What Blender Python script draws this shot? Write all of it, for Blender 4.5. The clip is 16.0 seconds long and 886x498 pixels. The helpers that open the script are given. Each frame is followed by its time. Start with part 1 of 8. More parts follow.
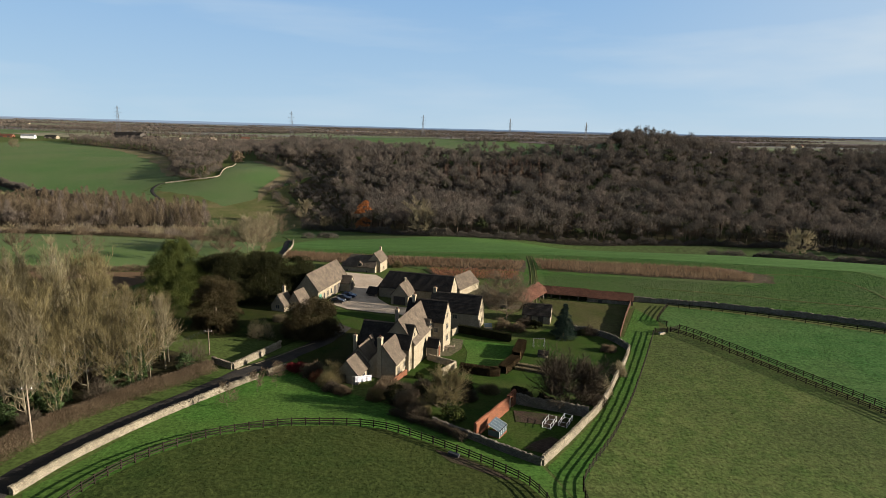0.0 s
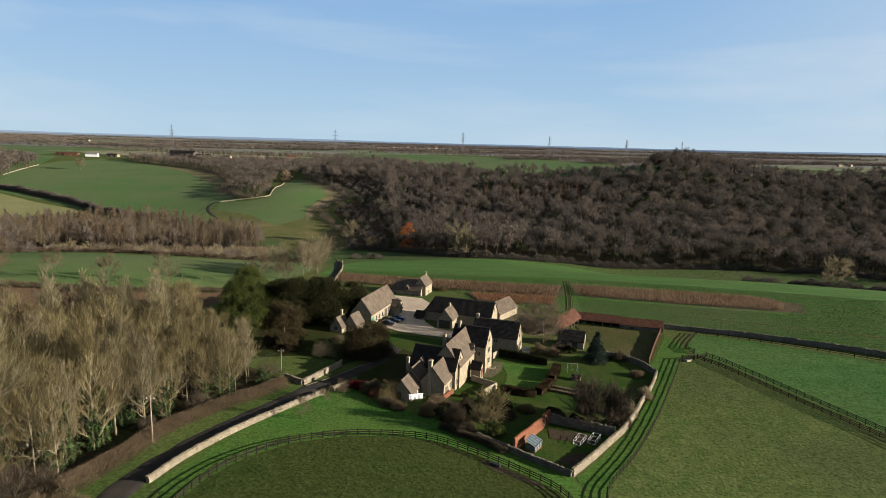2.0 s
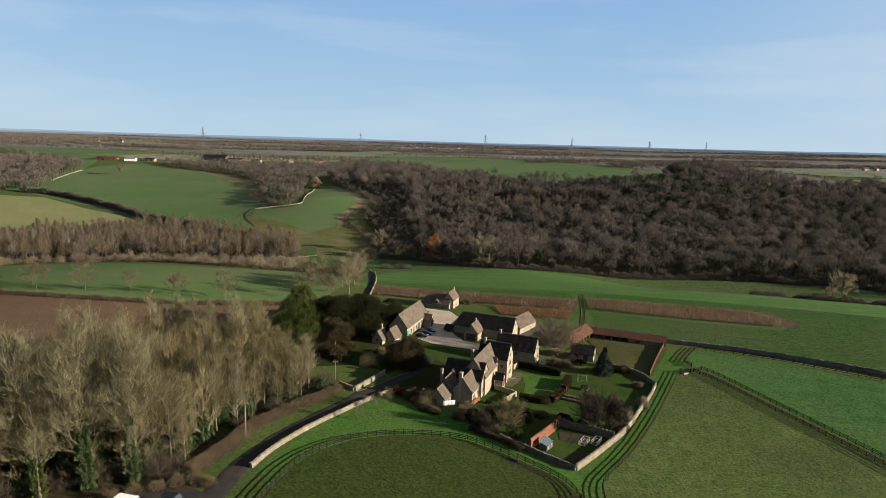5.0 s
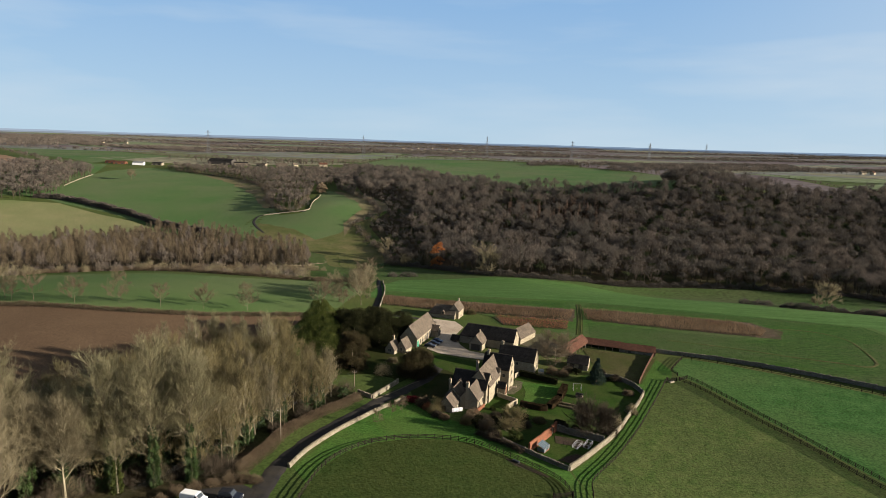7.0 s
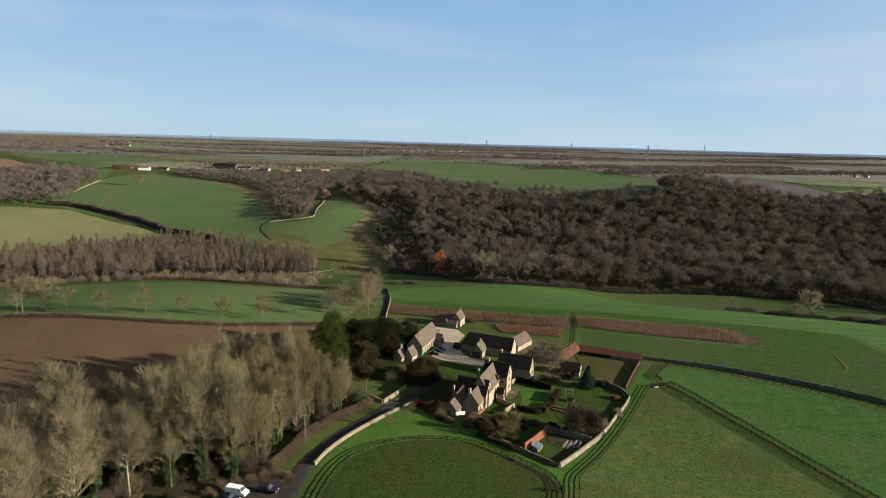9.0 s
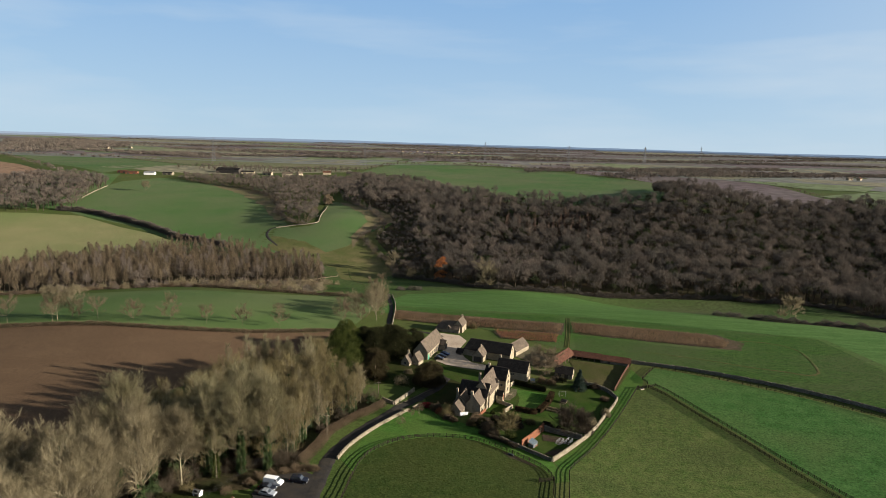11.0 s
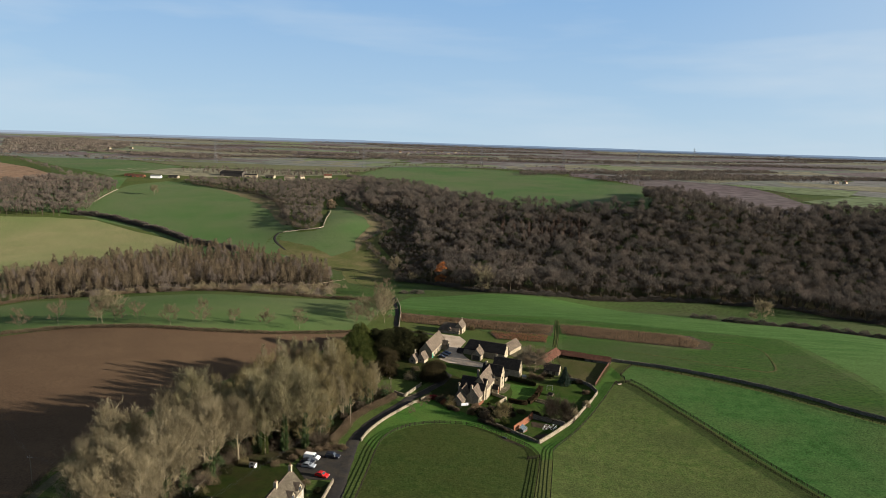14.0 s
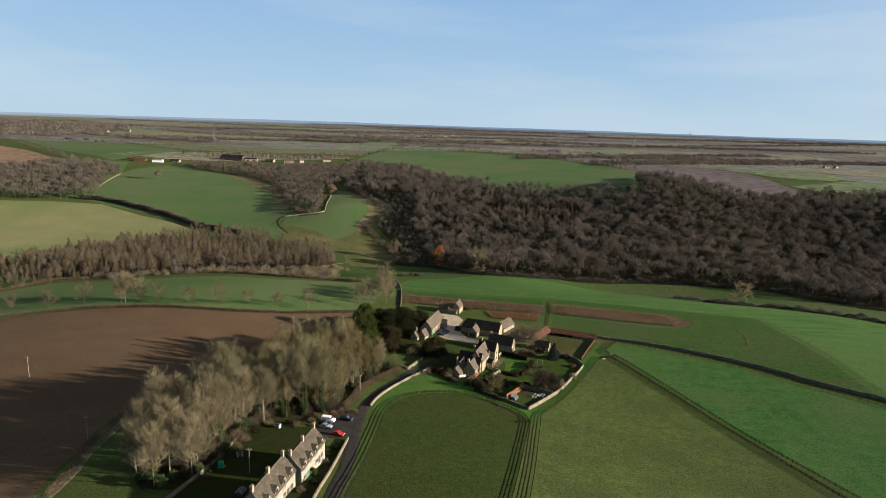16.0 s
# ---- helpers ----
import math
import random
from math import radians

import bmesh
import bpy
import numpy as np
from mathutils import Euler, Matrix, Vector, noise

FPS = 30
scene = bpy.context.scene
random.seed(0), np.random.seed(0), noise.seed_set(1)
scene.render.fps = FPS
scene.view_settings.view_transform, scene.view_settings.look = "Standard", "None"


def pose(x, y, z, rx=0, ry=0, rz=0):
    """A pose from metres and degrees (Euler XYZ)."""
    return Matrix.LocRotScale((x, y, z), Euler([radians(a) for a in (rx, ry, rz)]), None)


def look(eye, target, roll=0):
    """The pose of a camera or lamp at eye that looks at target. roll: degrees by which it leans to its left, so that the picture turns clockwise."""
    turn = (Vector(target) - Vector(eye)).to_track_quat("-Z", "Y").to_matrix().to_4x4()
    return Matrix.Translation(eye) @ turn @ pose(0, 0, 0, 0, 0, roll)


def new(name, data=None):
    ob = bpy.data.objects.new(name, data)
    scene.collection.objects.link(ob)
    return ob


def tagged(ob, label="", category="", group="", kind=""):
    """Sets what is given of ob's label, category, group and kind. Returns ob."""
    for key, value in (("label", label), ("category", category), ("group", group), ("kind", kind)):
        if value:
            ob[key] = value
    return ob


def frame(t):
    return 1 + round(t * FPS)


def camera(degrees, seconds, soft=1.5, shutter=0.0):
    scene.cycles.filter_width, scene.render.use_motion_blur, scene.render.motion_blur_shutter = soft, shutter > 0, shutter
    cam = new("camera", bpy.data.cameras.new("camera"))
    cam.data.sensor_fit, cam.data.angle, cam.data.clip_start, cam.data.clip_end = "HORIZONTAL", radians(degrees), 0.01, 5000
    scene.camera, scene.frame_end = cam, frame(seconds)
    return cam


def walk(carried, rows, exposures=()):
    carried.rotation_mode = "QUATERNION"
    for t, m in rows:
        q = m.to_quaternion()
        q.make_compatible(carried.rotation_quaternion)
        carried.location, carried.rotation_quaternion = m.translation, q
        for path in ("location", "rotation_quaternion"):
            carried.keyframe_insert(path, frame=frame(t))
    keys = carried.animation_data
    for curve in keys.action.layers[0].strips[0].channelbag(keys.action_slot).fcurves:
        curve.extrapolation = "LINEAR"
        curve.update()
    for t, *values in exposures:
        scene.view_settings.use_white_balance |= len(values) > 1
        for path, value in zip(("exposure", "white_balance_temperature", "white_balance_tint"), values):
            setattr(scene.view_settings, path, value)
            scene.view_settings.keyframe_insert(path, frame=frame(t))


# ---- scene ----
cam = camera(73.0, 16.0, 0.6)
walk(cam, [
    (0, pose(-3.82, -202.37, 54.84, 79.339, -1.388, -4.622)),
    (0.5, pose(-4.47, -205.97, 56.59, 80.429, -1.412, -4.359)),
    (1, pose(-5.20, -209.65, 58.30, 80.750, -1.442, -3.547)),
    (1.5, pose(-5.96, -213.39, 60.08, 80.678, -1.475, -2.278)),
    (2, pose(-6.64, -217.16, 62.00, 80.610, -1.503, -0.954)),
    (2.5, pose(-7.18, -220.99, 64.02, 80.562, -1.522, -0.157)),
    (3, pose(-7.66, -224.93, 66.06, 80.481, -1.523, 0.330)),
    (3.5, pose(-8.09, -228.89, 68.08, 80.451, -1.493, 0.686)),
    (4, pose(-8.47, -232.94, 70.07, 80.425, -1.435, 0.952)),
    (6.5, pose(-11.25, -253.70, 82.05, 80.220, -1.686, 1.249)),
    (7, pose(-11.72, -257.91, 84.41, 80.230, -1.687, 1.250)),
    (7.5, pose(-12.10, -262.27, 86.88, 80.223, -1.669, 1.233)),
    (8, pose(-12.47, -266.72, 89.30, 80.229, -1.652, 1.232)),
    (8.5, pose(-12.83, -271.25, 91.70, 80.194, -1.629, 1.222)),
    (9, pose(-13.08, -275.80, 94.03, 80.189, -1.617, 1.198)),
    (11.5, pose(-15.87, -300.91, 105.71, 80.140, -1.618, 1.019)),
    (12, pose(-16.39, -306.50, 107.78, 80.168, -1.654, 0.976)),
    (12.5, pose(-16.83, -312.18, 109.89, 80.192, -1.696, 0.929)),
    (13, pose(-17.33, -317.89, 112.02, 80.220, -1.719, 0.831)),
    (13.5, pose(-17.81, -323.63, 114.17, 80.194, -1.739, 0.754)),
    (14, pose(-18.31, -329.45, 116.26, 79.962, -1.762, 0.707)),
    (14.5, pose(-18.69, -335.27, 118.20, 79.731, -1.772, 0.682)),
    (15, pose(-19.03, -341.17, 119.91, 79.382, -1.770, 0.602)),
    (15.5, pose(-19.36, -347.03, 121.27, 78.804, -1.790, 0.460)),
    (16, pose(-19.65, -352.94, 122.32, 78.271, -1.862, 0.388)),
], exposures=[(0.0, 1.6, 6450, 7), (16.0, 1.6, 6450, 7)])

# ---- world and sun: a clear winter afternoon, low sun from the east-south-east ----
SUN_AZ, SUN_EL = -9.0, 13.5          # degrees; azimuth counted from +x towards +y
world = bpy.data.worlds.new("world")
scene.world = world
world.use_nodes = True
wn = world.node_tree.nodes
sky = wn.new("ShaderNodeTexSky")
sky.sky_type = "NISHITA"
sky.sun_disc = False
sky.sun_elevation = radians(SUN_EL)
sky.sun_rotation = radians(90 - SUN_AZ)
sky.altitude = 150
sky.air_density, sky.dust_density, sky.ozone_density = 1.0, 0.1, 3.0
wn["Background"].inputs["Strength"].default_value = 0.05
# a thin veil of high haze with faint streaks of cloud over the clear sky
wl = world.node_tree.links
w_co = wn.new("ShaderNodeTexCoord")
w_map = wn.new("ShaderNodeMapping")
w_map.inputs["Rotation"].default_value = (0.0, 0.35, 0.5)
w_map.inputs["Scale"].default_value = (1.2, 3.0, 9.0)
w_noise = wn.new("ShaderNodeTexNoise")
w_noise.inputs["Scale"].default_value = 1.4
w_noise.inputs["Detail"].default_value = 5.0
w_ramp = wn.new("ShaderNodeMapRange")
w_ramp.inputs["From Min"].default_value, w_ramp.inputs["From Max"].default_value = 0.52, 0.85
w_ramp.inputs["To Min"].default_value, w_ramp.inputs["To Max"].default_value = 0.93, 0.97
w_sep = wn.new("ShaderNodeSeparateXYZ")
w_tone = wn.new("ShaderNodeValToRGB")
w_tone.color_ramp.interpolation = "LINEAR"
for place, tone in ((0.0, (3.1, 4.2, 5.3)), (0.27, (1.6, 2.9, 4.95)), (0.36, (0.42, 0.86, 2.0)), (1.0, (0.08, 0.18, 0.5))):
    stop = w_tone.color_ramp.elements[0] if place == 0.0 else w_tone.color_ramp.elements.new(place)
    stop.position, stop.color = place, (*tone, 1)
w_tone.color_ramp.elements.remove(w_tone.color_ramp.elements[-1])
wl.new(w_co.outputs["Generated"], w_sep.inputs["Vector"])
wl.new(w_sep.outputs["Z"], w_tone.inputs["Fac"])
w_mix = wn.new("ShaderNodeMix")
w_mix.data_type = "RGBA"
wl.new(w_tone.outputs["Color"], w_mix.inputs["B"])
wl.new(w_co.outputs["Generated"], w_map.inputs["Vector"])
wl.new(w_map.outputs["Vector"], w_noise.inputs["Vector"])
wl.new(w_noise.outputs["Fac"], w_ramp.inputs["Value"])
wl.new(w_ramp.outputs["Result"], w_mix.inputs["Factor"])
wl.new(sky.outputs["Color"], w_mix.inputs["A"])
# the sky pales towards the sun, and faint streaks of high cloud cross it
w_dot = wn.new("ShaderNodeVectorMath")
w_dot.operation = "DOT_PRODUCT"
w_dot.inputs[1].default_value = (math.cos(radians(SUN_EL)) * math.cos(radians(SUN_AZ)), math.cos(radians(SUN_EL)) * math.sin(radians(SUN_AZ)), math.sin(radians(SUN_EL)))
w_glow = wn.new("ShaderNodeMapRange")
w_glow.interpolation_type = "SMOOTHSTEP"
w_glow.inputs["From Min"].default_value, w_glow.inputs["From Max"].default_value, w_glow.inputs["To Max"].default_value = 0.1, 1.0, 0.7
w_streak = wn.new("ShaderNodeMapRange")
w_streak.inputs["From Min"].default_value, w_streak.inputs["From Max"].default_value, w_streak.inputs["To Max"].default_value = 0.47, 0.70, 0.34
w_add = wn.new("ShaderNodeMath")
w_add.use_clamp = True
w_pale = wn.new("ShaderNodeMix")
w_pale.data_type = "RGBA"
w_pale.inputs["B"].default_value = (4.6, 5.0, 5.4, 1)
wl.new(w_co.outputs["Generated"], w_dot.inputs[0])
wl.new(w_dot.outputs["Value"], w_glow.inputs["Value"])
wl.new(w_noise.outputs["Fac"], w_streak.inputs["Value"])
wl.new(w_glow.outputs["Result"], w_add.inputs[0])
wl.new(w_streak.outputs["Result"], w_add.inputs[1])
wl.new(w_add.outputs["Value"], w_pale.inputs["Factor"])
wl.new(w_mix.outputs["Result"], w_pale.inputs["A"])
wl.new(w_pale.outputs["Result"], wn["Background"].inputs["Color"])

sun_data = bpy.data.lights.new("sun", "SUN")
sun_data.energy, sun_data.angle, sun_data.color = 5.0, radians(0.53), (1.0, 0.88, 0.76)
sun = new("sun", sun_data)
sun.matrix_basis = look((0, 0, 0), (-math.cos(radians(SUN_EL)) * math.cos(radians(SUN_AZ)), -math.cos(radians(SUN_EL)) * math.sin(radians(SUN_AZ)), -math.sin(radians(SUN_EL))))

# ---- materials ----
def material(name, dark, light, scale=3.0, rough=0.9, fine=0.0, bump=0.0, big=0.0, third=None, stretch=(1, 1, 1), per_object=0.0, island=0.0, metal=0.0):
    """A surface whose colour wanders between two tones at a large and a small scale, with a fine relief."""
    m = bpy.data.materials.new(name)
    m.use_nodes = True
    n, l = m.node_tree.nodes, m.node_tree.links
    b = n["Principled BSDF"]
    b.inputs["Roughness"].default_value = rough
    b.inputs["Metallic"].default_value = metal
    b.inputs["Specular IOR Level"].default_value = 0.03 if rough > 0.8 else 0.3
    geo = n.new("ShaderNodeNewGeometry")
    mp = n.new("ShaderNodeMapping")
    mp.inputs["Scale"].default_value = stretch
    l.new(geo.outputs["Position"], mp.inputs["Vector"])

    def noise_at(s, detail=4.0):
        t = n.new("ShaderNodeTexNoise")
        t.inputs["Scale"].default_value = s
        t.inputs["Detail"].default_value = detail
        t.inputs["Roughness"].default_value = 0.6
        l.new(mp.outputs["Vector"], t.inputs["Vector"])
        return t.outputs["Fac"]

    def spread(socket, lo=0.35, hi=0.65):
        r = n.new("ShaderNodeMapRange")
        r.inputs["From Min"].default_value, r.inputs["From Max"].default_value = lo, hi
        l.new(socket, r.inputs["Value"])
        return r.outputs["Result"]

    def mixed(fac, a, c):
        x = n.new("ShaderNodeMix")
        x.data_type = "RGBA"
        l.new(fac, x.inputs["Factor"])
        for value, key in ((a, "A"), (c, "B")):
            if isinstance(value, tuple):
                x.inputs[key].default_value = (*value, 1)
            else:
                l.new(value, x.inputs[key])
        return x.outputs["Result"]

    colour = mixed(spread(noise_at(scale)), dark, light)
    if big:
        colour = mixed(spread(noise_at(big, 3.0), 0.4, 0.7), colour, third or dark)
    if fine:
        f = spread(noise_at(fine, 2.0), 0.3, 0.7)
        g = n.new("ShaderNodeMapRange")
        g.inputs["To Min"].default_value, g.inputs["To Max"].default_value = 0.6, 1.25
        l.new(f, g.inputs["Value"])
        h = n.new("ShaderNodeVectorMath")
        h.operation = "SCALE"
        l.new(colour, h.inputs[0])
        l.new(g.outputs["Result"], h.inputs["Scale"])
        colour = h.outputs["Vector"]
    for amount, node, out in ((per_object, "ShaderNodeObjectInfo", "Random"), (island, "ShaderNodeNewGeometry", "Random Per Island")):
        if amount:
            o = n.new(node)
            g = n.new("ShaderNodeMapRange")
            g.inputs["To Min"].default_value, g.inputs["To Max"].default_value = 1 - amount, 1 + amount
            l.new(o.outputs[out], g.inputs["Value"])
            h = n.new("ShaderNodeVectorMath")
            h.operation = "SCALE"
            l.new(colour, h.inputs[0])
            l.new(g.outputs["Result"], h.inputs["Scale"])
            colour = h.outputs["Vector"]
    l.new(colour, b.inputs["Base Color"])
    if bump:
        bp = n.new("ShaderNodeBump")
        bp.inputs["Strength"].default_value = 0.8
        bp.inputs["Distance"].default_value = bump
        l.new(noise_at(fine or scale * 3, 5.0), bp.inputs["Height"])
        l.new(bp.outputs["Normal"], b.inputs["Normal"])
    return m


def stone_material(name, a, c, joint, size, rough=0.9, bump=0.03, flat=1.0, stain=(0.1, 0.09, 0.07), vary=0.25):
    """Rubble or slates: irregular pieces in two tones with darker joints, and stains over them."""
    m = material(name, a, c, scale=0.6, rough=rough, fine=14.0)
    n, l = m.node_tree.nodes, m.node_tree.links
    b = n["Principled BSDF"]
    old = b.inputs["Base Color"].links[0].from_socket
    geo = n.new("ShaderNodeNewGeometry")
    mp = n.new("ShaderNodeMapping")
    mp.inputs["Scale"].default_value = (1, 1, flat)
    l.new(geo.outputs["Position"], mp.inputs["Vector"])
    cell = n.new("ShaderNodeTexVoronoi")
    cell.inputs["Scale"].default_value = 1 / size
    l.new(mp.outputs["Vector"], cell.inputs["Vector"])
    edge = n.new("ShaderNodeTexVoronoi")
    edge.feature = "DISTANCE_TO_EDGE"
    edge.inputs["Scale"].default_value = 1 / size
    l.new(mp.outputs["Vector"], edge.inputs["Vector"])
    val = n.new("ShaderNodeSeparateColor")
    l.new(cell.outputs["Color"], val.inputs["Color"])
    g = n.new("ShaderNodeMapRange")
    g.inputs["To Min"].default_value, g.inputs["To Max"].default_value = 1 - vary, 1 + vary * 0.9
    l.new(val.outputs["Red"], g.inputs["Value"])
    h = n.new("ShaderNodeVectorMath")
    h.operation = "SCALE"
    l.new(old, h.inputs[0])
    l.new(g.outputs["Result"], h.inputs["Scale"])
    r = n.new("ShaderNodeMapRange")
    r.inputs["From Max"].default_value = 0.09
    l.new(edge.outputs["Distance"], r.inputs["Value"])
    x = n.new("ShaderNodeMix")
    x.data_type = "RGBA"
    x.inputs["A"].default_value = (*joint, 1)
    l.new(r.outputs["Result"], x.inputs["Factor"])
    l.new(h.outputs["Vector"], x.inputs["B"])
    t = n.new("ShaderNodeTexNoise")
    t.inputs["Scale"].default_value = 0.45
    t.inputs["Detail"].default_value = 6.0
    l.new(geo.outputs["Position"], t.inputs["Vector"])
    tr = n.new("ShaderNodeMapRange")
    tr.inputs["From Min"].default_value, tr.inputs["From Max"].default_value, tr.inputs["To Max"].default_value = 0.5, 0.75, 0.45
    l.new(t.outputs["Fac"], tr.inputs["Value"])
    y = n.new("ShaderNodeMix")
    y.data_type = "RGBA"
    y.inputs["B"].default_value = (*stain, 1)
    l.new(tr.outputs["Result"], y.inputs["Factor"])
    l.new(x.outputs["Result"], y.inputs["A"])
    l.new(y.outputs["Result"], b.inputs["Base Color"])
    bp = n.new("ShaderNodeBump")
    bp.inputs["Distance"].default_value = bump
    l.new(r.outputs["Result"], bp.inputs["Height"])
    l.new(bp.outputs["Normal"], b.inputs["Normal"])
    return m


def sheer(m, amount=0.5):
    """Lets light through: thin twigs and sprays are lit from both sides."""
    n, l = m.node_tree.nodes, m.node_tree.links
    b = n["Principled BSDF"]
    t = n.new("ShaderNodeBsdfTranslucent")
    x = n.new("ShaderNodeMixShader")
    x.inputs["Fac"].default_value = amount
    l.new(b.inputs["Base Color"].links[0].from_socket, t.inputs["Color"])
    l.new(b.outputs["BSDF"], x.inputs[1])
    l.new(t.outputs["BSDF"], x.inputs[2])
    l.new(x.outputs["Shader"], n["Material Output"].inputs["Surface"])
    return m


GRASS = material("pasture_grass", (0.0415, 0.0628, 0.016), (0.0553, 0.0755, 0.0206), 0.05, 0.95, 1.6, 0.06, 0.012, (0.0664, 0.074, 0.0242))
LAWN = material("lawn_grass", (0.0289, 0.0737, 0.0118), (0.048, 0.105, 0.0198), 0.25, 0.95, 1.8, 0.12, 0.05, (0.0539, 0.0884, 0.0198))
GARDEN = material("garden_grass", (0.0174, 0.0378, 0.00572), (0.0284, 0.0525, 0.00856), 0.25, 0.95, 3.0, 0.04, 0.1, (0.0377, 0.0493, 0.0128))
# lawn green darkened to paint in the shade of yews, house and cottages
SHADELAWN = material("shade_painted_lawn", (0.012, 0.021, 0.0045), (0.0225, 0.03, 0.00675), 0.3, 0.95, 3.0, 0.04, 0.1, (0.0255, 0.024, 0.009))
YARDGRASS = material("worn_yard_grass", (0.0484, 0.0452, 0.0172), (0.0663, 0.0593, 0.025), 0.25, 0.95, 2.0, 0.05, 0.1, (0.039, 0.0468, 0.0125))
NPADDOCK = material("north_paddock_grass", (0.0286, 0.0756, 0.0165), (0.0479, 0.105, 0.0268), 0.2, 0.95, 1.4, 0.22, 0.035, (0.0554, 0.0913, 0.0268))
PADDOCK = material("paddock_grass", (0.0213, 0.0366, 0.00856), (0.0353, 0.0491, 0.0124), 0.35, 0.95, 1.5, 0.22, 0.03, (0.0332, 0.0408, 0.0113))
MEADOW = material("dry_paddock_grass", (0.0449, 0.0712, 0.017), (0.076, 0.0918, 0.0283), 0.3, 0.95, 1.5, 0.22, 0.035, (0.0487, 0.0623, 0.0199))
WHEAT = material("winter_wheat", (0.0366, 0.083, 0.0192), (0.062, 0.117, 0.0318), 0.3, 0.95, 5.0, 0.16, 0.012, (0.0623, 0.109, 0.0314), stretch=(0.12, 0.7, 1))
PASTURE = material("valley_pasture", (0.0513, 0.0902, 0.026), (0.0668, 0.104, 0.0342), 0.03, 0.95, 4.0, 0.06, 0.008, (0.0866, 0.105, 0.0442))
CROP = material("root_crop", (0.0298, 0.0682, 0.0134), (0.0499, 0.0963, 0.0193), 0.5, 0.95, 1.2, 0.22, 0.03, (0.0593, 0.0784, 0.0288), stretch=(0.5, 1.6, 1))
VALLEY = material("valley_grass", (0.0346, 0.063, 0.0154), (0.0464, 0.0712, 0.0206), 0.03, 0.95, 0.5, 0.10, 0.012, (0.0556, 0.0667, 0.0275))
HILLGRASS = material("hill_grass", (0.055, 0.102, 0.0315), (0.0753, 0.112, 0.041), 0.012, 0.95, 2.0, 0.1, 0.006, (0.0888, 0.106, 0.0506))
STUBBLE = material("stubble_field", (0.162, 0.156, 0.0707), (0.194, 0.178, 0.0853), 0.02, 0.95, 1.2, 0.08, 0.008, (0.119, 0.144, 0.0536))
PLOUGH = material("ploughed_earth", (0.085, 0.0557, 0.0334), (0.1, 0.0663, 0.0395), 0.05, 0.95, 2.6, 0.06, 0.01, (0.0752, 0.048, 0.0293), stretch=(0.7, 1.2, 1))
LITTER = material("leaf_litter", (0.0312, 0.0218, 0.0135), (0.052, 0.0374, 0.0218), 0.15, 0.95, 1.5, 0.1, 0.05, (0.0234, 0.0312, 0.0104))
BARE = material("bare_bank", (0.115, 0.092, 0.052), (0.15, 0.12, 0.07), 0.1, 0.95, 1.0, 0.1, 0.04, (0.085, 0.09, 0.038))
SLOPE = material("rough_slope_grass", (0.075, 0.078, 0.028), (0.125, 0.105, 0.05), 0.06, 0.95, 0.8, 0.1, 0.02, (0.06, 0.075, 0.022))
MAIZESOIL = material("maize_trash_soil", (0.055, 0.04, 0.027), (0.085, 0.062, 0.042), 0.3, 0.95, 1.5, 0.1, 0.06, (0.045, 0.055, 0.018))
CROPTRACK = material("trodden_crop", (0.051, 0.06, 0.0195), (0.0935, 0.0825, 0.036), 0.3, 0.95, 2.0, 0.05, 0.08, (0.051, 0.075, 0.018))
# far land: base colours paled and cooled to paint in distance haze
FARBROWN = material("hazed_ploughland", (0.102, 0.0798, 0.0788), (0.128, 0.102, 0.1), 0.004, 0.95, 0.05, 0.0, 0.002, (0.102, 0.0937, 0.0816))
FARGREEN = material("hazed_pasture", (0.105, 0.132, 0.0647), (0.135, 0.165, 0.084), 0.004, 0.95, 0.05, 0.0, 0.002, (0.135, 0.143, 0.0809))
FAROLIVE = material("hazed_stubble", (0.155, 0.147, 0.0948), (0.193, 0.174, 0.117), 0.004, 0.95, 0.05, 0.0, 0.002, (0.133, 0.131, 0.0862))
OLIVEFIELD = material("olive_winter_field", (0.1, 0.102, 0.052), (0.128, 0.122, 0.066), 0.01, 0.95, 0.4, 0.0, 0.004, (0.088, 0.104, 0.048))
FARMIX = material("hazed_winter_land", (0.119, 0.114, 0.106), (0.161, 0.148, 0.141), 0.004, 0.95, 0.03, 0.0, 0.0025, (0.112, 0.131, 0.096))
ORANGE = material("orange_bare_earth", (0.19, 0.12, 0.075), (0.23, 0.15, 0.095), 0.01, 0.95, 0.1, 0.0, 0.004, (0.17, 0.12, 0.08))
TARMAC = material("worn_tarmac", (0.0234, 0.0223, 0.0218), (0.0338, 0.0312, 0.0286), 0.6, 0.85, 8.0, 0.01, 0.25, (0.0416, 0.0364, 0.0286))
GRAVEL = material("pale_gravel", (0.354, 0.288, 0.22), (0.428, 0.354, 0.272), 0.5, 0.95, 6.0, 0.02, 0.12, (0.3, 0.238, 0.174))
SOIL = material("garden_soil", (0.034, 0.024, 0.018), (0.054, 0.038, 0.028), 1.0, 0.95, 4.0, 0.05, 0.2, (0.03, 0.034, 0.014))
TRACK = material("earth_track", (0.09, 0.075, 0.05), (0.12, 0.10, 0.07), 0.4, 0.95, 2.0, 0.05, 0.1, (0.07, 0.075, 0.035))

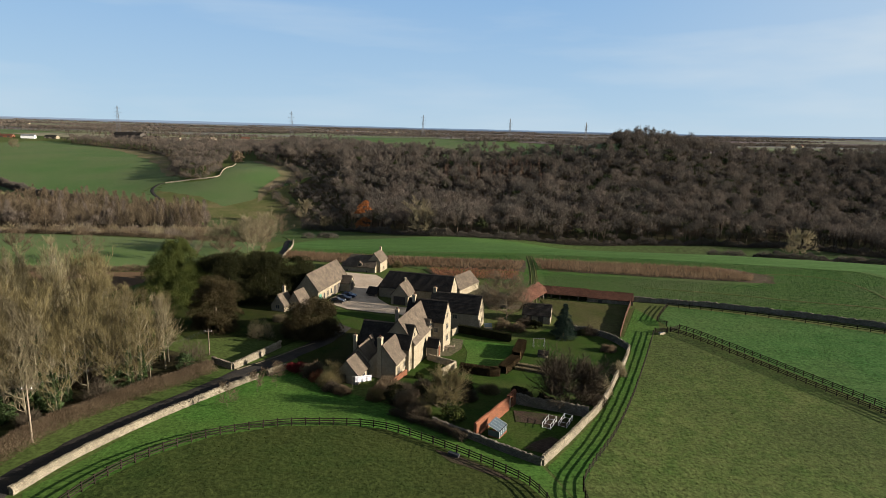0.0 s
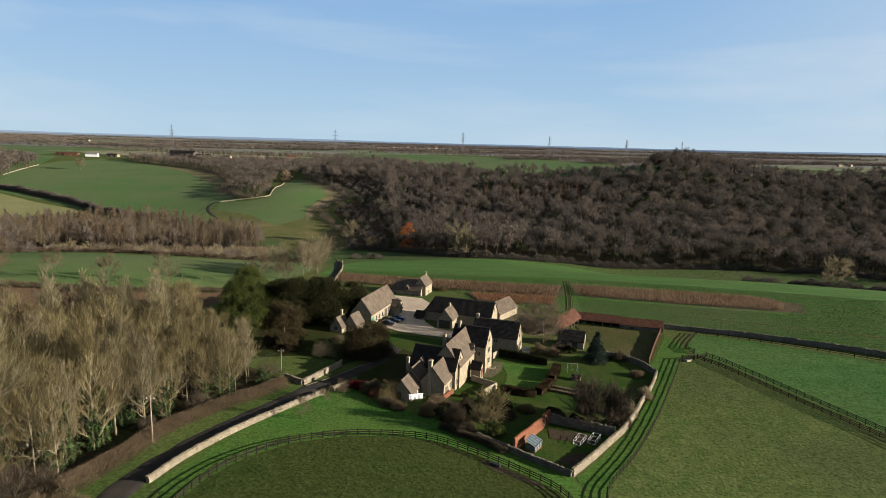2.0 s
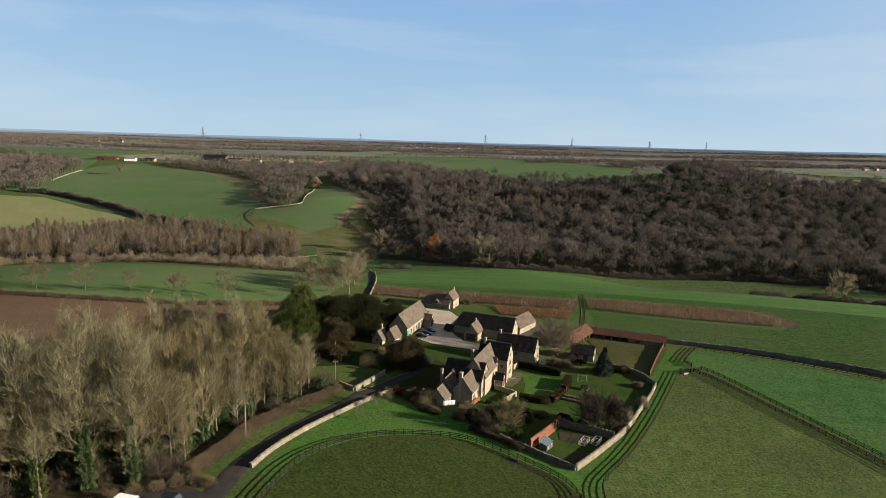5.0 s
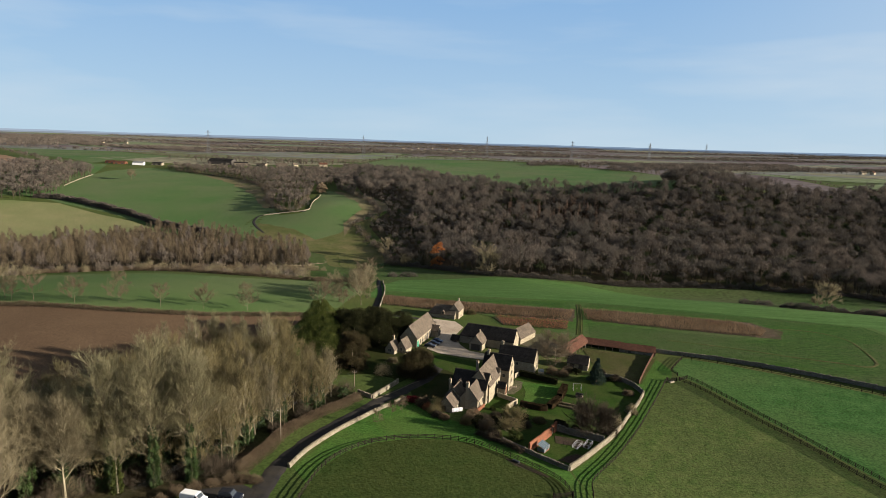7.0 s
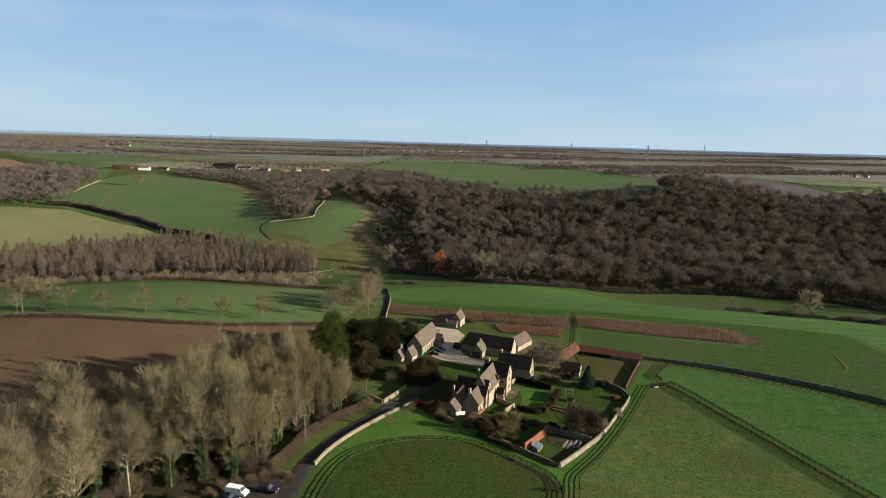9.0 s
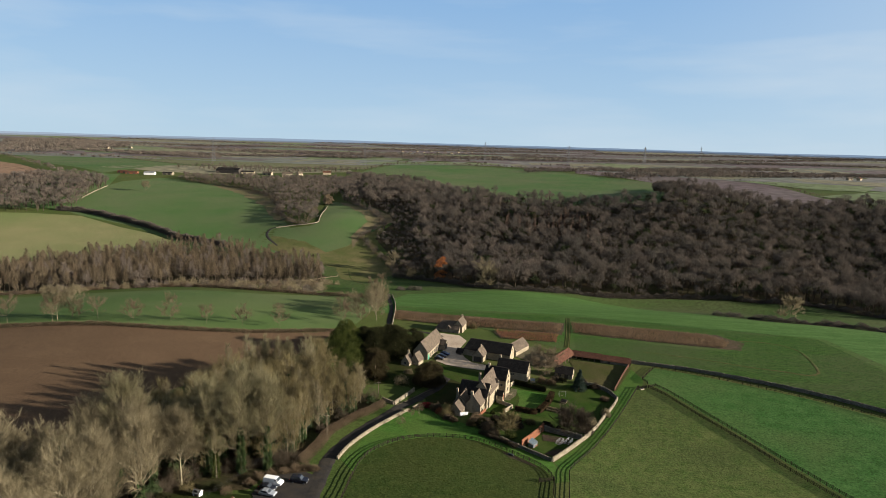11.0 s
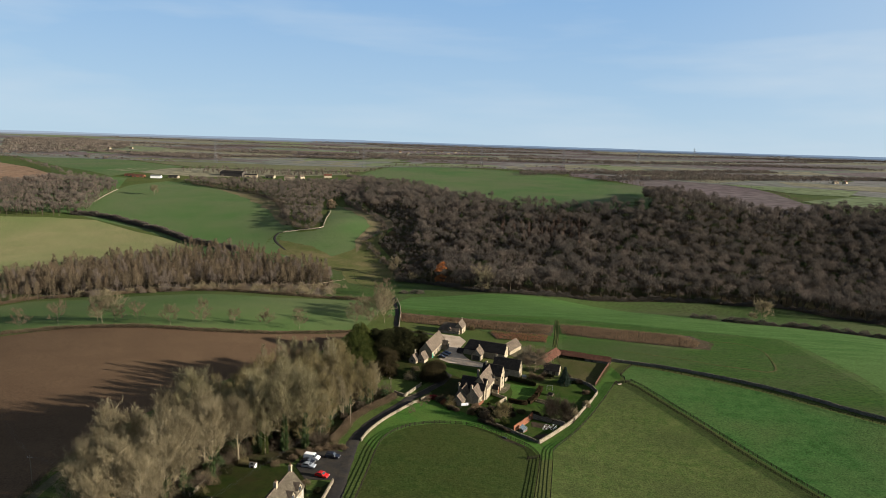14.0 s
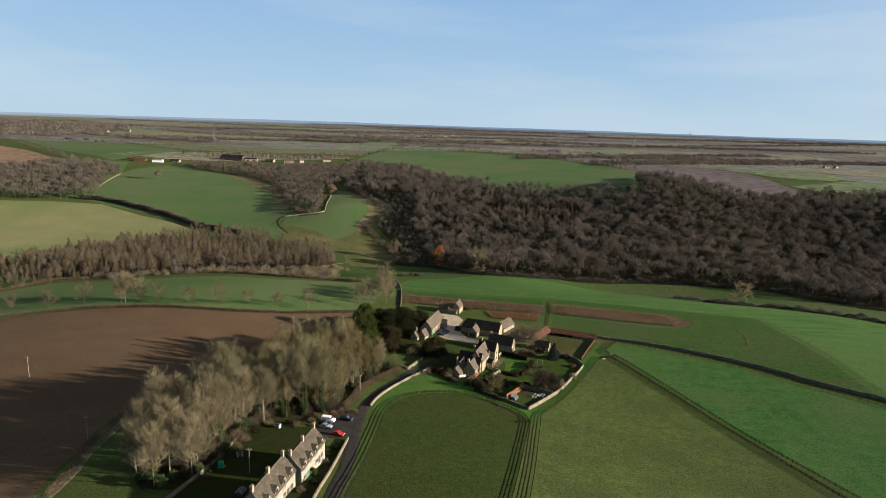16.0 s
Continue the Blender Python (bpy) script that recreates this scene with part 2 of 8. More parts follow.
COTSWOLD = stone_material("limestone_wall", (0.23, 0.192, 0.132), (0.294, 0.254, 0.18), (0.183, 0.155, 0.106), 0.32, flat=2.0, stain=(0.157, 0.13, 0.0923), vary=0.13)
PALESTONE = stone_material("pale_limestone", (0.251, 0.233, 0.191), (0.307, 0.288, 0.242), (0.205, 0.186, 0.153), 0.32, flat=2.0, stain=(0.186, 0.167, 0.14), vary=0.12)
DRYSTONE = stone_material("dry_stone", (0.17, 0.145, 0.105), (0.27, 0.235, 0.172), (0.075, 0.063, 0.045), 0.24, flat=1.7, bump=0.05, stain=(0.10, 0.09, 0.066))
# dry stone with shade put into its colour, and greenish stains
SHADEWALL = stone_material("shade_dark_stone", (0.117, 0.105, 0.0819), (0.195, 0.176, 0.137), (0.0585, 0.0527, 0.039), 0.26, flat=1.7, bump=0.05, stain=(0.078, 0.0878, 0.0488))
SLATE = stone_material("stone_slates", (0.085, 0.0678, 0.0527), (0.136, 0.108, 0.0809), (0.06, 0.05, 0.038), 0.3, bump=0.03, vary=0.16, stain=(0.0475, 0.0421, 0.0287))
LICHENSLATE = stone_material("lichened_stone_slates", (0.062, 0.053, 0.039), (0.1, 0.085, 0.062), (0.04, 0.035, 0.026), 0.3, bump=0.03, vary=0.25, stain=(0.036, 0.034, 0.024))
# slates blackened to paint shade on south slopes; serves other dark roofs too
SHADEDARKSLATE = stone_material("shade_dark_slates", (0.021, 0.019, 0.018), (0.038, 0.034, 0.031), (0.013, 0.012, 0.011), 0.32, bump=0.03, vary=0.18, stain=(0.026, 0.025, 0.02))
REDTILE = stone_material("red_clay_tiles", (0.0884, 0.0413, 0.0281), (0.126, 0.0613, 0.0408), (0.0409, 0.0227, 0.0169), 0.3, bump=0.04, stain=(0.0472, 0.0333, 0.0253))
BRICK = stone_material("red_brick", (0.151, 0.0566, 0.0314), (0.201, 0.0818, 0.044), (0.107, 0.0723, 0.0503), 0.2, flat=2.6, stain=(0.0944, 0.0503, 0.0314))
ASHLAR = material("dressed_stone", (0.252, 0.211, 0.144), (0.303, 0.259, 0.185), 1.5, 0.85, 10.0, 0.01)
OAK = material("weathered_oak", (0.10, 0.075, 0.05), (0.16, 0.125, 0.09), 2.0, 0.8, 14.0, 0.01, stretch=(1, 1, 0.2))
FENCE = material("creosoted_rail", (0.0127, 0.0102, 0.00765), (0.0234, 0.0187, 0.0145), 1.5, 0.85, 9.0, 0.005, per_object=0.25)
POLE = material("pale_timber_pole", (0.182, 0.146, 0.105), (0.255, 0.209, 0.155), 1.5, 0.85, 8.0, 0.005)
WHITE = material("white_paint", (0.539, 0.539, 0.524), (0.598, 0.598, 0.583), 2.0, 0.5, 12.0)
CLOTH = material("white_cotton", (0.612, 0.595, 0.612), (0.68, 0.663, 0.68), 1.0, 0.9, 5.0, 0.02)
GREENPAINT = material("green_paint", (0.03, 0.16, 0.10), (0.045, 0.20, 0.13), 2.0, 0.5, 9.0)
DARKDOOR = material("dark_stained_boards", (0.035, 0.03, 0.025), (0.06, 0.05, 0.04), 2.0, 0.7, 10.0, 0.01, stretch=(4, 4, 0.3))
DARKRED = material("red_brown_boards", (0.045, 0.024, 0.017), (0.07, 0.038, 0.027), 1.5, 0.85, 8.0, 0.01)
LEAD = material("grey_lead", (0.17, 0.17, 0.18), (0.23, 0.23, 0.24), 1.0, 0.5, 6.0)
STEEL = material("galvanised_steel", (0.08, 0.084, 0.088), (0.12, 0.124, 0.128), 0.4, 0.6, 5.0, metal=0.2)
SHEETROOF = material("grey_sheet_roof", (0.12, 0.126, 0.126), (0.162, 0.168, 0.162), 0.3, 0.7, 3.0)
BARK = material("grey_brown_bark", (0.111, 0.0892, 0.0595), (0.17, 0.14, 0.0978), 0.9, 0.95, 7.0, 0.02, per_object=0.25)
WOODBARK = material("pale_grey_bark", (0.125, 0.107, 0.0695), (0.196, 0.17, 0.114), 0.9, 0.95, 7.0, 0.02, per_object=0.3)
PALEBARK = material("pale_poplar_bark", (0.186, 0.157, 0.112), (0.24, 0.207, 0.149), 0.9, 0.95, 7.0, 0.02, per_object=0.15)
LICHENTWIG = material("white_lichened_twigs", (0.139, 0.123, 0.0686), (0.206, 0.184, 0.105), 0.3, 0.95, 0.0, per_object=0.2, island=0.25)
TWIG = material("bare_twigs", (0.109, 0.0904, 0.0435), (0.159, 0.132, 0.0665), 0.25, 0.95, 0.0, per_object=0.3, island=0.25)
PALETWIG = material("pale_twigs", (0.12, 0.093, 0.06), (0.156, 0.123, 0.084), 0.25, 0.95, 0.0, per_object=0.2, island=0.25)
GREYTWIG = material("lichened_twigs", (0.128, 0.107, 0.0649), (0.188, 0.159, 0.0977), 0.3, 0.95, 0.0, per_object=0.25, island=0.25)
FARTWIG = material("far_wood_twigs", (0.0707, 0.0599, 0.0483), (0.0945, 0.0803, 0.0661), 0.085, 0.95, 0.0, big=0.02, third=(0.082, 0.0732, 0.0615), island=0.1)
BELTTWIG = material("brown_belt_twigs", (0.0718, 0.0553, 0.0348), (0.118, 0.0928, 0.0596), 0.1, 0.95, 0.0, island=0.3)
LARCH = material("larch_twigs", (0.0896, 0.0603, 0.0427), (0.129, 0.0884, 0.0631), 0.1, 0.95, 0.0, island=0.3)
HEDGETWIG = material("brown_hedge_twigs", (0.094, 0.0694, 0.0446), (0.144, 0.109, 0.0704), 0.3, 0.95, 0.0, island=0.3)
DARKLEAF = material("dark_evergreen_leaves", (0.024, 0.030, 0.013), (0.045, 0.052, 0.022), 0.5, 0.85, 0.0, island=0.35)
IVY = material("ivy_leaves", (0.0184, 0.0348, 0.00673), (0.0329, 0.0557, 0.0112), 1.0, 0.7, 0.0, island=0.35, per_object=0.2)
FARGREY = material("far_grey_twigs", (0.0965, 0.0791, 0.0637), (0.125, 0.103, 0.0843), 0.085, 0.95, 0.0, island=0.1)
FARBARK = material("dark_far_bark", (0.042, 0.0329, 0.0238), (0.07, 0.056, 0.0406), 0.3, 0.95, 0.0, island=0.3)
YEW = material("yew_needles", (0.0115, 0.0122, 0.0056), (0.0235, 0.0237, 0.00927), 0.5, 0.85, 0.0, island=0.22, per_object=0.15)
HOLM = material("bronzed_evergreen_leaves", (0.0256, 0.0208, 0.0104), (0.0463, 0.0366, 0.0176), 0.5, 0.85, 0.0, island=0.22)
CYPRESS = material("cypress_sprays", (0.0265, 0.0347, 0.00944), (0.0539, 0.0622, 0.0161), 0.4, 0.85, 0.0, island=0.22)
SPRUCE = material("blue_spruce_needles", (0.0191, 0.0319, 0.0229), (0.0362, 0.051, 0.0383), 0.6, 0.85, 0.0, island=0.3)
DARKTWIG = material("dark_tangled_twigs", (0.038, 0.031, 0.022), (0.066, 0.052, 0.036), 0.4, 0.95, 0.0, island=0.3)
BOXHEDGE = material("clipped_beech", (0.023, 0.0161, 0.0084), (0.0407, 0.0278, 0.0134), 0.8, 0.9, 0.0, island=0.35)
RUST = material("russet_leaves", (0.237, 0.0902, 0.032), (0.338, 0.134, 0.048), 0.4, 0.9, 0.0, island=0.35)
CRIMSON = material("crimson_leaves", (0.06, 0.0084, 0.0098), (0.096, 0.0175, 0.0175), 0.5, 0.9, 0.0, island=0.35)
STRAW = material("maize_stalks", (0.122, 0.0814, 0.0488), (0.185, 0.132, 0.0814), 0.3, 0.95, 0.0, big=0.06, third=(0.104, 0.0592, 0.037), island=0.3)
TAWNY = material("tawny_willow_twigs", (0.17, 0.125, 0.078), (0.23, 0.172, 0.11), 0.4, 0.9, 0.0, island=0.3)
REDSTRAW = material("red_seed_heads", (0.15, 0.066, 0.0385), (0.203, 0.096, 0.055), 0.3, 0.95, 0.0, island=0.3)
LEAFROW = material("crop_leaves", (0.0205, 0.0608, 0.0139), (0.0381, 0.0877, 0.0232), 0.5, 0.85, 0.0, island=0.3)

for twigs_ in (TWIG, GREYTWIG, LICHENTWIG, PALETWIG, HEDGETWIG, REDSTRAW, STRAW):
    sheer(twigs_, 0.4)
for twigs_ in (FARTWIG, FARGREY, BELTTWIG, LARCH):
    sheer(twigs_, 0.2)


def glossy(name, colour, rough=0.2, metal=0.0, transmission=0.0):
    m = bpy.data.materials.new(name)
    m.use_nodes = True
    b = m.node_tree.nodes["Principled BSDF"]
    b.inputs["Base Color"].default_value = (*colour, 1)
    b.inputs["Roughness"].default_value = rough
    b.inputs["Metallic"].default_value = metal
    b.inputs["Transmission Weight"].default_value = transmission
    return m


GLASS = glossy("window_glass", (0.03, 0.035, 0.04), 0.08)
GREENGLASS = glossy("greenhouse_glass", (0.10, 0.13, 0.145), 0.12, 0.0, 0.35)
PAINT_WHITE = glossy("white_car_paint", (0.78, 0.78, 0.76), 0.25)
PAINT_SILVER = glossy("silver_car_paint", (0.42, 0.45, 0.48), 0.25, 0.5)
PAINT_DARK = glossy("dark_car_paint", (0.012, 0.014, 0.02), 0.2)
PAINT_BLUE = glossy("navy_car_paint", (0.012, 0.022, 0.055), 0.2)
PAINT_RED = glossy("red_car_paint", (0.42, 0.015, 0.012), 0.25)
RUBBER = glossy("tyre_rubber", (0.02, 0.02, 0.02), 0.8)
LAMPGLASS = glossy("lamp_glass", (0.6, 0.6, 0.58), 0.15)
REDLAMP = glossy("red_lamp_glass", (0.35, 0.02, 0.02), 0.2)
PLASTIC_GREEN = glossy("green_plastic", (0.02, 0.22, 0.12), 0.4)
PLASTIC_DARK = glossy("dark_plastic", (0.03, 0.03, 0.03), 0.5)

# ---- the lie of the land ----
# swells and hollows: centre x, y, height, reach
HILLS = [
    (180, 235, -16.72, 131),
    (449, -44, -30.64, 282),
    (-694, 883, 11.54, 180),
    (73, 872, -7.32, 270),
    (-43, 223, -10.31, 90),
    (-165, -13, 13.28, 78),
    (257, 460, 20.24, 80),
    (-108, -83, -8.90, 103),
    (75, -143, -8.43, 79),
    (421, 193, -30.68, 121),
    (-543, 283, -23.53, 217),
    (-52, -259, 14.09, 90),
    (-179, 254, -30.01, 217),
    (-160, 405, 9.0, 42),
    (100, 140, -6.0, 36),
    (150, 148, -6.5, 36),
    (200, 142, -5.0, 36),
    (250, 130, -2.5, 36)]


def gnd(x, y):
    """Height of the ground, for numbers or arrays."""
    z = 31.59 + 3.42 * x / 300 + 6.58 * y / 300
    for cx, cy, a, s in HILLS:
        z = z + a * np.exp(-((x - cx) ** 2 + (y - cy) ** 2) / (2 * s * s))
    d = np.hypot(x, y)
    fall = np.clip((y - 380) / 450, 0, 1) * np.clip((d - 300) / 200, 0, 1)
    z = z - 10.65 * fall * fall * (3 - 2 * fall)
    far = 40 + np.clip((d - 1100) / 3450, 0, 1) ** 1.1 * 58 + (3.0 * np.sin(x / 310 + 1.0) * np.cos(y / 270) + 2.0 * np.sin(x / 140 + y / 190)) * np.clip((4600 - d) / 3000, 0.1, 1)
    k = np.clip((d - 850) / 900, 0, 1)
    k = k * k * (3 - 2 * k)
    return z * (1 - k) + far * k


def fast_mesh(name, verts, tris, mats, index=None, smooth=False, normals=None):
    """A mesh from arrays of points and triangles, with shading normals where given."""
    me = bpy.data.meshes.new(name)
    verts, tris = np.asarray(verts, np.float32), np.asarray(tris, np.int32)
    if normals is not None:
        face = np.cross(verts[tris[:, 1]] - verts[tris[:, 0]], verts[tris[:, 2]] - verts[tris[:, 0]])
        back = np.einsum("ij,ij->i", face, np.asarray(normals)[tris].sum(1)) < 0
        tris = np.where(back[:, None], tris[:, ::-1], tris)
    me.vertices.add(len(verts))
    me.vertices.foreach_set("co", verts.ravel())
    me.loops.add(tris.size)
    me.loops.foreach_set("vertex_index", tris.ravel())
    me.polygons.add(len(tris))
    me.polygons.foreach_set("loop_start", np.arange(0, tris.size, 3, dtype=np.int32))
    if index is not None:
        me.polygons.foreach_set("material_index", np.asarray(index, np.int32))
    me.polygons.foreach_set("use_smooth", np.full(len(tris), smooth))
    me.update(calc_edges=True)
    if normals is not None:
        me.attributes.new("custom_normal", "FLOAT_VECTOR", "POINT").data.foreach_set("vector", np.asarray(normals, np.float32).ravel())
    for m in mats if isinstance(mats, (list, tuple)) else [mats]:
        me.materials.append(m)
    return me


def bm_mesh(name, bm, mat):
    me = bpy.data.meshes.new(name)
    bm.to_mesh(me)
    bm.free()
    me.materials.append(mat)
    return me


def part(name, bm, mat, parent, label=""):
    """One mesh object under a thing or a part."""
    ob = new(name, bm if isinstance(bm, bpy.types.Mesh) else bm_mesh(name, bm, mat))
    ob.parent = parent
    return tagged(ob, label) if label else ob


def empty(name, m, label, category, group="", kind=""):
    ob = new(name)
    ob.empty_display_size = 0.3
    ob.matrix_basis = m
    return tagged(ob, label, category, group, kind)


def box(bm, x0, y0, z0, x1, y1, z1, m=None):
    r = bmesh.ops.create_cube(bm, size=1.0)["verts"]
    t = Matrix.Translation(((x0 + x1) / 2, (y0 + y1) / 2, (z0 + z1) / 2)) @ Matrix.Diagonal((x1 - x0, y1 - y0, z1 - z0, 1))
    bmesh.ops.transform(bm, matrix=(m @ t) if m else t, verts=r)
    return r


def box_bm(*a, bevel=0.0, m=None):
    bm = bmesh.new()
    box(bm, *a, m=m)
    if bevel:
        bmesh.ops.bevel(bm, geom=bm.edges[:], offset=bevel, segments=1, affect="EDGES")
    return bm


def rod(bm, a, b, r0, r1=None, sides=8):
    a, b = Vector(a), Vector(b)
    v = bmesh.ops.create_cone(bm, cap_ends=True, segments=sides, radius1=r0, radius2=r1 if r1 is not None else r0, depth=(b - a).length)["verts"]
    bmesh.ops.transform(bm, matrix=Matrix.Translation((a + b) / 2) @ (b - a).to_track_quat("Z", "Y").to_matrix().to_4x4(), verts=v)
    return v


def rod_bm(a, b, r0, r1=None, sides=8):
    bm = bmesh.new()
    rod(bm, a, b, r0, r1, sides)
    return bm


def axis(lo, hi, dense_lo, dense_hi, step, grow):
    """Grid lines: even where dense, wider and wider outside."""
    a = list(np.arange(dense_lo, dense_hi + 0.1, step))
    s = step
    while a[-1] < hi:
        s *= grow
        a.append(min(a[-1] + s, hi))
    s = step
    while a[0] > lo:
        s *= grow
        a.insert(0, max(a[0] - s, lo))
    return np.array(a)


def ground_sheet():
    xs, ys = axis(-4900, 4900, -560, 460, 9.0, 1.09), axis(-1500, 4930, -360, 820, 9.0, 1.08)
    X, Y = np.meshgrid(xs, ys)
    V = np.stack([X, Y, gnd(X, Y)], -1).reshape(-1, 3)
    w, n = len(xs), len(ys)
    i = (np.arange(n - 1)[:, None] * w + np.arange(w - 1)).ravel()
    T = np.concatenate([np.stack([i, i + 1, i + w + 1], 1), np.stack([i, i + w + 1, i + w], 1)])
    return tagged(new("ground", fast_mesh("ground", V, T, GRASS, smooth=True)), "rolling green winter pasture reaching to the horizon", "ground", kind="structure")


def field(name, outline, mat, label, lift=0.06, step=9.0, rough=0.0):
    """A field of its own surface, laid over the ground within its outline."""
    bm = bmesh.new()
    pts = []
    for (x0, y0), (x1, y1) in zip(outline, outline[1:] + outline[:1]):
        d = math.hypot(x1 - x0, y1 - y0)
        k = max(1, int(d / step))
        for j in range(k):
            w = rough * noise.noise((x0 + (x1 - x0) * j / k, y0 + (y1 - y0) * j / k, 0.3)) if j else 0
            pts.append((x0 + (x1 - x0) * j / k - w * (y1 - y0) / d, y0 + (y1 - y0) * j / k + w * (x1 - x0) / d))
    bm.faces.new([bm.verts.new((x, y, 0)) for x, y in pts])
    lo, hi = np.min(pts, 0), np.max(pts, 0)
    for k in (0, 1):
        nrm = (1, 0, 0) if k == 0 else (0, 1, 0)
        for c in np.arange(math.ceil(lo[k] / step) * step, hi[k], step):
            co = (c, 0, 0) if k == 0 else (0, c, 0)
            bmesh.ops.bisect_plane(bm, geom=bm.verts[:] + bm.edges[:] + bm.faces[:], plane_co=co, plane_no=nrm)
    bmesh.ops.triangulate(bm, faces=bm.faces[:])
    for v in bm.verts:
        v.co.z = gnd(v.co.x, v.co.y) + lift
    if bm.faces and sum(f.normal.z for f in bm.faces) < 0:
        bmesh.ops.reverse_faces(bm, faces=bm.faces[:])
    for f in bm.faces:
        f.smooth = True
    return tagged(new(name, bm_mesh(name, bm, mat)), label, "field", kind="structure")


def curve_points(line, step):
    """Points at even steps along a smooth line through the given ones."""
    P = [np.array(p, float) for p in line]
    P = [2 * P[0] - P[1]] + P + [2 * P[-1] - P[-2]]
    out = []
    for a, b, c, d in zip(P, P[1:], P[2:], P[3:]):
        k = max(2, int(np.linalg.norm(c - b) / 0.5))
        for j in range(k):
            t = j / k
            out.append(0.5 * (2 * b + (c - a) * t + (2 * a - 5 * b + 4 * c - d) * t * t + (3 * b - a - 3 * c + d) * t ** 3))
    out.append(P[-2])
    out = np.array(out)
    s = np.r_[0, np.cumsum(np.hypot(*np.diff(out, axis=0).T))]
    n = max(2, int(round(s[-1] / step)) + 1)
    q = np.linspace(0, s[-1], n)
    return np.stack([np.interp(q, s, out[:, 0]), np.interp(q, s, out[:, 1])], 1)


def normals_of(P):
    d = np.gradient(P, axis=0)
    d /= np.linalg.norm(d, axis=1)[:, None]
    return np.stack([-d[:, 1], d[:, 0]], 1)


def ribbon(name, line, width, mat, label, category, lift=0.1, ragged=0.12):
    """A road or path that follows the ground."""
    P = curve_points(line, 2.0)
    N = normals_of(P)
    rng = np.random.default_rng(len(name))
    across = np.linspace(-0.5, 0.5, 7)
    V = []
    for k in range(len(P)):
        w = width * (across + 0) + np.array([rng.normal(0, ragged), 0, 0, 0, 0, 0, rng.normal(0, ragged)])
        x, y = P[k, 0] + N[k, 0] * w, P[k, 1] + N[k, 1] * w
        V.append(np.stack([x, y, gnd(x, y) + lift + 0.05 * (0.25 - across ** 2)], 1))
    V = np.array(V)
    V[:, [0, -1], 2] -= lift * 0.9
    i = (np.arange(len(P) - 1)[:, None] * 7 + np.arange(6)).ravel()
    T = np.concatenate([np.stack([i, i + 8, i + 1], 1), np.stack([i, i + 7, i + 8], 1)])
    return tagged(new(name, fast_mesh(name, V.reshape(-1, 3), T, mat, smooth=True)), label, category, kind="structure")


ground_sheet()

# outlines of the fields, as corner points on the plan
ARC = [(-44.2, -240.0), (-43.3, -211.0), (-42.2, -199.0), (-40.9, -181.0), (-40.2, -162.0), (-39.8, -146.0), (-38.4, -135.0), (-35.0, -127.0), (-29.4, -120.4), (-21.0, -115.8), (-11.0, -114.4), (-4.6, -115.3), (2.6, -119.9), (9.4, -125.6), (14.0, -130.4), (15.8, -135.0), (16.0, -139.5)]
LANE_W = [(16.0, -139.5), (6.6, -182.7), (-3.3, -225.8), (-11.2, -259.9)]
LANE_E = [(20.5, -138.5), (11.7, -181.6), (1.7, -225.7), (-6.2, -259.9)]
PADDOCK_W = [(20.5, -138.5), (22.0, -130.9), (26.0, -124.0), (32.5, -114.4), (41.6, -99.2), (52.4, -79.8), (64.1, -58.2)]
DRIVE_S = [(68.8, -57.8), (73.4, -64.8), (81.2, -84.7), (88.4, -102.6), (93.7, -119.5), (98.9, -135.4), (103.0, -147.4), (107.2, -161.3), (112.3, -179.3), (121.7, -213.1), (134.1, -258.0)]
DRIVE_N = [(72.3, -55.3), (76.9, -63.7), (89.3, -95.6), (100.8, -129.4), (109.1, -154.3), (117.3, -179.2), (126.7, -213.1), (139.2, -257.9)]
NORTH_FENCE = [(78.5, -35.2), (94.6, -42.0), (108.8, -49.3), (132.0, -64.0), (151, -81), (168, -97), (195, -125), (236, -172)]
NORTH_WALL = [(69.4, -29.8), (96.6, -38.0), (124.8, -52.1), (146.1, -67.3), (164, -85), (185, -102), (210, -127), (251, -168)]

field("field_west_paddock", ARC[1:] + LANE_W[1:] + [(-39, -262)], PADDOCK, "olive green grazed paddock inside a curved rail fence", 0.05)
field("field_bank", [(-45.0, -138), (-40.0, -117.3), (-35.4, -107.3), (-29.8, -96.8), (-23, -88.2), (-12, -100), (-2, -106.5), (3, -112.7), (8.6, -117.7), (17.7, -125.6), (20.3, -137.5)] + ARC[:4:-1], LAWN, "vivid green bank between the lane and the fence", 0.03, 5)
field("field_garden_verge", [(18.4, -125.8), (24.2, -118.2), (29.5, -110.8), (33.9, -104.6), (43.0, -89.0), (52.8, -71.5), (51.6, -66.0), (49.4, -61.4), (54.4, -62.2), (67.4, -37.6), (69.4, -49.0), (66.5, -56.5)] + PADDOCK_W[::-1], LAWN, "vivid green strip between the garden wall and the fence", 0.04, 5)
field("field_east_paddock", PADDOCK_W + [(66.8, -56.9)] + DRIVE_S + [(46, -274), (-6, -262)] + LANE_E[2:0:-1], MEADOW, "yellowish green dry paddock grass between two rail fences", 0.05)
field("field_north_paddock", DRIVE_N + [(236, -257), (236, -173)] + NORTH_FENCE[6::-1] + [(73.2, -42.6), (69.4, -49.0), (70.2, -53.5)], NPADDOCK, "bright green paddock between the drive and the wall", 0.05)
field("field_wheat", [(-55.9, 39.5), (-53, 91), (-45, 118), (-18, 129), (13, 145), (58, 147), (79, 146), (101, 138), (121, 129), (139, 115), (150, 88), (164, 76), (182, 69), (220, 69), (255, 62), (281, 50), (335, -20), (306, -146), (261, -168), (185, -100), (191, 23), (50.5, 40.9)], WHEAT, "smooth bright green field of young winter wheat", 0.06)
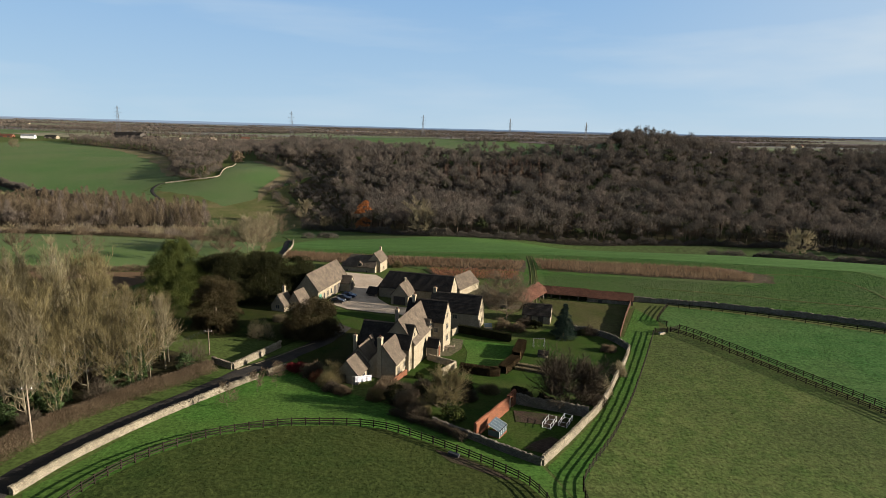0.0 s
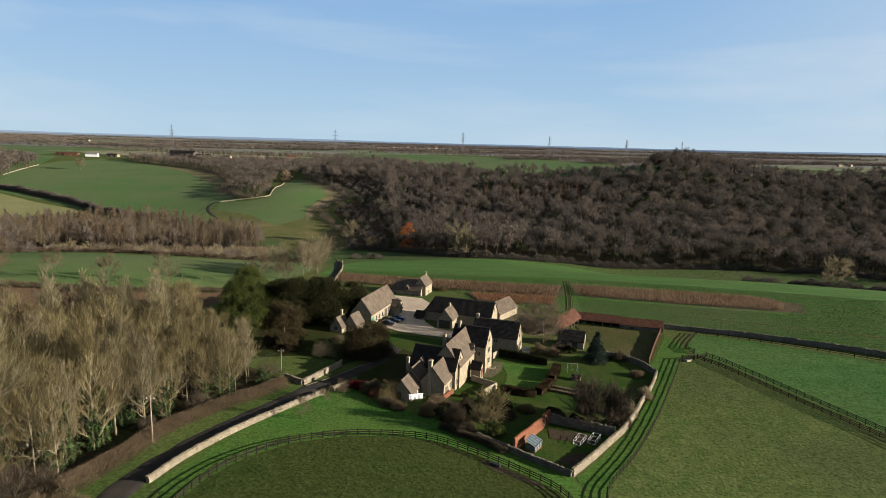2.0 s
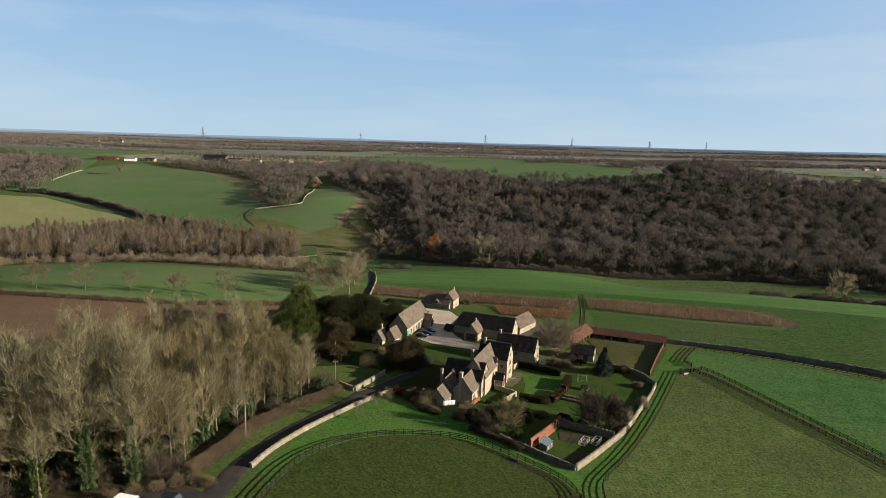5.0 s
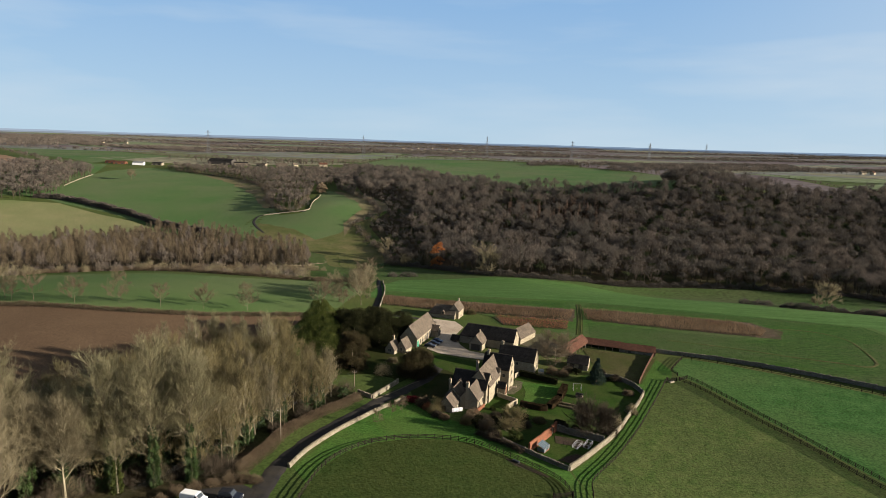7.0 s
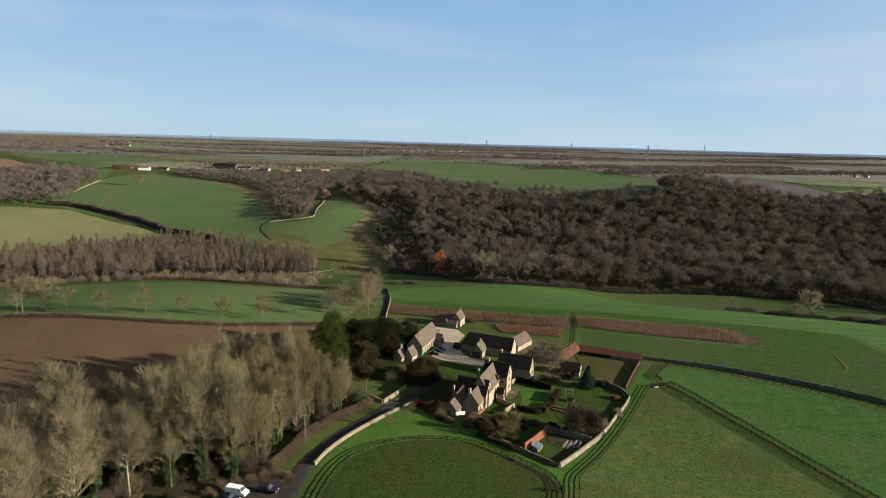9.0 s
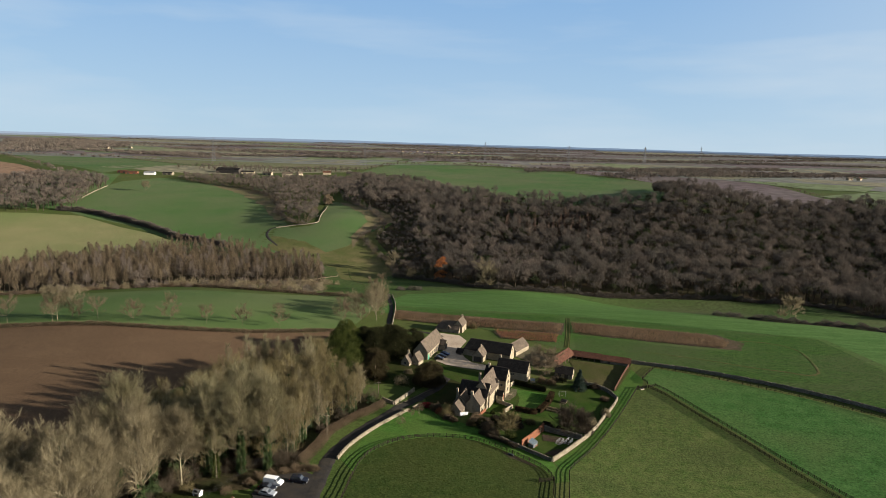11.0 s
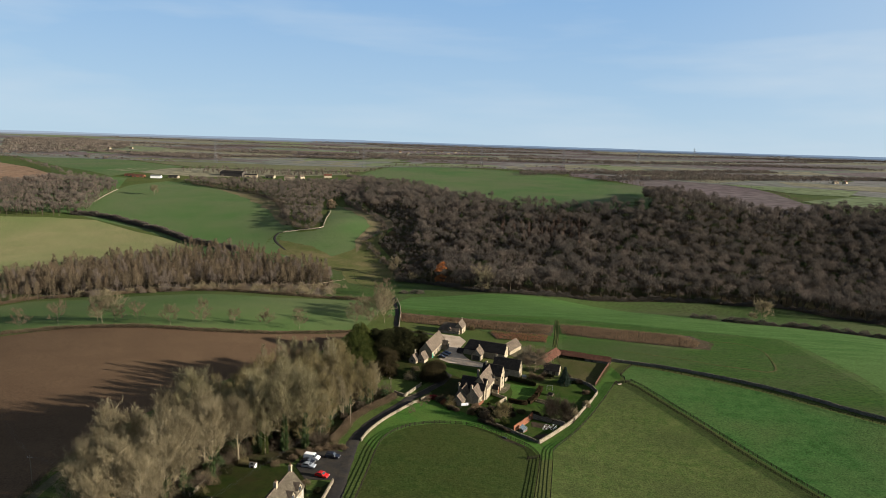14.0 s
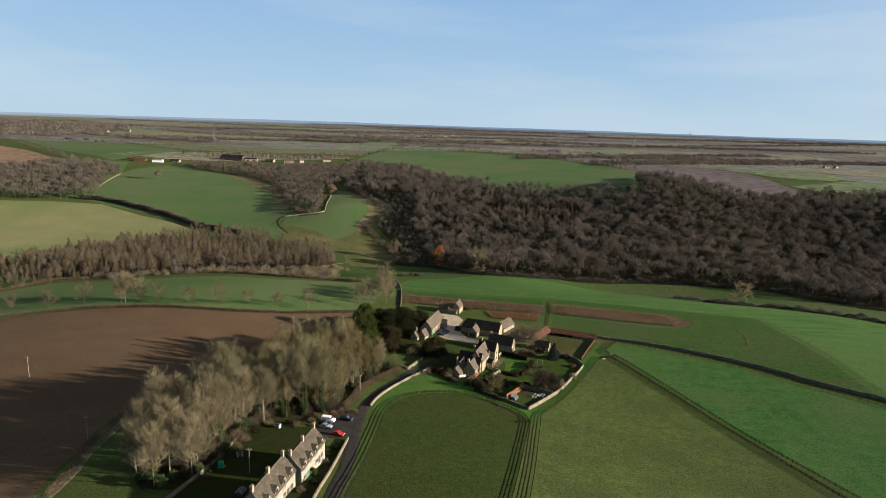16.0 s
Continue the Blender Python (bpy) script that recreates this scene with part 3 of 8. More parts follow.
field("field_root_crop", [(-48.0, 65.6), (50.4, 54.9), (118, 35), (192, 25), (194, -37), (189, -101), (164, -83), (146.0, -65.8), (124.8, -50.6), (96.6, -36.5), (69.4, -27.8), (44.2, -17.2), (26.9, -3.4), (-7.5, 24.1), (-45.7, 27.6)], CROP, "dark green leafy root crop round the maize strips", 0.11)
field("field_maize_west", [(-47.9, 51.6), (50.6, 32.9), (44.8, 8.9), (-45.7, 26.6)], MAIZESOIL, "bare tan soil under a strip of old maize", 0.16, 4.0, 1.6)
field("field_maize_east", [(55.6, 35.0), (131.0, 20.0), (139.2, 6.1), (131.3, -7.0), (93.1, 1.5), (53.9, 11.0)], MAIZESOIL, "bare tan soil under a long strip of old maize", 0.16, 4.0, 1.6)
field("field_seed_strip", [(7.7, 12.4), (41.9, 6.8), (39.0, -4.2), (11.8, -0.6)], MAIZESOIL, "reddish brown strip of dry seed heads", 0.2)
field("field_plough", [(-69.6, -5.7), (-79.5, -14.8), (-109.6, -27.2), (-139.8, -33.6), (-174, -34), (-203, -38), (-221, -45), (-247, -59), (-298, -84), (-417, -145), (-413, -335), (-122, -331), (-121.6, -226.4), (-126.8, -201.5), (-132.1, -164.5), (-130.3, -141.5), (-120.6, -106.4), (-100.9, -73.1), (-81.1, -48.8)], PLOUGH, "brown ploughed field with faint wheel marks", 0.06)
field("field_west_pasture", [(-73, 91), (-98, 83), (-137, 72), (-181, 75), (-216, 61), (-248, 45), (-285, 40), (-298, 6), (-328, -64), (-298, -82), (-247, -57), (-221, -43), (-203, -36), (-174, -32), (-139.8, -31.6), (-109.7, -25.2), (-79.6, -12.8), (-63.7, 9.4), (-60.0, 59.4)], PASTURE, "long green pasture with striped tree shadows", 0.07)
field("field_valley", [(-53, 94), (-86, 105), (-118, 156), (-134, 233), (-121, 298), (-96, 329), (-59, 200), (13, 151), (81, 160), (105, 160), (155, 169), (202, 168), (224, 163), (264, 158), (284, 143), (298, 130), (322, 120), (375, 60), (335, -20), (281, 50), (255, 62), (220, 69), (182, 69), (164, 76), (150, 88), (139, 115), (121, 129), (101, 138), (79, 146), (58, 147), (13, 145), (-18, 129), (-45, 118)], VALLEY, "rough valley meadow below the wood", 0.05)
field("field_hill", [(-189, 527), (-178, 541), (-139, 501), (-100, 436), (-89, 403), (-102, 363), (-116, 337), (-124, 290), (-138, 281), (-163, 312), (-206, 340), (-214, 365), (-175, 370), (-169, 384)], HILLGRASS, "small domed green hill field", 0.08)
field("field_valley_slope", [(-210, 344), (-164, 317), (-139, 286), (-122, 311), (-115, 335), (-107, 350), (-88, 398), (-94, 355), (-91, 304), (-82, 265), (-63, 218), (-82, 173), (-105, 184), (-118, 230), (-150, 251), (-196, 291)], SLOPE, "tan and olive rough grass on the slope below the dome", 0.12, 6, 3.0)
field("field_hill_bank", [(-171, 537), (-135, 505), (-92, 439), (-82, 405), (-102, 376), (-111, 349), (-116, 301), (-124, 343), (-113, 394), (-131, 450)], BARE, "bare tan bank along the edge of the wood", 0.14, rough=5.0)
field("field_hill_slope", [(-133, 230), (-202, 257), (-266, 250), (-321, 238), (-308, 321), (-385, 379), (-463, 417), (-514, 446), (-535, 595), (-426, 708), (-309, 643), (-215, 405), (-162, 300)], HILLGRASS, "green slope behind the tree belt", 0.03)
field("field_hill_west", [(-512, 446), (-535, 593), (-602, 754), (-690, 767), (-828, 657), (-773, 443), (-642, 426)], HILLGRASS, "green slope round the hilltop wood", 0.03, 15)
field("field_ridge_strip", [(-708, 873), (-568, 824), (-477, 835), (-238, 1043), (-257, 1109), (-532, 1055), (-707, 925)], FAROLIVE, "olive strip of land behind the ridge farm", 0.1, 20)
field("field_green_west", [(-549, 623), (-554, 673), (-522, 740), (-476, 728), (-400, 688), (-341, 656), (-282, 579), (-210, 399), (-220, 382), (-224, 346), (-218, 308), (-245, 290), (-265, 311), (-310, 342), (-364, 390), (-418, 428), (-473, 446), (-493, 448), (-526, 535)], HILLGRASS, "broad rolling green pasture with a lone tree", 0.08)
field("field_bank_west", [(-413, 683), (-339, 650), (-279, 602), (-247, 506), (-210, 396), (-229, 416), (-272, 509), (-330, 591)], BARE, "bare brown bank under the tree belt", 0.16, rough=8.0)
field("field_stubble", [(-620, 392), (-585, 402), (-523, 416), (-463, 415), (-389, 369), (-344, 346), (-296, 308), (-276, 292), (-273, 225), (-303, 175), (-328, 124), (-366, 100), (-410, 101)], STUBBLE, "pale straw-green stubble field on a rise", 0.08)
field("field_orange", [(-1234, 1177), (-1046, 1037), (-918, 944), (-720, 737), (-683, 690), (-737, 612), (-788, 608)], ORANGE, "bare orange-brown field on the ridge", 0.1, 20)
field("field_top", [(-226, 965), (-212, 1238), (-168, 1424), (-69, 1425), (92, 1342), (232, 1225), (311, 1058), (382, 904), (249, 458), (231, 422), (143, 456), (74, 523), (-8, 630), (-96, 838)], HILLGRASS, "large smooth green field on the ridge behind the wood", 0.1, 15)
field("field_far_olive", [(-946, 1344), (-758, 1580), (-471, 1753), (-192, 1498), (-229, 1145), (-341, 1146), (-476, 1084), (-627, 1076)], OLIVEFIELD, "wide olive stubble field on the plateau", 0.12, 25)
field("field_far_green", [(-1179, 1282), (-1178, 1421), (-1115, 1484), (-952, 1341), (-623, 1051), (-627, 896), (-637, 764), (-823, 929), (-1055, 1166)], HILLGRASS, "green field on the plateau beyond the barn", 0.12, 25)
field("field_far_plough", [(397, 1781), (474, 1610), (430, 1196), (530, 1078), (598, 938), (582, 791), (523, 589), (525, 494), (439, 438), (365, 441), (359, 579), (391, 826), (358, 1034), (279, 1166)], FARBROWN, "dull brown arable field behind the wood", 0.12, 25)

# the patchwork of fields across the plain, in the haze-tinted tones
rng_far = random.Random(5)
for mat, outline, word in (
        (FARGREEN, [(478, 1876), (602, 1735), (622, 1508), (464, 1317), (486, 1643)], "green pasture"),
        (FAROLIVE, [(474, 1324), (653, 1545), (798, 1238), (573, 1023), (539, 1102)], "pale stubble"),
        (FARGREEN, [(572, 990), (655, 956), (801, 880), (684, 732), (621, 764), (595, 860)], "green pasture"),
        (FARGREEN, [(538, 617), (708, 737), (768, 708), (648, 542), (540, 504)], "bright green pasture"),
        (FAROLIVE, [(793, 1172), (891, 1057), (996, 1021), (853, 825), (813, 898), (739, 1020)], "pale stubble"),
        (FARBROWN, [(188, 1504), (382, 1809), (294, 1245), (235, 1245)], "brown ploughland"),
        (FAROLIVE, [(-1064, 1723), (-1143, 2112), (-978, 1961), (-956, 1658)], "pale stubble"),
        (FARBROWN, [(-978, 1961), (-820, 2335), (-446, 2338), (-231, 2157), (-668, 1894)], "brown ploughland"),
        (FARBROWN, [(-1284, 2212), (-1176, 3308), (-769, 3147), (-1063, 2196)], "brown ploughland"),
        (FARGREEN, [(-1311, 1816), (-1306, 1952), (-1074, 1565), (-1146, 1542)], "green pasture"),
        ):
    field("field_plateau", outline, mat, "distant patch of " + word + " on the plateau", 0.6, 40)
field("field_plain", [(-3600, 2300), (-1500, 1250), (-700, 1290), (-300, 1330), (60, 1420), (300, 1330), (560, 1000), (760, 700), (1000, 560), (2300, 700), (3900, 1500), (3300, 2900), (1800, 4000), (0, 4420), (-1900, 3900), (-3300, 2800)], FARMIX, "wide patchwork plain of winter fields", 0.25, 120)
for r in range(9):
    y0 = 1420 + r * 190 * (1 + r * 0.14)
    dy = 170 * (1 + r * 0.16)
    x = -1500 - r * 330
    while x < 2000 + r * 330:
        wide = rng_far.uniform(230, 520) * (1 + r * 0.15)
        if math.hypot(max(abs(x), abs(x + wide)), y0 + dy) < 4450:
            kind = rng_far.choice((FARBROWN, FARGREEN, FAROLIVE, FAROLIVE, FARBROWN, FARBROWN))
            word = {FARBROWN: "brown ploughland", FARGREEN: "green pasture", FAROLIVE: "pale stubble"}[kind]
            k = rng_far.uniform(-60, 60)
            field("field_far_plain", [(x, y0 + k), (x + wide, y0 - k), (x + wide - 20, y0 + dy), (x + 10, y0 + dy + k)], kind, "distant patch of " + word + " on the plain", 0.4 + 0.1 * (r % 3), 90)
        x += wide + rng_far.choice((6, 14, 30))

# the last ridges, beyond the plain; blue haze is put in as their glow
def far_ridge(dist, low, rise, tone, seed, words):
    a = np.linspace(-1.15, 1.15, 160)
    x, y = dist * np.sin(a), dist * np.cos(a)
    h = low + rise * (0.5 * np.sin(a * 5 + seed) + 0.3 * np.sin(a * 13 + seed * 2) + 0.14 * np.sin(a * 41 + seed) + 0.08 * np.sin(a * 97))
    z0 = np.full(160, 30.0)
    V = np.concatenate([np.stack([x, y, z0], 1), np.stack([x, y, h], 1)])
    i = np.arange(159)
    # near-black surface with a blue emission that paints the haze
    m = bpy.data.materials.new("haze_glow")
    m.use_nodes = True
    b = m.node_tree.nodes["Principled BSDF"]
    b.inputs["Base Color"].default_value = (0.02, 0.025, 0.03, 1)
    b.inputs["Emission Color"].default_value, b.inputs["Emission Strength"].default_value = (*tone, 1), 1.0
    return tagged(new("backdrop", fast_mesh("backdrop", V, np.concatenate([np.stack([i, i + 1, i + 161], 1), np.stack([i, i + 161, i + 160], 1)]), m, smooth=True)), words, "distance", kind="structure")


far_ridge(4250, 103.0, 4.0, (0.040, 0.050, 0.068), 1.0, "woods at the far edge of the plain, glowing blue-grey for haze")
far_ridge(4480, 114.0, 5.0, (0.070, 0.094, 0.132), 2.4, "distant ridge on the horizon, glowing pale blue for haze")

# floors of the woods
WOOD_MAIN = [(-57, 207), (-24, 189), (13, 154), (81, 160), (105, 160), (155, 168), (202, 168), (224, 162), (264, 157), (284, 142), (298, 129), (325, 118), (425, 80), (643, 109), (758, 391), (621, 445), (474, 477), (439, 438), (365, 441), (320, 483), (276, 481), (230, 418), (142, 450), (72, 512), (-9, 613), (-95, 818), (-175, 843), (-150, 585), (-127, 505), (-91, 443), (-111, 468), (-84, 394), (-99, 344), (-79, 294)]
WOOD_BELT = [(-114, 157), (-152, 133), (-193, 116), (-225, 88), (-257, 62), (-334, 73), (-350, 165), (-317, 231), (-266, 248), (-202, 255), (-149, 231), (-119, 192)]
WOOD_NEAR = [(-41.5, -89), (-45, -98), (-50, -108), (-54.5, -120), (-56, -132), (-56.5, -143), (-65, -148), (-78, -156), (-82, -166), (-83.5, -185), (-84.5, -203), (-89, -212), (-98, -211), (-104, -203), (-107, -186), (-103, -164), (-99, -140), (-92, -112), (-86, -86), (-72, -74), (-58, -77), (-46, -83)]
field("ground_wood_hillside", WOOD_MAIN, LITTER, "leaf-covered floor of the hillside wood", 0.1, 15)
field("ground_wood_belt", WOOD_BELT, LITTER, "leaf-covered floor of the tree belt", 0.1, 12)
field("ground_wood_near", WOOD_NEAR, LITTER, "leaf-covered floor of the roadside wood", 0.1, 6)

# ---- buildings ----
def gable_walls(L, W, eave, ridge, foot=1.2, hip0=0.0, hip1=0.0, t=0.45):
    """The four walls of a block, hollow, with gables where the roof has no hip."""
    bm = bmesh.new()
    x, y = L / 2, W / 2

    def prism(pts, axis_x, a, b):
        v0 = [bm.verts.new((a, p, q) if axis_x else (p, a, q)) for p, q in pts]
        v1 = [bm.verts.new((b, p, q) if axis_x else (p, b, q)) for p, q in pts]
        bm.faces.new(v0)
        bm.faces.new(v1[::-1])
        for i in range(len(pts)):
            j = (i + 1) % len(pts)
            bm.faces.new((v0[j], v0[i], v1[i], v1[j]))

    for s in (-1, 1):
        prism([(-x + t, -foot), (x - t, -foot), (x - t, eave), (-x + t, eave)], False, s * y, s * (y - t))
        hip = hip0 if s < 0 else hip1
        top = [(y, eave), (0, ridge - 0.12), (-y, eave)] if not hip else [(y, eave), (-y, eave)]
        prism([(-y, -foot), (y, -foot)] + top, True, s * x, s * (x - t))
    bmesh.ops.recalc_face_normals(bm, faces=bm.faces[:])
    return bm


def courses(bm, a, b, c, d, rows, thick=0.06, jag=0.018, seed=0):
    """Lapped courses of slates from the eave a-b up to the ridge d-c."""
    rng = random.Random(seed)
    a, b, c, d = map(Vector, (a, b, c, d))
    n = (b - a).cross(d - a).normalized()
    if n.z < 0:
        n = -n
    prev = None
    for k in range(rows):
        f0, f1 = k / rows, (k + 1) / rows
        e = rng.uniform(-jag, jag)
        lo = prev or [bm.verts.new(a.lerp(d, f0)), bm.verts.new(b.lerp(c, f0))]
        up = [bm.verts.new(a.lerp(d, f0) + n * (thick + e)), bm.verts.new(b.lerp(c, f0) + n * (thick + rng.uniform(-jag, jag)))]
        prev = [bm.verts.new(a.lerp(d, f1) + n * 0.012), bm.verts.new(b.lerp(c, f1) + n * 0.012)]
        bm.faces.new((lo[0], lo[1], up[1], up[0]))
        bm.faces.new((up[0], up[1], prev[1], prev[0]))
        bm.faces.new((lo[0], up[0], prev[0]))
        bm.faces.new((up[1], lo[1], prev[1]))


def roof_bm(L, W, eave, ridge, over=0.28, verge=0.14, hip0=0.0, hip1=0.0, rows=None, seed=0):
    """Two or four slopes laid in courses on a closed deck."""
    bm = bmesh.new()
    x, y = L / 2, W / 2
    slope = (ridge - eave) / y
    ye, ze = y + over, eave - slope * over
    x0, x1 = -x - (over if hip0 else verge), x + (over if hip1 else verge)
    r0, r1 = x0 + hip0, x1 - hip1
    rows = rows or max(5, int(math.hypot(ye, ridge - ze) / 0.36))
    courses(bm, (x0, -ye, ze), (x1, -ye, ze), (r1, 0, ridge), (r0, 0, ridge), rows, seed=seed)
    courses(bm, (x1, ye, ze), (x0, ye, ze), (r0, 0, ridge), (r1, 0, ridge), rows, seed=seed + 1)
    if hip0:
        courses(bm, (x0, ye, ze), (x0, -ye, ze), (r0, 0, ridge), (r0, 0, ridge), rows, seed=seed + 2)
    if hip1:
        courses(bm, (x1, -ye, ze), (x1, ye, ze), (r1, 0, ridge), (r1, 0, ridge), rows, seed=seed + 3)
    d = 0.14
    low = [(x0, -ye, ze), (x1, -ye, ze), (x1, ye, ze), (x0, ye, ze), (r0, 0, ridge), (r1, 0, ridge)]
    up = [bm.verts.new((p[0], p[1], p[2] - 0.005)) for p in low]
    dn = [bm.verts.new((p[0], p[1], p[2] - d)) for p in low]
    for a in ((0, 1, 5, 4), (2, 3, 4, 5), (3, 0, 4), (1, 2, 5)):
        if len(a) == 4 or (a[0] == 3 and hip0) or (a[0] == 1 and hip1):
            bm.faces.new([up[i] for i in a])
            bm.faces.new([dn[i] for i in reversed(a)])
        else:
            for i, j in ((a[0], a[2]), (a[2], a[1])):
                bm.faces.new((up[i], up[j], dn[j], dn[i]))
    for i, j in ((0, 1), (2, 3)) + (((3, 0),) if hip0 else ()) + (((1, 2),) if hip1 else ()):
        bm.faces.new((up[j], up[i], dn[i], dn[j]))
    return bm


def ridge_bm(L, ridge, hip0=0.0, hip1=0.0):
    bm = bmesh.new()
    x = -L / 2 + hip0 * 0.9 - 0.1
    while x < L / 2 - hip1 * 0.9:
        e = min(x + 0.62, L / 2 - hip1 * 0.9 + 0.1)
        v = [bm.verts.new(p) for p in ((x, -0.2, ridge - 0.12), (x, 0, ridge + 0.11), (x, 0.2, ridge - 0.12), (e, -0.2, ridge - 0.12), (e, 0, ridge + 0.09), (e, 0.2, ridge - 0.12))]
        for f in ((0, 3, 4, 1), (1, 4, 5, 2), (0, 1, 2), (3, 5, 4)):
            bm.faces.new([v[i] for i in f])
        x += 0.64
    return bm


class Block:
    """One roofed block of a building, along its ridge; parts are made under the thing."""

    def __init__(self, thing, x, y, z, angle, L, W, eave, ridge, wall=None, roof=None, hip0=0.0, hip1=0.0, seed=0, walls=True):
        self.thing, self.L, self.W, self.eave, self.ridge = thing, L, W, eave, ridge
        self.m = thing.matrix_basis.inverted() @ pose(x, y, z, 0, 0, angle)
        roof = roof or SLATE
        if walls:
            self.put("wall", gable_walls(L, W, eave, ridge, 1.6, hip0, hip1), wall or COTSWOLD)
        self.put("roof", roof_bm(L, W, eave, ridge, hip0=hip0, hip1=hip1, seed=seed), roof)
        self.put("ridge_tiles", ridge_bm(L, ridge, hip0, hip1), roof if roof is REDTILE else SLATE)

    def put(self, name, bm, mat, parent=None, label=""):
        bm.transform(self.m)
        return part(name, bm, mat, parent or self.thing, label)

    def face(self, side, s):
        """The frame of a wall face: x along it, -y outwards, at the ground."""
        x, y = self.L / 2, self.W / 2
        return {"E": pose(x, s, 0, 0, 0, 90), "W": pose(-x, s, 0, 0, 0, -90), "S": pose(s, -y, 0, 0, 0, 0), "N": pose(s, y, 0, 0, 0, 180)}[side]

    def window(self, side, s, z, w=1.3, h=1.1, lights=2):
        f = self.face(side, s)
        e = 0.13
        ring = bmesh.new()
        out = [(-w / 2 - e, z - e), (w / 2 + e, z - e), (w / 2 + e, z + h + e), (-w / 2 - e, z + h + e)]
        inn = [(-w / 2, z), (w / 2, z), (w / 2, z + h), (-w / 2, z + h)]
        rows = [[ring.verts.new((p, y, q)) for p, q in loop] for loop, y in ((out, 0.05), (out, -0.07), (inn, -0.07), (inn, 0.05))]
        for lo, up in zip(rows, rows[1:] + rows[:1]):
            for i in range(4):
                ring.faces.new((lo[i], lo[(i + 1) % 4], up[(i + 1) % 4], up[i]))
        bmesh.ops.recalc_face_normals(ring, faces=ring.faces[:])
        ring.transform(f)
        win = self.put("window", ring, ASHLAR)
        pieces = [("sill", (-w / 2 - e, -0.13, z - e - 0.06, w / 2 + e, -0.072, z - e + 0.05)), ("hood", (-w / 2 - e * 1.4, -0.14, z + h + e, w / 2 + e * 1.4, 0.05, z + h + e + 0.09))]
        pieces += [("mullion", (-w / 2 + w * k / lights - 0.05, -0.06, z, -w / 2 + w * k / lights + 0.05, 0.05, z + h)) for k in range(1, lights)]
        for word, b in pieces:
            bm = box_bm(*b)
            bm.transform(f)
            self.put(word, bm, ASHLAR, win)
        for k in range(lights):
            a, b = -w / 2 + w * k / lights + 0.05 * (k > 0), -w / 2 + w * (k + 1) / lights - 0.05 * (k < lights - 1)
            pane = box_bm(a, -0.025, z, b, 0.02, z + h)
            for q in (0.33, 0.66):
                box(pane, a, -0.04, z + h * q - 0.015, b, 0.0, z + h * q + 0.015)
            pane.transform(f)
            self.put("pane", pane, GLASS, win)
        return win

    def door(self, side, s, w=1.0, h=2.05, mat=None, label="", z=0.0):
        f = self.face(side, s)
        bm = bmesh.new()
        pts = [(-w / 2 - 0.12, z), (-w / 2 - 0.12, z + h + 0.12), (w / 2 + 0.12, z + h + 0.12), (w / 2 + 0.12, z), (w / 2, z), (w / 2, z + h), (-w / 2, z + h), (-w / 2, z)]
        fr = [bm.verts.new((p, -0.09, q)) for p, q in pts]
        bk = [bm.verts.new((p, 0.03, q)) for p, q in pts]
        for q in ((0, 1, 6, 7), (1, 2, 5, 6), (2, 3, 4, 5)):
            bm.faces.new([fr[i] for i in q])
            bm.faces.new([bk[i] for i in reversed(q)])
        for i in range(8):
            bm.faces.new((fr[i], fr[(i + 1) % 8], bk[(i + 1) % 8], bk[i]))
        bmesh.ops.recalc_face_normals(bm, faces=bm.faces[:])
        bm.transform(f)
        leaf = self.put("door", bm, mat or DARKDOOR, None, label)
        n = min(9, max(3, int(w / 0.22)))
        for k in range(n):
            board = box_bm(-w / 2 + w * k / n + 0.008, -0.05 - 0.008 * (k % 2), z, -w / 2 + w * (k + 1) / n - 0.008, 0.02, z + h)
            board.transform(f)
            self.put("board", board, mat or DARKDOOR, leaf)
        return leaf

    def chimney(self, x, y, z0, top, w=0.75, d=0.6, pots=1, mat=None):
        bm = box_bm(x - w / 2, y - d / 2, z0, x + w / 2, y + d / 2, top - 0.35)
        box(bm, x - w / 2 - 0.08, y - d / 2 - 0.08, top - 0.35, x + w / 2 + 0.08, y + d / 2 + 0.08, top - 0.12)
        box(bm, x - w / 2 - 0.02, y - d / 2 - 0.02, top - 0.12, x + w / 2 + 0.02, y + d / 2 + 0.02, top)
        c = self.put("chimney", bm, mat or ASHLAR)
        for k in range(pots):
            px = x + (k - (pots - 1) / 2) * 0.34
            self.put("chimney_pot", rod_bm((px, y, top - 0.02), (px, y, top + 0.4), 0.12, 0.10), REDTILE, c)

    def dormer(self, s, side, w=1.9, z=None, top=None, depth=2.2):
        """A gabled dormer that stands on the wall's line."""
        z = self.eave - 0.9 if z is None else z
        top = self.eave + 1.5 if top is None else top
        f = self.face(side, s)
        bm = bmesh.new()
        e = top - w * 0.55
        pts = [(-w / 2, z), (w / 2, z), (w / 2, e), (0, top - 0.08), (-w / 2, e)]
        a = [bm.verts.new((p, -0.04, q)) for p, q in pts]
        b = [bm.verts.new((p, depth, q)) for p, q in pts]
        bm.faces.new(a)
        bm.faces.new(b[::-1])
        for i in range(5):
            bm.faces.new((a[(i + 1) % 5], a[i], b[i], b[(i + 1) % 5]))
        bmesh.ops.recalc_face_normals(bm, faces=bm.faces[:])
        bm.transform(f)
        d = self.put("dormer", bm, COTSWOLD)
        r = bmesh.new()
        for k in (-1, 1):
            courses(r, (k * (w / 2 + 0.16), -0.22, e - 0.18), (k * (w / 2 + 0.16), depth, e - 0.18), (0, depth, top + 0.02), (0, -0.22, top + 0.02), 5)
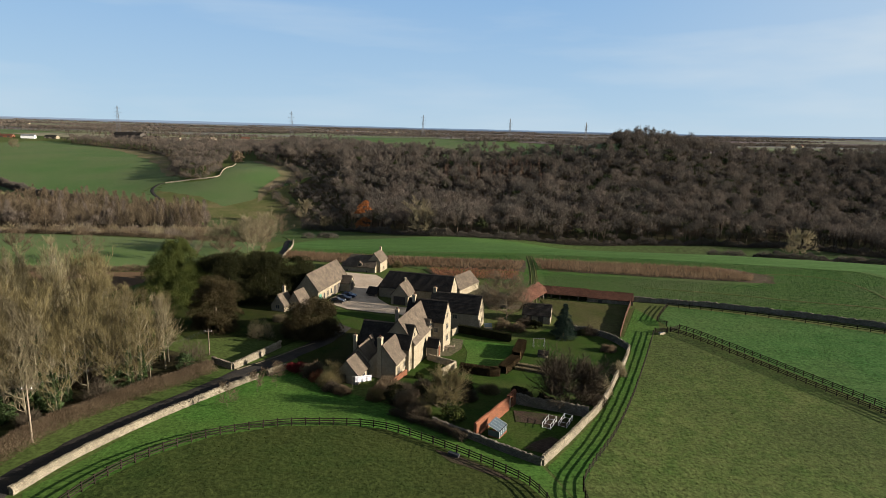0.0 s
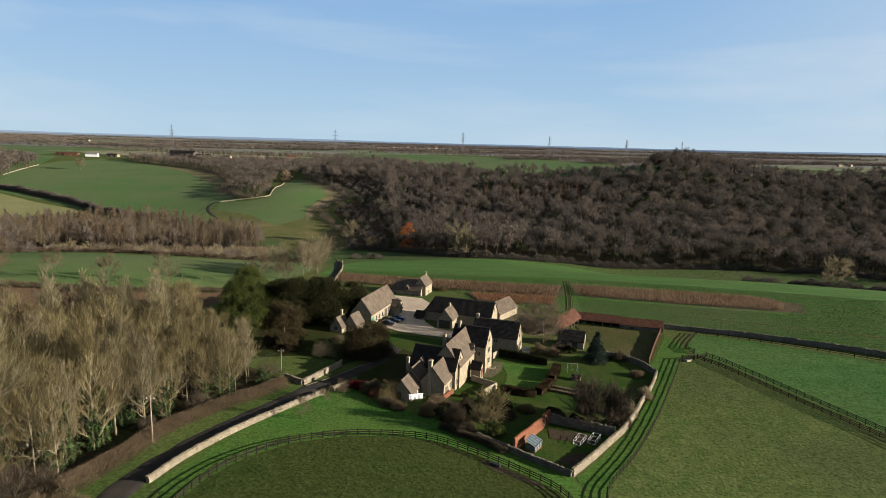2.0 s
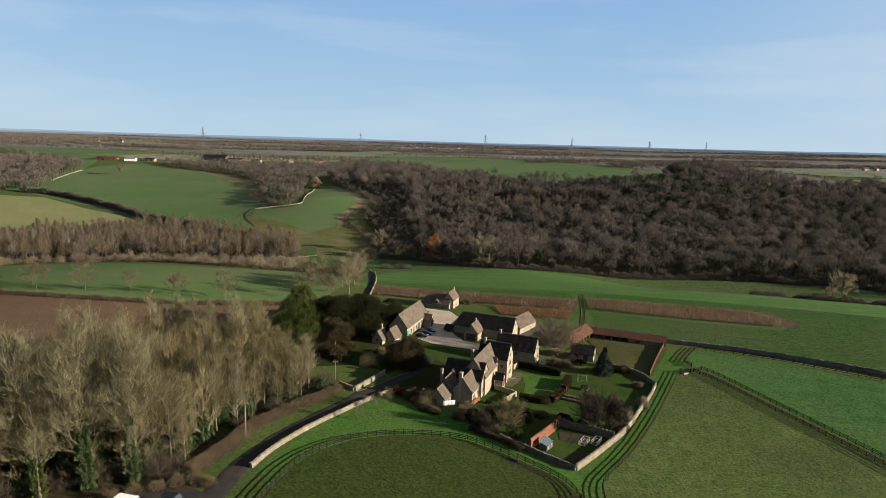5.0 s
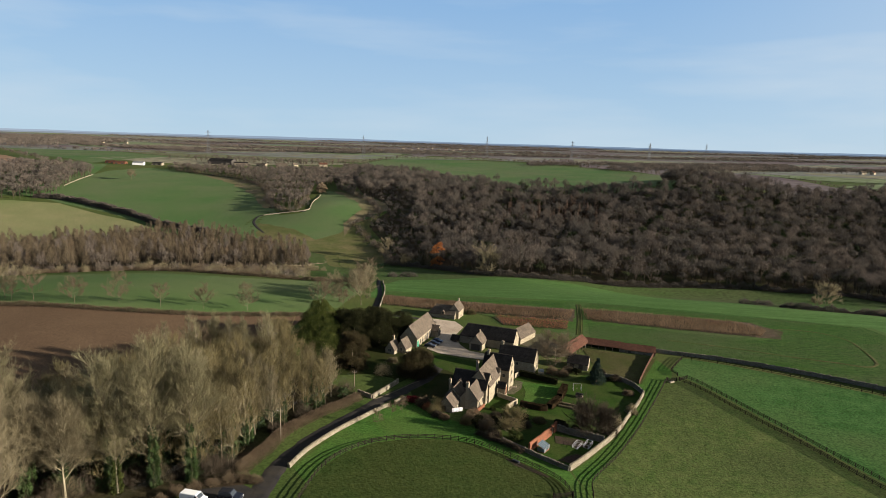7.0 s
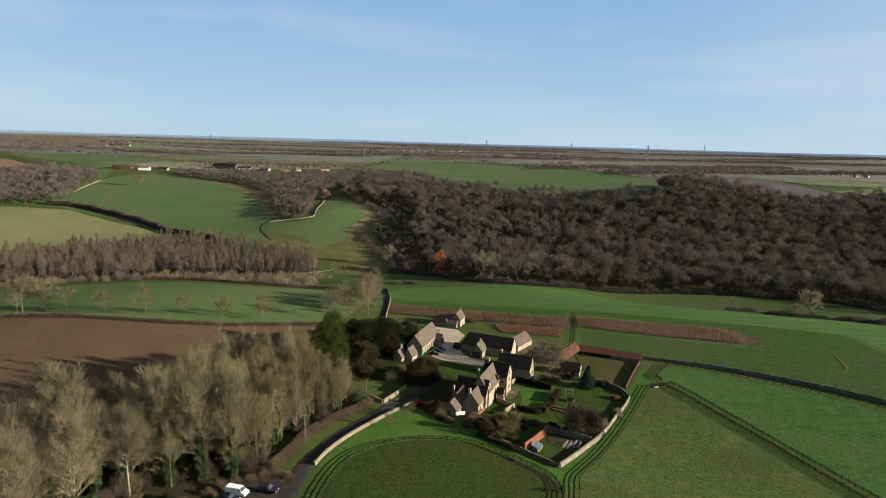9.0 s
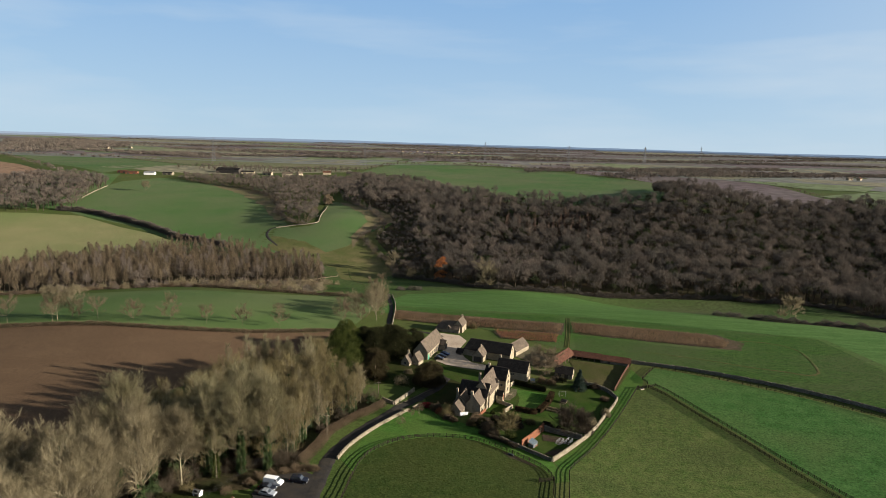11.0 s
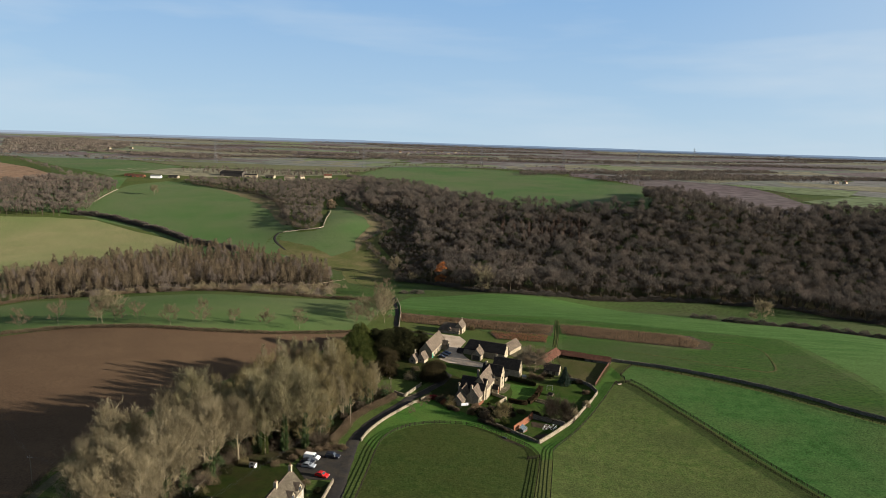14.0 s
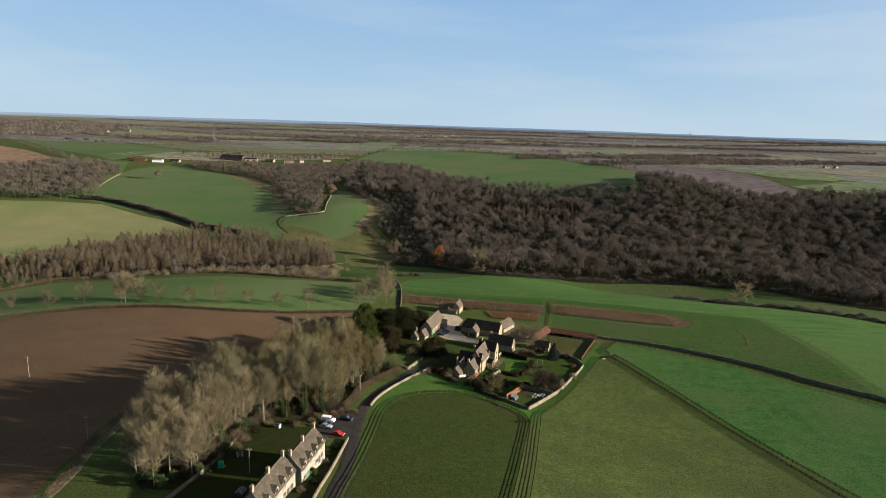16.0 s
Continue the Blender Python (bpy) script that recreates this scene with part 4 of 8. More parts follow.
            courses(r, (k * (w / 2 + 0.16), -0.22, e - 0.28), (k * (w / 2 + 0.16), depth, e - 0.28), (0, depth, top - 0.08), (0, -0.22, top - 0.08), 2, 0.02, 0.0)
        r.transform(f)
        self.put("dormer_roof", r, SLATE, d)
        p = box_bm(-w * 0.27, -0.08, e - 0.75, w * 0.27, -0.02, e + 0.1)
        box(p, -0.04, -0.12, e - 0.75, 0.04, -0.02, e + 0.1)
        p.transform(f)
        self.put("pane", p, GLASS, d)

    def opening(self, side, s, w, h, z=0.0):
        """A flat dark panel on the uncut wall, standing for the shade inside an entrance."""
        f = self.face(side, s)
        bm = box_bm(-w / 2, -0.03, z, w / 2, 0.02, z + h)
        bm.transform(f)
        self.put("doorway", bm, DARKDOOR)

    def posts(self, side, n, h, r=0.11):
        span = self.L if side in "SN" else self.W
        for k in range(n):
            s = -span / 2 + 0.2 + (span - 0.4) * k / (n - 1)
            bm = box_bm(s - r, -0.02, -0.6, s + r, 2 * r, h, bevel=0.02)
            bm.transform(self.face(side, 0))
            self.put("post", bm, OAK)


def building(name, x, y, z, label, category="house", group=""):
    return empty(name, pose(x, y, z), label, category, group)


A = -20.0
# the manor farmhouse
HZ = 8.3
house = building("farmhouse", 0, -80, HZ, "rambling honey limestone farmhouse with steep stone-slated gables", "house")
# wings with a south slope take the shade-darkened slates
nw = Block(house, 4.4, -71.0, HZ, A, 9.0, 6.6, 6.3, 10.1, roof=SHADEDARKSLATE, seed=1)
for z, h in ((0.9, 1.3), (3.7, 1.25), (6.4, 1.0)):
    nw.window("E", 0, z, 1.7 if z < 6 else 1.2, h, 3 if z < 6 else 2)
nw.window("S", 2.8, 3.6, 0.9, 1.0, 1)
cr = Block(house, 0.2, -77.6, HZ, A + 90, 16.5, 7.0, 5.1, 9.7, seed=3)
cr.dormer(3.0, "S", 1.9, 4.4, 7.0, 2.6)
cr.window("S", 3.0, 0.8, 1.5, 1.2, 2)
cr.window("N", -4, 1.0, 1.2, 1.2, 2)
cr.window("N", 3, 1.0, 1.2, 1.2, 2)
cr.chimney(-1.5, 2.6, 4.5, 9.9, 0.9, 0.7, 2)
cr.chimney(7.3, 1.6, 6.0, 11.0, 0.9, 0.7, 2)
sw = Block(house, -4.4, -83.0, HZ, A, 11.0, 7.0, 4.7, 8.5, roof=SHADEDARKSLATE, seed=5)
for z, s, w in ((0.8, -1.6, 1.5), (0.8, 1.5, 1.5), (3.6, -0.9, 1.3), (3.6, 1.1, 1.3)):
    sw.window("E", s, z, w, 1.25, 3)
sw.window("E", 0, 6.1, 0.6, 0.8, 1)
sw.dormer(-3.0, "S", 1.7, 3.9, 6.4, 2.4)
fw = Block(house, -4.4, -89.0, HZ, A + 90, 7.0, 5.4, 3.5, 6.8, seed=7)
fw.window("S", -1.7, 0.9, 1.3, 1.2, 3)
fw.window("S", 1.6, 0.9, 1.3, 1.2, 3)
fw.chimney(-3.2, 0.6, 0.0, 8.3, 1.0, 0.8, 2)
s1 = Block(house, -9.2, -87.4, HZ, A + 90, 6.2, 5.0, 3.1, 5.9, seed=9)
s1.chimney(0.5, 2.3, 0.5, 6.9, 0.7, 0.6, 1)
s2 = Block(house, -11.3, -92.9, HZ + 0.1, A + 90, 5.6, 4.6, 2.4, 4.9, seed=11)
s2.window("S", 0, 0.8, 0.9, 0.9, 2)
s2.door("W", 0.6, 0.95, 2.0, DARKDOOR)
pc = Block(house, 5.2, -79.6, HZ, A, 2.4, 2.3, 2.5, 3.9, roof=SHADEDARKSLATE, seed=13)
pc.door("E", 0, 1.05, 2.05, BRICK, "reddish boarded door")

# barns round the gravel yard
bz = 7.0
mid = building("stone_barn", 13, -54, bz, "two-storey limestone barn with a shade-darkened slated roof and few windows", "barn")
mb = Block(mid, 12.8, -53.8, bz, A, 13.0, 7.4, 4.5, 8.2, roof=SHADEDARKSLATE, seed=15)
mb.window("S", 0.5, 2.6, 1.0, 1.0, 2)
mb.window("E", 0.8, 0.9, 1.3, 1.2, 2)
mb.window("E", -0.6, 4.0, 1.0, 1.0, 2)
mb.door("E", -2.2, 1.1, 2.1)
mb.chimney(-5.9, 0, 6.5, 9.3, 0.8, 0.7, 1)
lbz = 6.7
lbarn = building("long_barn", 3.7, -28.8, lbz, "long threshing barn with a shade-darkened roof and a gabled cart porch", "barn")
lb = Block(lbarn, 3.9, -28.4, lbz, A, 22.0, 8.0, 4.0, 7.9, roof=SHADEDARKSLATE, hip0=2.2, seed=17)
pb = Block(lbarn, -0.7, -34.2, lbz, A + 90, 6.6, 5.0, 3.6, 6.6, seed=19)
pb.door("W", 0, 3.2, 3.0, DARKDOOR, "tall dark boarded double barn doors")
pb.chimney(1.6, 0, 5.8, 7.6, 0.45, 0.45, 0)
lb.window("E", 0, 4.9, 0.5, 0.9, 1)
lb.window("S", 6.5, 1.2, 0.9, 0.9, 2)
lt = Block(lbarn, -9.2, -27.0, lbz, A, 3.2, 4.5, 2.0, 3.3, roof=SHADEDARKSLATE, seed=21)
lt.opening("S", 0, 2.0, 1.8)
bn = building("coach_barn", -24.6, -27.9, 8.0, "long lit limestone coach barn with green boarded doors", "barn")
bb = Block(bn, -24.4, -28.0, 8.0, 73.0, 21.5, 6.8, 3.9, 8.3, seed=23)
bb.door("S", -9.6, 1.5, 2.5, GREENPAINT, "green painted boarded door")
for s in (-6.6, -4.2, -1.6):
    bb.window("S", s, 0.9, 0.9, 1.5, 1)
for s in (1.2, 4.0):
    bb.door("S", s, 1.7, 2.5, DARKDOOR)
bb.window("S", 9.4, 1.0, 0.9, 1.3, 1)
bp = Block(bn, -17.6, -22.5, 8.0, -17.0, 3.0, 3.4, 2.6, 4.4, seed=25)
bp.opening("E", 0, 2.2, 2.3)
dv = building("dovecote_barn", -14, 9, 6.0, "low hip-roofed stone barn with a taller gabled end and chimney", "barn")
d1 = Block(dv, -15.0, 9.0, 6.0, -16.0, 12.5, 7.0, 3.2, 6.6, hip0=3.0, seed=27)
d1.dormer(0.6, "S", 1.7, 1.8, 4.9, 2.6)
d1.window("S", -4.0, 1.0, 0.6, 0.7, 1)
d1.window("S", 3.2, 1.0, 0.6, 0.7, 1)
d2 = Block(dv, -9.2, 10.0, 6.0, 74.0, 8.6, 4.6, 4.8, 7.7, seed=29)
d2.chimney(3.6, 0, 7.0, 8.7, 0.7, 0.6, 1)
d2.window("S", 0, 1.2, 1.0, 1.2, 2)
eb = building("east_barn", 18, -19, 6.6, "small limestone barn with a pale slated roof", "barn")
ebk = Block(eb, 17.4, -20.4, 6.6, 56.0, 13.0, 6.6, 2.9, 5.9, seed=31)
ebk.door("E", 0, 1.6, 2.2, DARKDOOR)
ebk.window("W", 0, 3.6, 0.5, 0.8, 1)
ct = building("cart_shed", 36, -32, 6.2, "open-fronted cart shed with a red clay tile roof on posts", "shed")
cb = Block(ct, 36.3, -31.6, 6.2, 56.0, 19.0, 6.0, 2.5, 4.7, roof=REDTILE, seed=33, walls=False)
cb.posts("S", 7, 2.3)
cb.posts("E", 4, 2.3)
back = box_bm(-9.3, 2.6, -1.0, 9.3, 3.0, 2.4)
cb.put("back_wall", back, DRYSTONE)
rn = building("cattle_shelter", 56, -28, 5.6, "long red-tiled cattle shelter, partly open, against a stone wall", "shed")
r1 = Block(rn, 49.6, -25.9, 5.9, -18.0, 14.0, 5.4, 2.3, 3.9, roof=REDTILE, seed=35, walls=False)
r1.posts("S", 6, 2.1)
r1.put("back_wall", box_bm(-6.9, 2.3, -1.0, 6.9, 2.7, 2.3), DRYSTONE)
r2 = Block(rn, 62.6, -30.0, 5.5, -18.0, 13.0, 5.4, 2.4, 4.0, wall=DRYSTONE, roof=REDTILE, seed=37)
r2.opening("S", -3.0, 1.2, 1.8)
sh = building("garden_shed", 35.4, -48.9, 6.4, "low stone stable with a shade-darkened roof and a lit gable", "shed")
sb = Block(sh, 35.4, -48.8, 6.4, A, 7.4, 5.8, 2.4, 4.7, roof=SHADEDARKSLATE, seed=39)
sb.door("S", -1.8, 1.2, 2.0)
sb.opening("S", 1.2, 1.5, 1.9)
sb.door("E", 0.6, 1.1, 2.0, OAK)
lo = building("lodge", -32, -47, 8.9, "small stone lodge with two steep gables among yews", "house")
l1 = Block(lo, -32.8, -46.2, 8.6, 68.0, 4.6, 3.8, 1.9, 4.6, seed=41)
l1.chimney(1.2, 0.2, 3.0, 6.2, 0.6, 0.6, 1)
l2 = Block(lo, -28.8, -44.4, 8.6, 68.0, 5.0, 4.0, 2.0, 5.0, seed=43)
l1.window("W", 0, 0.9, 1.0, 1.0, 2)
l2.window("W", 0, 0.9, 1.0, 1.0, 2)

# the two pairs of estate cottages
def cottages(x, y, z, angle, L):
    t = building("estate_cottages", x, y, z, "pair of limestone estate cottages with a row of gabled dormers", "cottage", "estate cottages")
    b = Block(t, x, y, z, angle, L, 6.8, 4.9, 8.7, wall=PALESTONE, roof=LICHENSLATE, seed=int(L * 3))
    for s in (-0.36, -0.12, 0.12, 0.36):
        b.dormer(s * L, "S", 2.3, 3.6, 7.0, 2.6)
        b.window("S", s * L, 0.9, 1.5, 1.2, 3)
        b.window("S", s * L, 3.5, 1.3, 1.0, 2)
    b.door("S", -0.24 * L, 1.0, 2.0, GREENPAINT)
    b.door("S", 0.24 * L, 1.0, 2.0, DARKDOOR)
    for s in (-L / 2 + 0.4, 0.0, L / 2 - 0.4):
        b.chimney(s, 0, 7.6, 10.2, 0.8, 0.7, 2)
    b.window("E", 0, 1.0, 1.2, 1.2, 2)
    return b


ca = cottages(-57.9, -197.3, 24.3, 79.0, 16.5)
cb2 = cottages(-62.3, -215.6, 25.6, 79.0, 17.0)

# ---- trees, woods and hedges ----
def slivers(P, D, L, W, rng):
    """A thin pointed triangle for each start, direction, length and width."""
    S = np.cross(D, rng.normal(size=D.shape))
    S /= np.linalg.norm(S, axis=1)[:, None] + 1e-9
    a, b, c = P - S * (W / 2)[:, None], P + S * (W / 2)[:, None], P + D * L[:, None]
    return np.stack([a, b, c], 1).reshape(-1, 3), np.arange(len(P) * 3).reshape(-1, 3)


def tapers(P, Q, r0, r1, sides=4):
    """Tapered limbs from P to Q."""
    D = Q - P
    D /= np.linalg.norm(D, axis=1)[:, None] + 1e-9
    A = np.cross(D, np.array([0.31, 0.77, 0.12]))
    A /= np.linalg.norm(A, axis=1)[:, None] + 1e-9
    B = np.cross(D, A)
    V, T = [], []
    for k in range(sides):
        c, s = math.cos(2 * math.pi * k / sides), math.sin(2 * math.pi * k / sides)
        V.append(P + (A * c + B * s) * r0[:, None])
        V.append(Q + (A * c + B * s) * r1[:, None])
    V = np.stack(V, 1)
    base = (np.arange(len(P)) * 2 * sides)[:, None]
    for k in range(sides):
        i, j = 2 * k, 2 * ((k + 1) % sides)
        T += [base + np.array([[i, j, i + 1]]), base + np.array([[j, j + 1, i + 1]])]
    return V.reshape(-1, 3), np.concatenate(T)


def unit(v):
    return v / (np.linalg.norm(v, axis=-1, keepdims=True) + 1e-9)


def face_normals(V, T):
    """The normals of loose or joined triangles, at their points."""
    N = np.zeros((len(V), 3))
    f = np.cross(V[T[:, 1]] - V[T[:, 0]], V[T[:, 2]] - V[T[:, 0]])
    for k in range(3):
        np.add.at(N, T[:, k], f)
    return unit(N)


def outward(V, T, up=0.35, rough=0.25, seed=0):
    """Normals that swell outwards from the middle of a crown, one for each triangle, so that the sprays shade as one rounded head."""
    lo, hi = V.min(0), V.max(0)
    mid = (lo + hi) / 2
    P = V[T].mean(1)
    d = unit((P - mid) / (hi - lo + 1e-6) + np.array([0, 0, up * 0.5]))
    d = unit(d + np.random.default_rng(seed).normal(0, rough, d.shape))
    N = np.zeros((len(V), 3))
    for k in range(3):
        N[T[:, k]] = d
    return N


def joined(pieces):
    V, T, n = [], [], 0
    for v, t in pieces:
        V.append(v)
        T.append(t + n)
        n += len(v)
    return np.concatenate(V), np.concatenate(T)


def bare_tree(seed, height, spread, limbs=18, subs=7, twigs=8, fine=3, clear=0.22, upright=0.6, twig_w=0.035, bole=0.16, lean=0.02, sway=0.35, reach=1.0):
    """Points and triangles of a leafless tree: stem and limbs, and its twigs."""
    rng = np.random.default_rng(seed)
    k = 7
    t = np.linspace(0, 1, k)
    stem = np.stack([np.cumsum(rng.normal(0, lean * height / 3, k)) * t, np.cumsum(rng.normal(0, lean * height / 3, k)) * t, t * height * 0.93], 1)
    r = bole * (1 - 0.9 * t) * height / 15
    r[0] *= 1.5
    wood = [tapers(stem[:-1], stem[1:], r[:-1], r[1:], 6)]
    h = clear + (1 - clear) * np.sort(rng.random(limbs)) ** 0.85 * 0.97
    start = np.stack([np.interp(h, t, stem[:, i]) for i in range(3)], 1)
    az = np.arange(limbs) * 2.4 + rng.normal(0, 0.5, limbs)
    up = upright * (0.55 + 0.7 * h) + rng.normal(0, 0.15, limbs)
    d = unit(np.stack([np.cos(az) * np.cos(up), np.sin(az) * np.cos(up), np.sin(up)], 1))
    q = (h - clear) / (1 - clear)
    ln = spread * (0.5 + 0.75 * np.sqrt(np.clip(1 - q, 0, 1)) * np.clip(0.45 + q * 1.6, 0, 1)) * rng.uniform(0.75, 1.15, limbs)
    mid = start + d * (ln * 0.55)[:, None]
    d2 = unit(d + np.array([0, 0, 0.35]) + rng.normal(0, 0.12, d.shape))
    end = mid + d2 * (ln * 0.5)[:, None]
    lr = np.interp(h, t, r) * 0.5 + 0.01
    wood += [tapers(start, mid, lr, lr * 0.6, 4), tapers(mid, end, lr * 0.6, lr * 0.2, 3)]
    # boughs along the limbs
    f = rng.uniform(0.25, 1.0, (limbs, subs))
    s2 = np.where((f < 0.55)[..., None], start[:, None] + (mid - start)[:, None] * (f / 0.55)[..., None], mid[:, None] + (end - mid)[:, None] * ((f - 0.55) / 0.45)[..., None]).reshape(-1, 3)
    d3 = unit(np.repeat(d2, subs, 0) + rng.normal(0, 0.55, (limbs * subs, 3)) + np.array([0, 0, 0.3]))
    l3 = np.repeat(ln, subs) * rng.uniform(0.25, 0.55, limbs * subs) * reach
    r3 = np.repeat(lr, subs) * 0.36 + 0.014
    e3 = s2 + d3 * l3[:, None]
    wood.append(tapers(s2, e3, r3, r3 * 0.3, 3))
    # twigs along the boughs, and finer ones along those
    n4 = len(s2) * twigs
    g = rng.uniform(0.15, 1.0, (len(s2), twigs))
    s4 = (s2[:, None] + (e3 - s2)[:, None] * g[..., None]).reshape(-1, 3)
    d4 = unit(np.repeat(d3, twigs, 0) * 0.9 + rng.normal(0, 0.48 / reach, (n4, 3)) + np.array([0, 0, sway]))
    l4 = np.repeat(l3, twigs) * rng.uniform(0.3, 0.6, n4) * reach + 0.25
    fuzz = [slivers(s4, d4, l4, np.full(n4, twig_w * 1.4), rng)]
    if fine:
        n5 = n4 * fine
        g = rng.uniform(0.2, 1.0, n5)
        s5 = np.repeat(s4, fine, 0) + np.repeat(d4 * l4[:, None], fine, 0) * g[:, None]
        d5 = unit(np.repeat(d4, fine, 0) * 0.9 + rng.normal(0, 0.5, (n5, 3)) + np.array([0, 0, sway]))
        fuzz.append(slivers(s5, d5, np.repeat(l4, fine) * rng.uniform(0.45, 0.85, n5), np.full(n5, twig_w), rng))
    return joined(wood), joined(fuzz)


def leafy(seed, size, count, leaf, core=0.55, lumps=14, flat=0.0, cone=False, droop=0.0):
    """A crown of small leaf pieces gathered in uneven lumps, with gaps between."""
    rng = np.random.default_rng(seed)
    rx, ry, rz = size
    if cone:
        h = rng.random(lumps * 3) ** 1.4
        az = rng.uniform(0, 6.283, len(h))
        c = np.stack([np.cos(az) * rx * (1.02 - h) * 0.72, np.sin(az) * ry * (1.02 - h) * 0.72, (h * 2 - 1) * rz], 1)
        lr = (0.34 * rx * (1.1 - h) + 0.1 * rx)
    else:
        h = rng.uniform(-0.8, 0.8, lumps)
        az = np.arange(lumps) * 2.4 + rng.normal(0, 0.3, lumps)
        wide = np.sqrt(np.clip(1 - np.where(h > -0.25, (h + 0.25) / 1.25, (h + 0.25) * 0.7) ** 2, 0.05, 1)) * rng.uniform(0.4, 0.72, lumps)
        c = np.stack([np.cos(az) * wide * rx, np.sin(az) * wide * ry, h * rz], 1)
        lr = rng.uniform(0.26, 0.42, lumps) * min(rx, ry)
    j = rng.integers(0, len(c), count)
    n = unit(rng.normal(size=(count, 3)))
    n[:, 2] = np.abs(n[:, 2]) * 0.9 - 0.25
    rad = lr[j] * rng.uniform(core, 1.05, count)
    P = c[j] + n * rad[:, None] * np.array([1, 1, 0.85])
    D = unit(n + rng.normal(0, 0.6, (count, 3)) - np.array([0, 0, droop]))
    return slivers(P, D, rng.uniform(0.7, 1.4, count) * leaf, rng.uniform(0.5, 0.9, count) * leaf, rng)


def twiggy(seed, size, count, length, width, up=0.5):
    """A dense leafless bush: twigs that fan out from its foot and fill a lumpy dome."""
    rng = np.random.default_rng(seed)
    rx, ry, rz = size
    n = unit(rng.normal(size=(count, 3)))
    n[:, 2] = np.abs(n[:, 2])
    bumps = 1 + 0.22 * np.sin(n[:, 0] * 5 + seed) * np.cos(n[:, 1] * 4 + seed * 2)
    P = n * (rng.uniform(0.2, 0.95, count) ** 0.6 * bumps)[:, None] * np.array([rx, ry, rz])
    D = unit(n * 0.8 + rng.normal(0, 0.45, (count, 3)) + np.array([0, 0, up]))
    return slivers(P, D, rng.uniform(0.5, 1.2, count) * length, np.full(count, width), rng)


def inside(x, y, outline):
    hit = np.zeros(np.shape(x), bool)
    for (x0, y0), (x1, y1) in zip(outline, outline[1:] + outline[:1]):
        if y0 != y1:
            hit ^= ((y0 > y) != (y1 > y)) & (x < (x1 - x0) * (y - y0) / (y1 - y0) + x0)
    return hit


def scatter(outline, gap, seed, jitter=0.42):
    """Loose even spots within an outline."""
    rng = np.random.default_rng(seed)
    lo, hi = np.min(outline, 0), np.max(outline, 0)
    X, Y = np.meshgrid(np.arange(lo[0], hi[0], gap), np.arange(lo[1], hi[1], gap))
    X = X + rng.uniform(-jitter, jitter, X.shape) * gap
    Y = Y + rng.uniform(-jitter, jitter, Y.shape) * gap
    keep = inside(X, Y, outline)
    return np.stack([X[keep], Y[keep]], 1)


def crowd(name, spots, forms, mats, label, category, size=(0.75, 1.25), seed=1, sink=0.2):
    """Many trees or bushes as one growth. forms: lists of (points, triangles, material number, normals)."""
    rng = np.random.default_rng(seed)
    V, T, I, N, n = [], [], [], [], 0
    for x, y in spots:
        f = forms[rng.integers(len(forms))]
        a, s = rng.uniform(0, 6.283), rng.uniform(*size)
        c, d = math.cos(a), math.sin(a)
        o = np.array([x, y, gnd(x, y) - sink])
        tall = s * rng.uniform(0.9, 1.12)
        for v, t, k, *m in f:
            V.append(np.stack([(v[:, 0] * c - v[:, 1] * d) * s, (v[:, 0] * d + v[:, 1] * c) * s, v[:, 2] * tall], 1) + o)
            m = m[0] if m else face_normals(v, t) if k == 3 else outward(v, t)
            N.append(np.stack([m[:, 0] * c - m[:, 1] * d, m[:, 0] * d + m[:, 1] * c, m[:, 2]], 1))
            T.append(t + n)
            I.append(np.full(len(t), k))
            n += len(v)
    me = fast_mesh(name, np.concatenate(V), np.concatenate(T), mats, np.concatenate(I), normals=np.concatenate(N))
    return tagged(new(name, me), label, category, kind="stuff")


def tree_thing(name, x, y, trunk_mesh, crown_mesh, label, turn=0.0, scale=1.0, group="", category="tree", z=None, extra=None):
    t = empty(name, pose(x, y, (gnd(x, y) if z is None else z) - 0.12, 0, 0, turn) @ Matrix.Scale(scale, 4), label, category, group)
    part("trunk", trunk_mesh, None, t)
    part("crown", crown_mesh, None, t)
    if extra:
        part("ivy", extra, None, t, "dark green ivy climbing the trunk")
    return t


def meshes_of(name, made, bark, twig):
    (wv, wt), (tv, tt) = made
    return fast_mesh(name + "_trunk", wv, wt, bark), fast_mesh(name + "_crown", tv, tt, twig, normals=outward(tv, tt))


def ivy_mesh(seed, height, radius, count=900, mat=IVY):
    rng = np.random.default_rng(seed)
    h = rng.random(count)
    a = rng.uniform(0, 6.283, count)
    lump = np.sin(h * height * 1.7 + seed + np.sin(a * 2 + seed)) * np.cos(a * 3 + h * height * 0.9)
    r = radius * (1.0 - 0.6 * h) * rng.uniform(0.4, 1.1, count) * (1 + 0.55 * lump) + 0.12
    P = np.stack([np.cos(a) * r, np.sin(a) * r, h * height], 1)
    D = unit(np.stack([np.cos(a), np.sin(a), rng.normal(0.1, 0.5, count)], 1))
    return fast_mesh("ivy", *slivers(P, D, rng.uniform(0.2, 0.42, count), rng.uniform(0.18, 0.3, count), rng), mat)


under = []
# the roadside wood: tall close-grown trees, each its own
near_forms = [meshes_of("wood_tree", bare_tree(10 + k, 16.0 + k % 3, 2.7 + 0.25 * (k % 4), limbs=24, subs=7, twigs=5, fine=2, clear=0.09, upright=0.95, twig_w=0.05, sway=0.6, bole=0.14, reach=1.45), WOODBARK, (TWIG, GREYTWIG, TWIG, TWIG)[k % 4]) for k in range(8)]
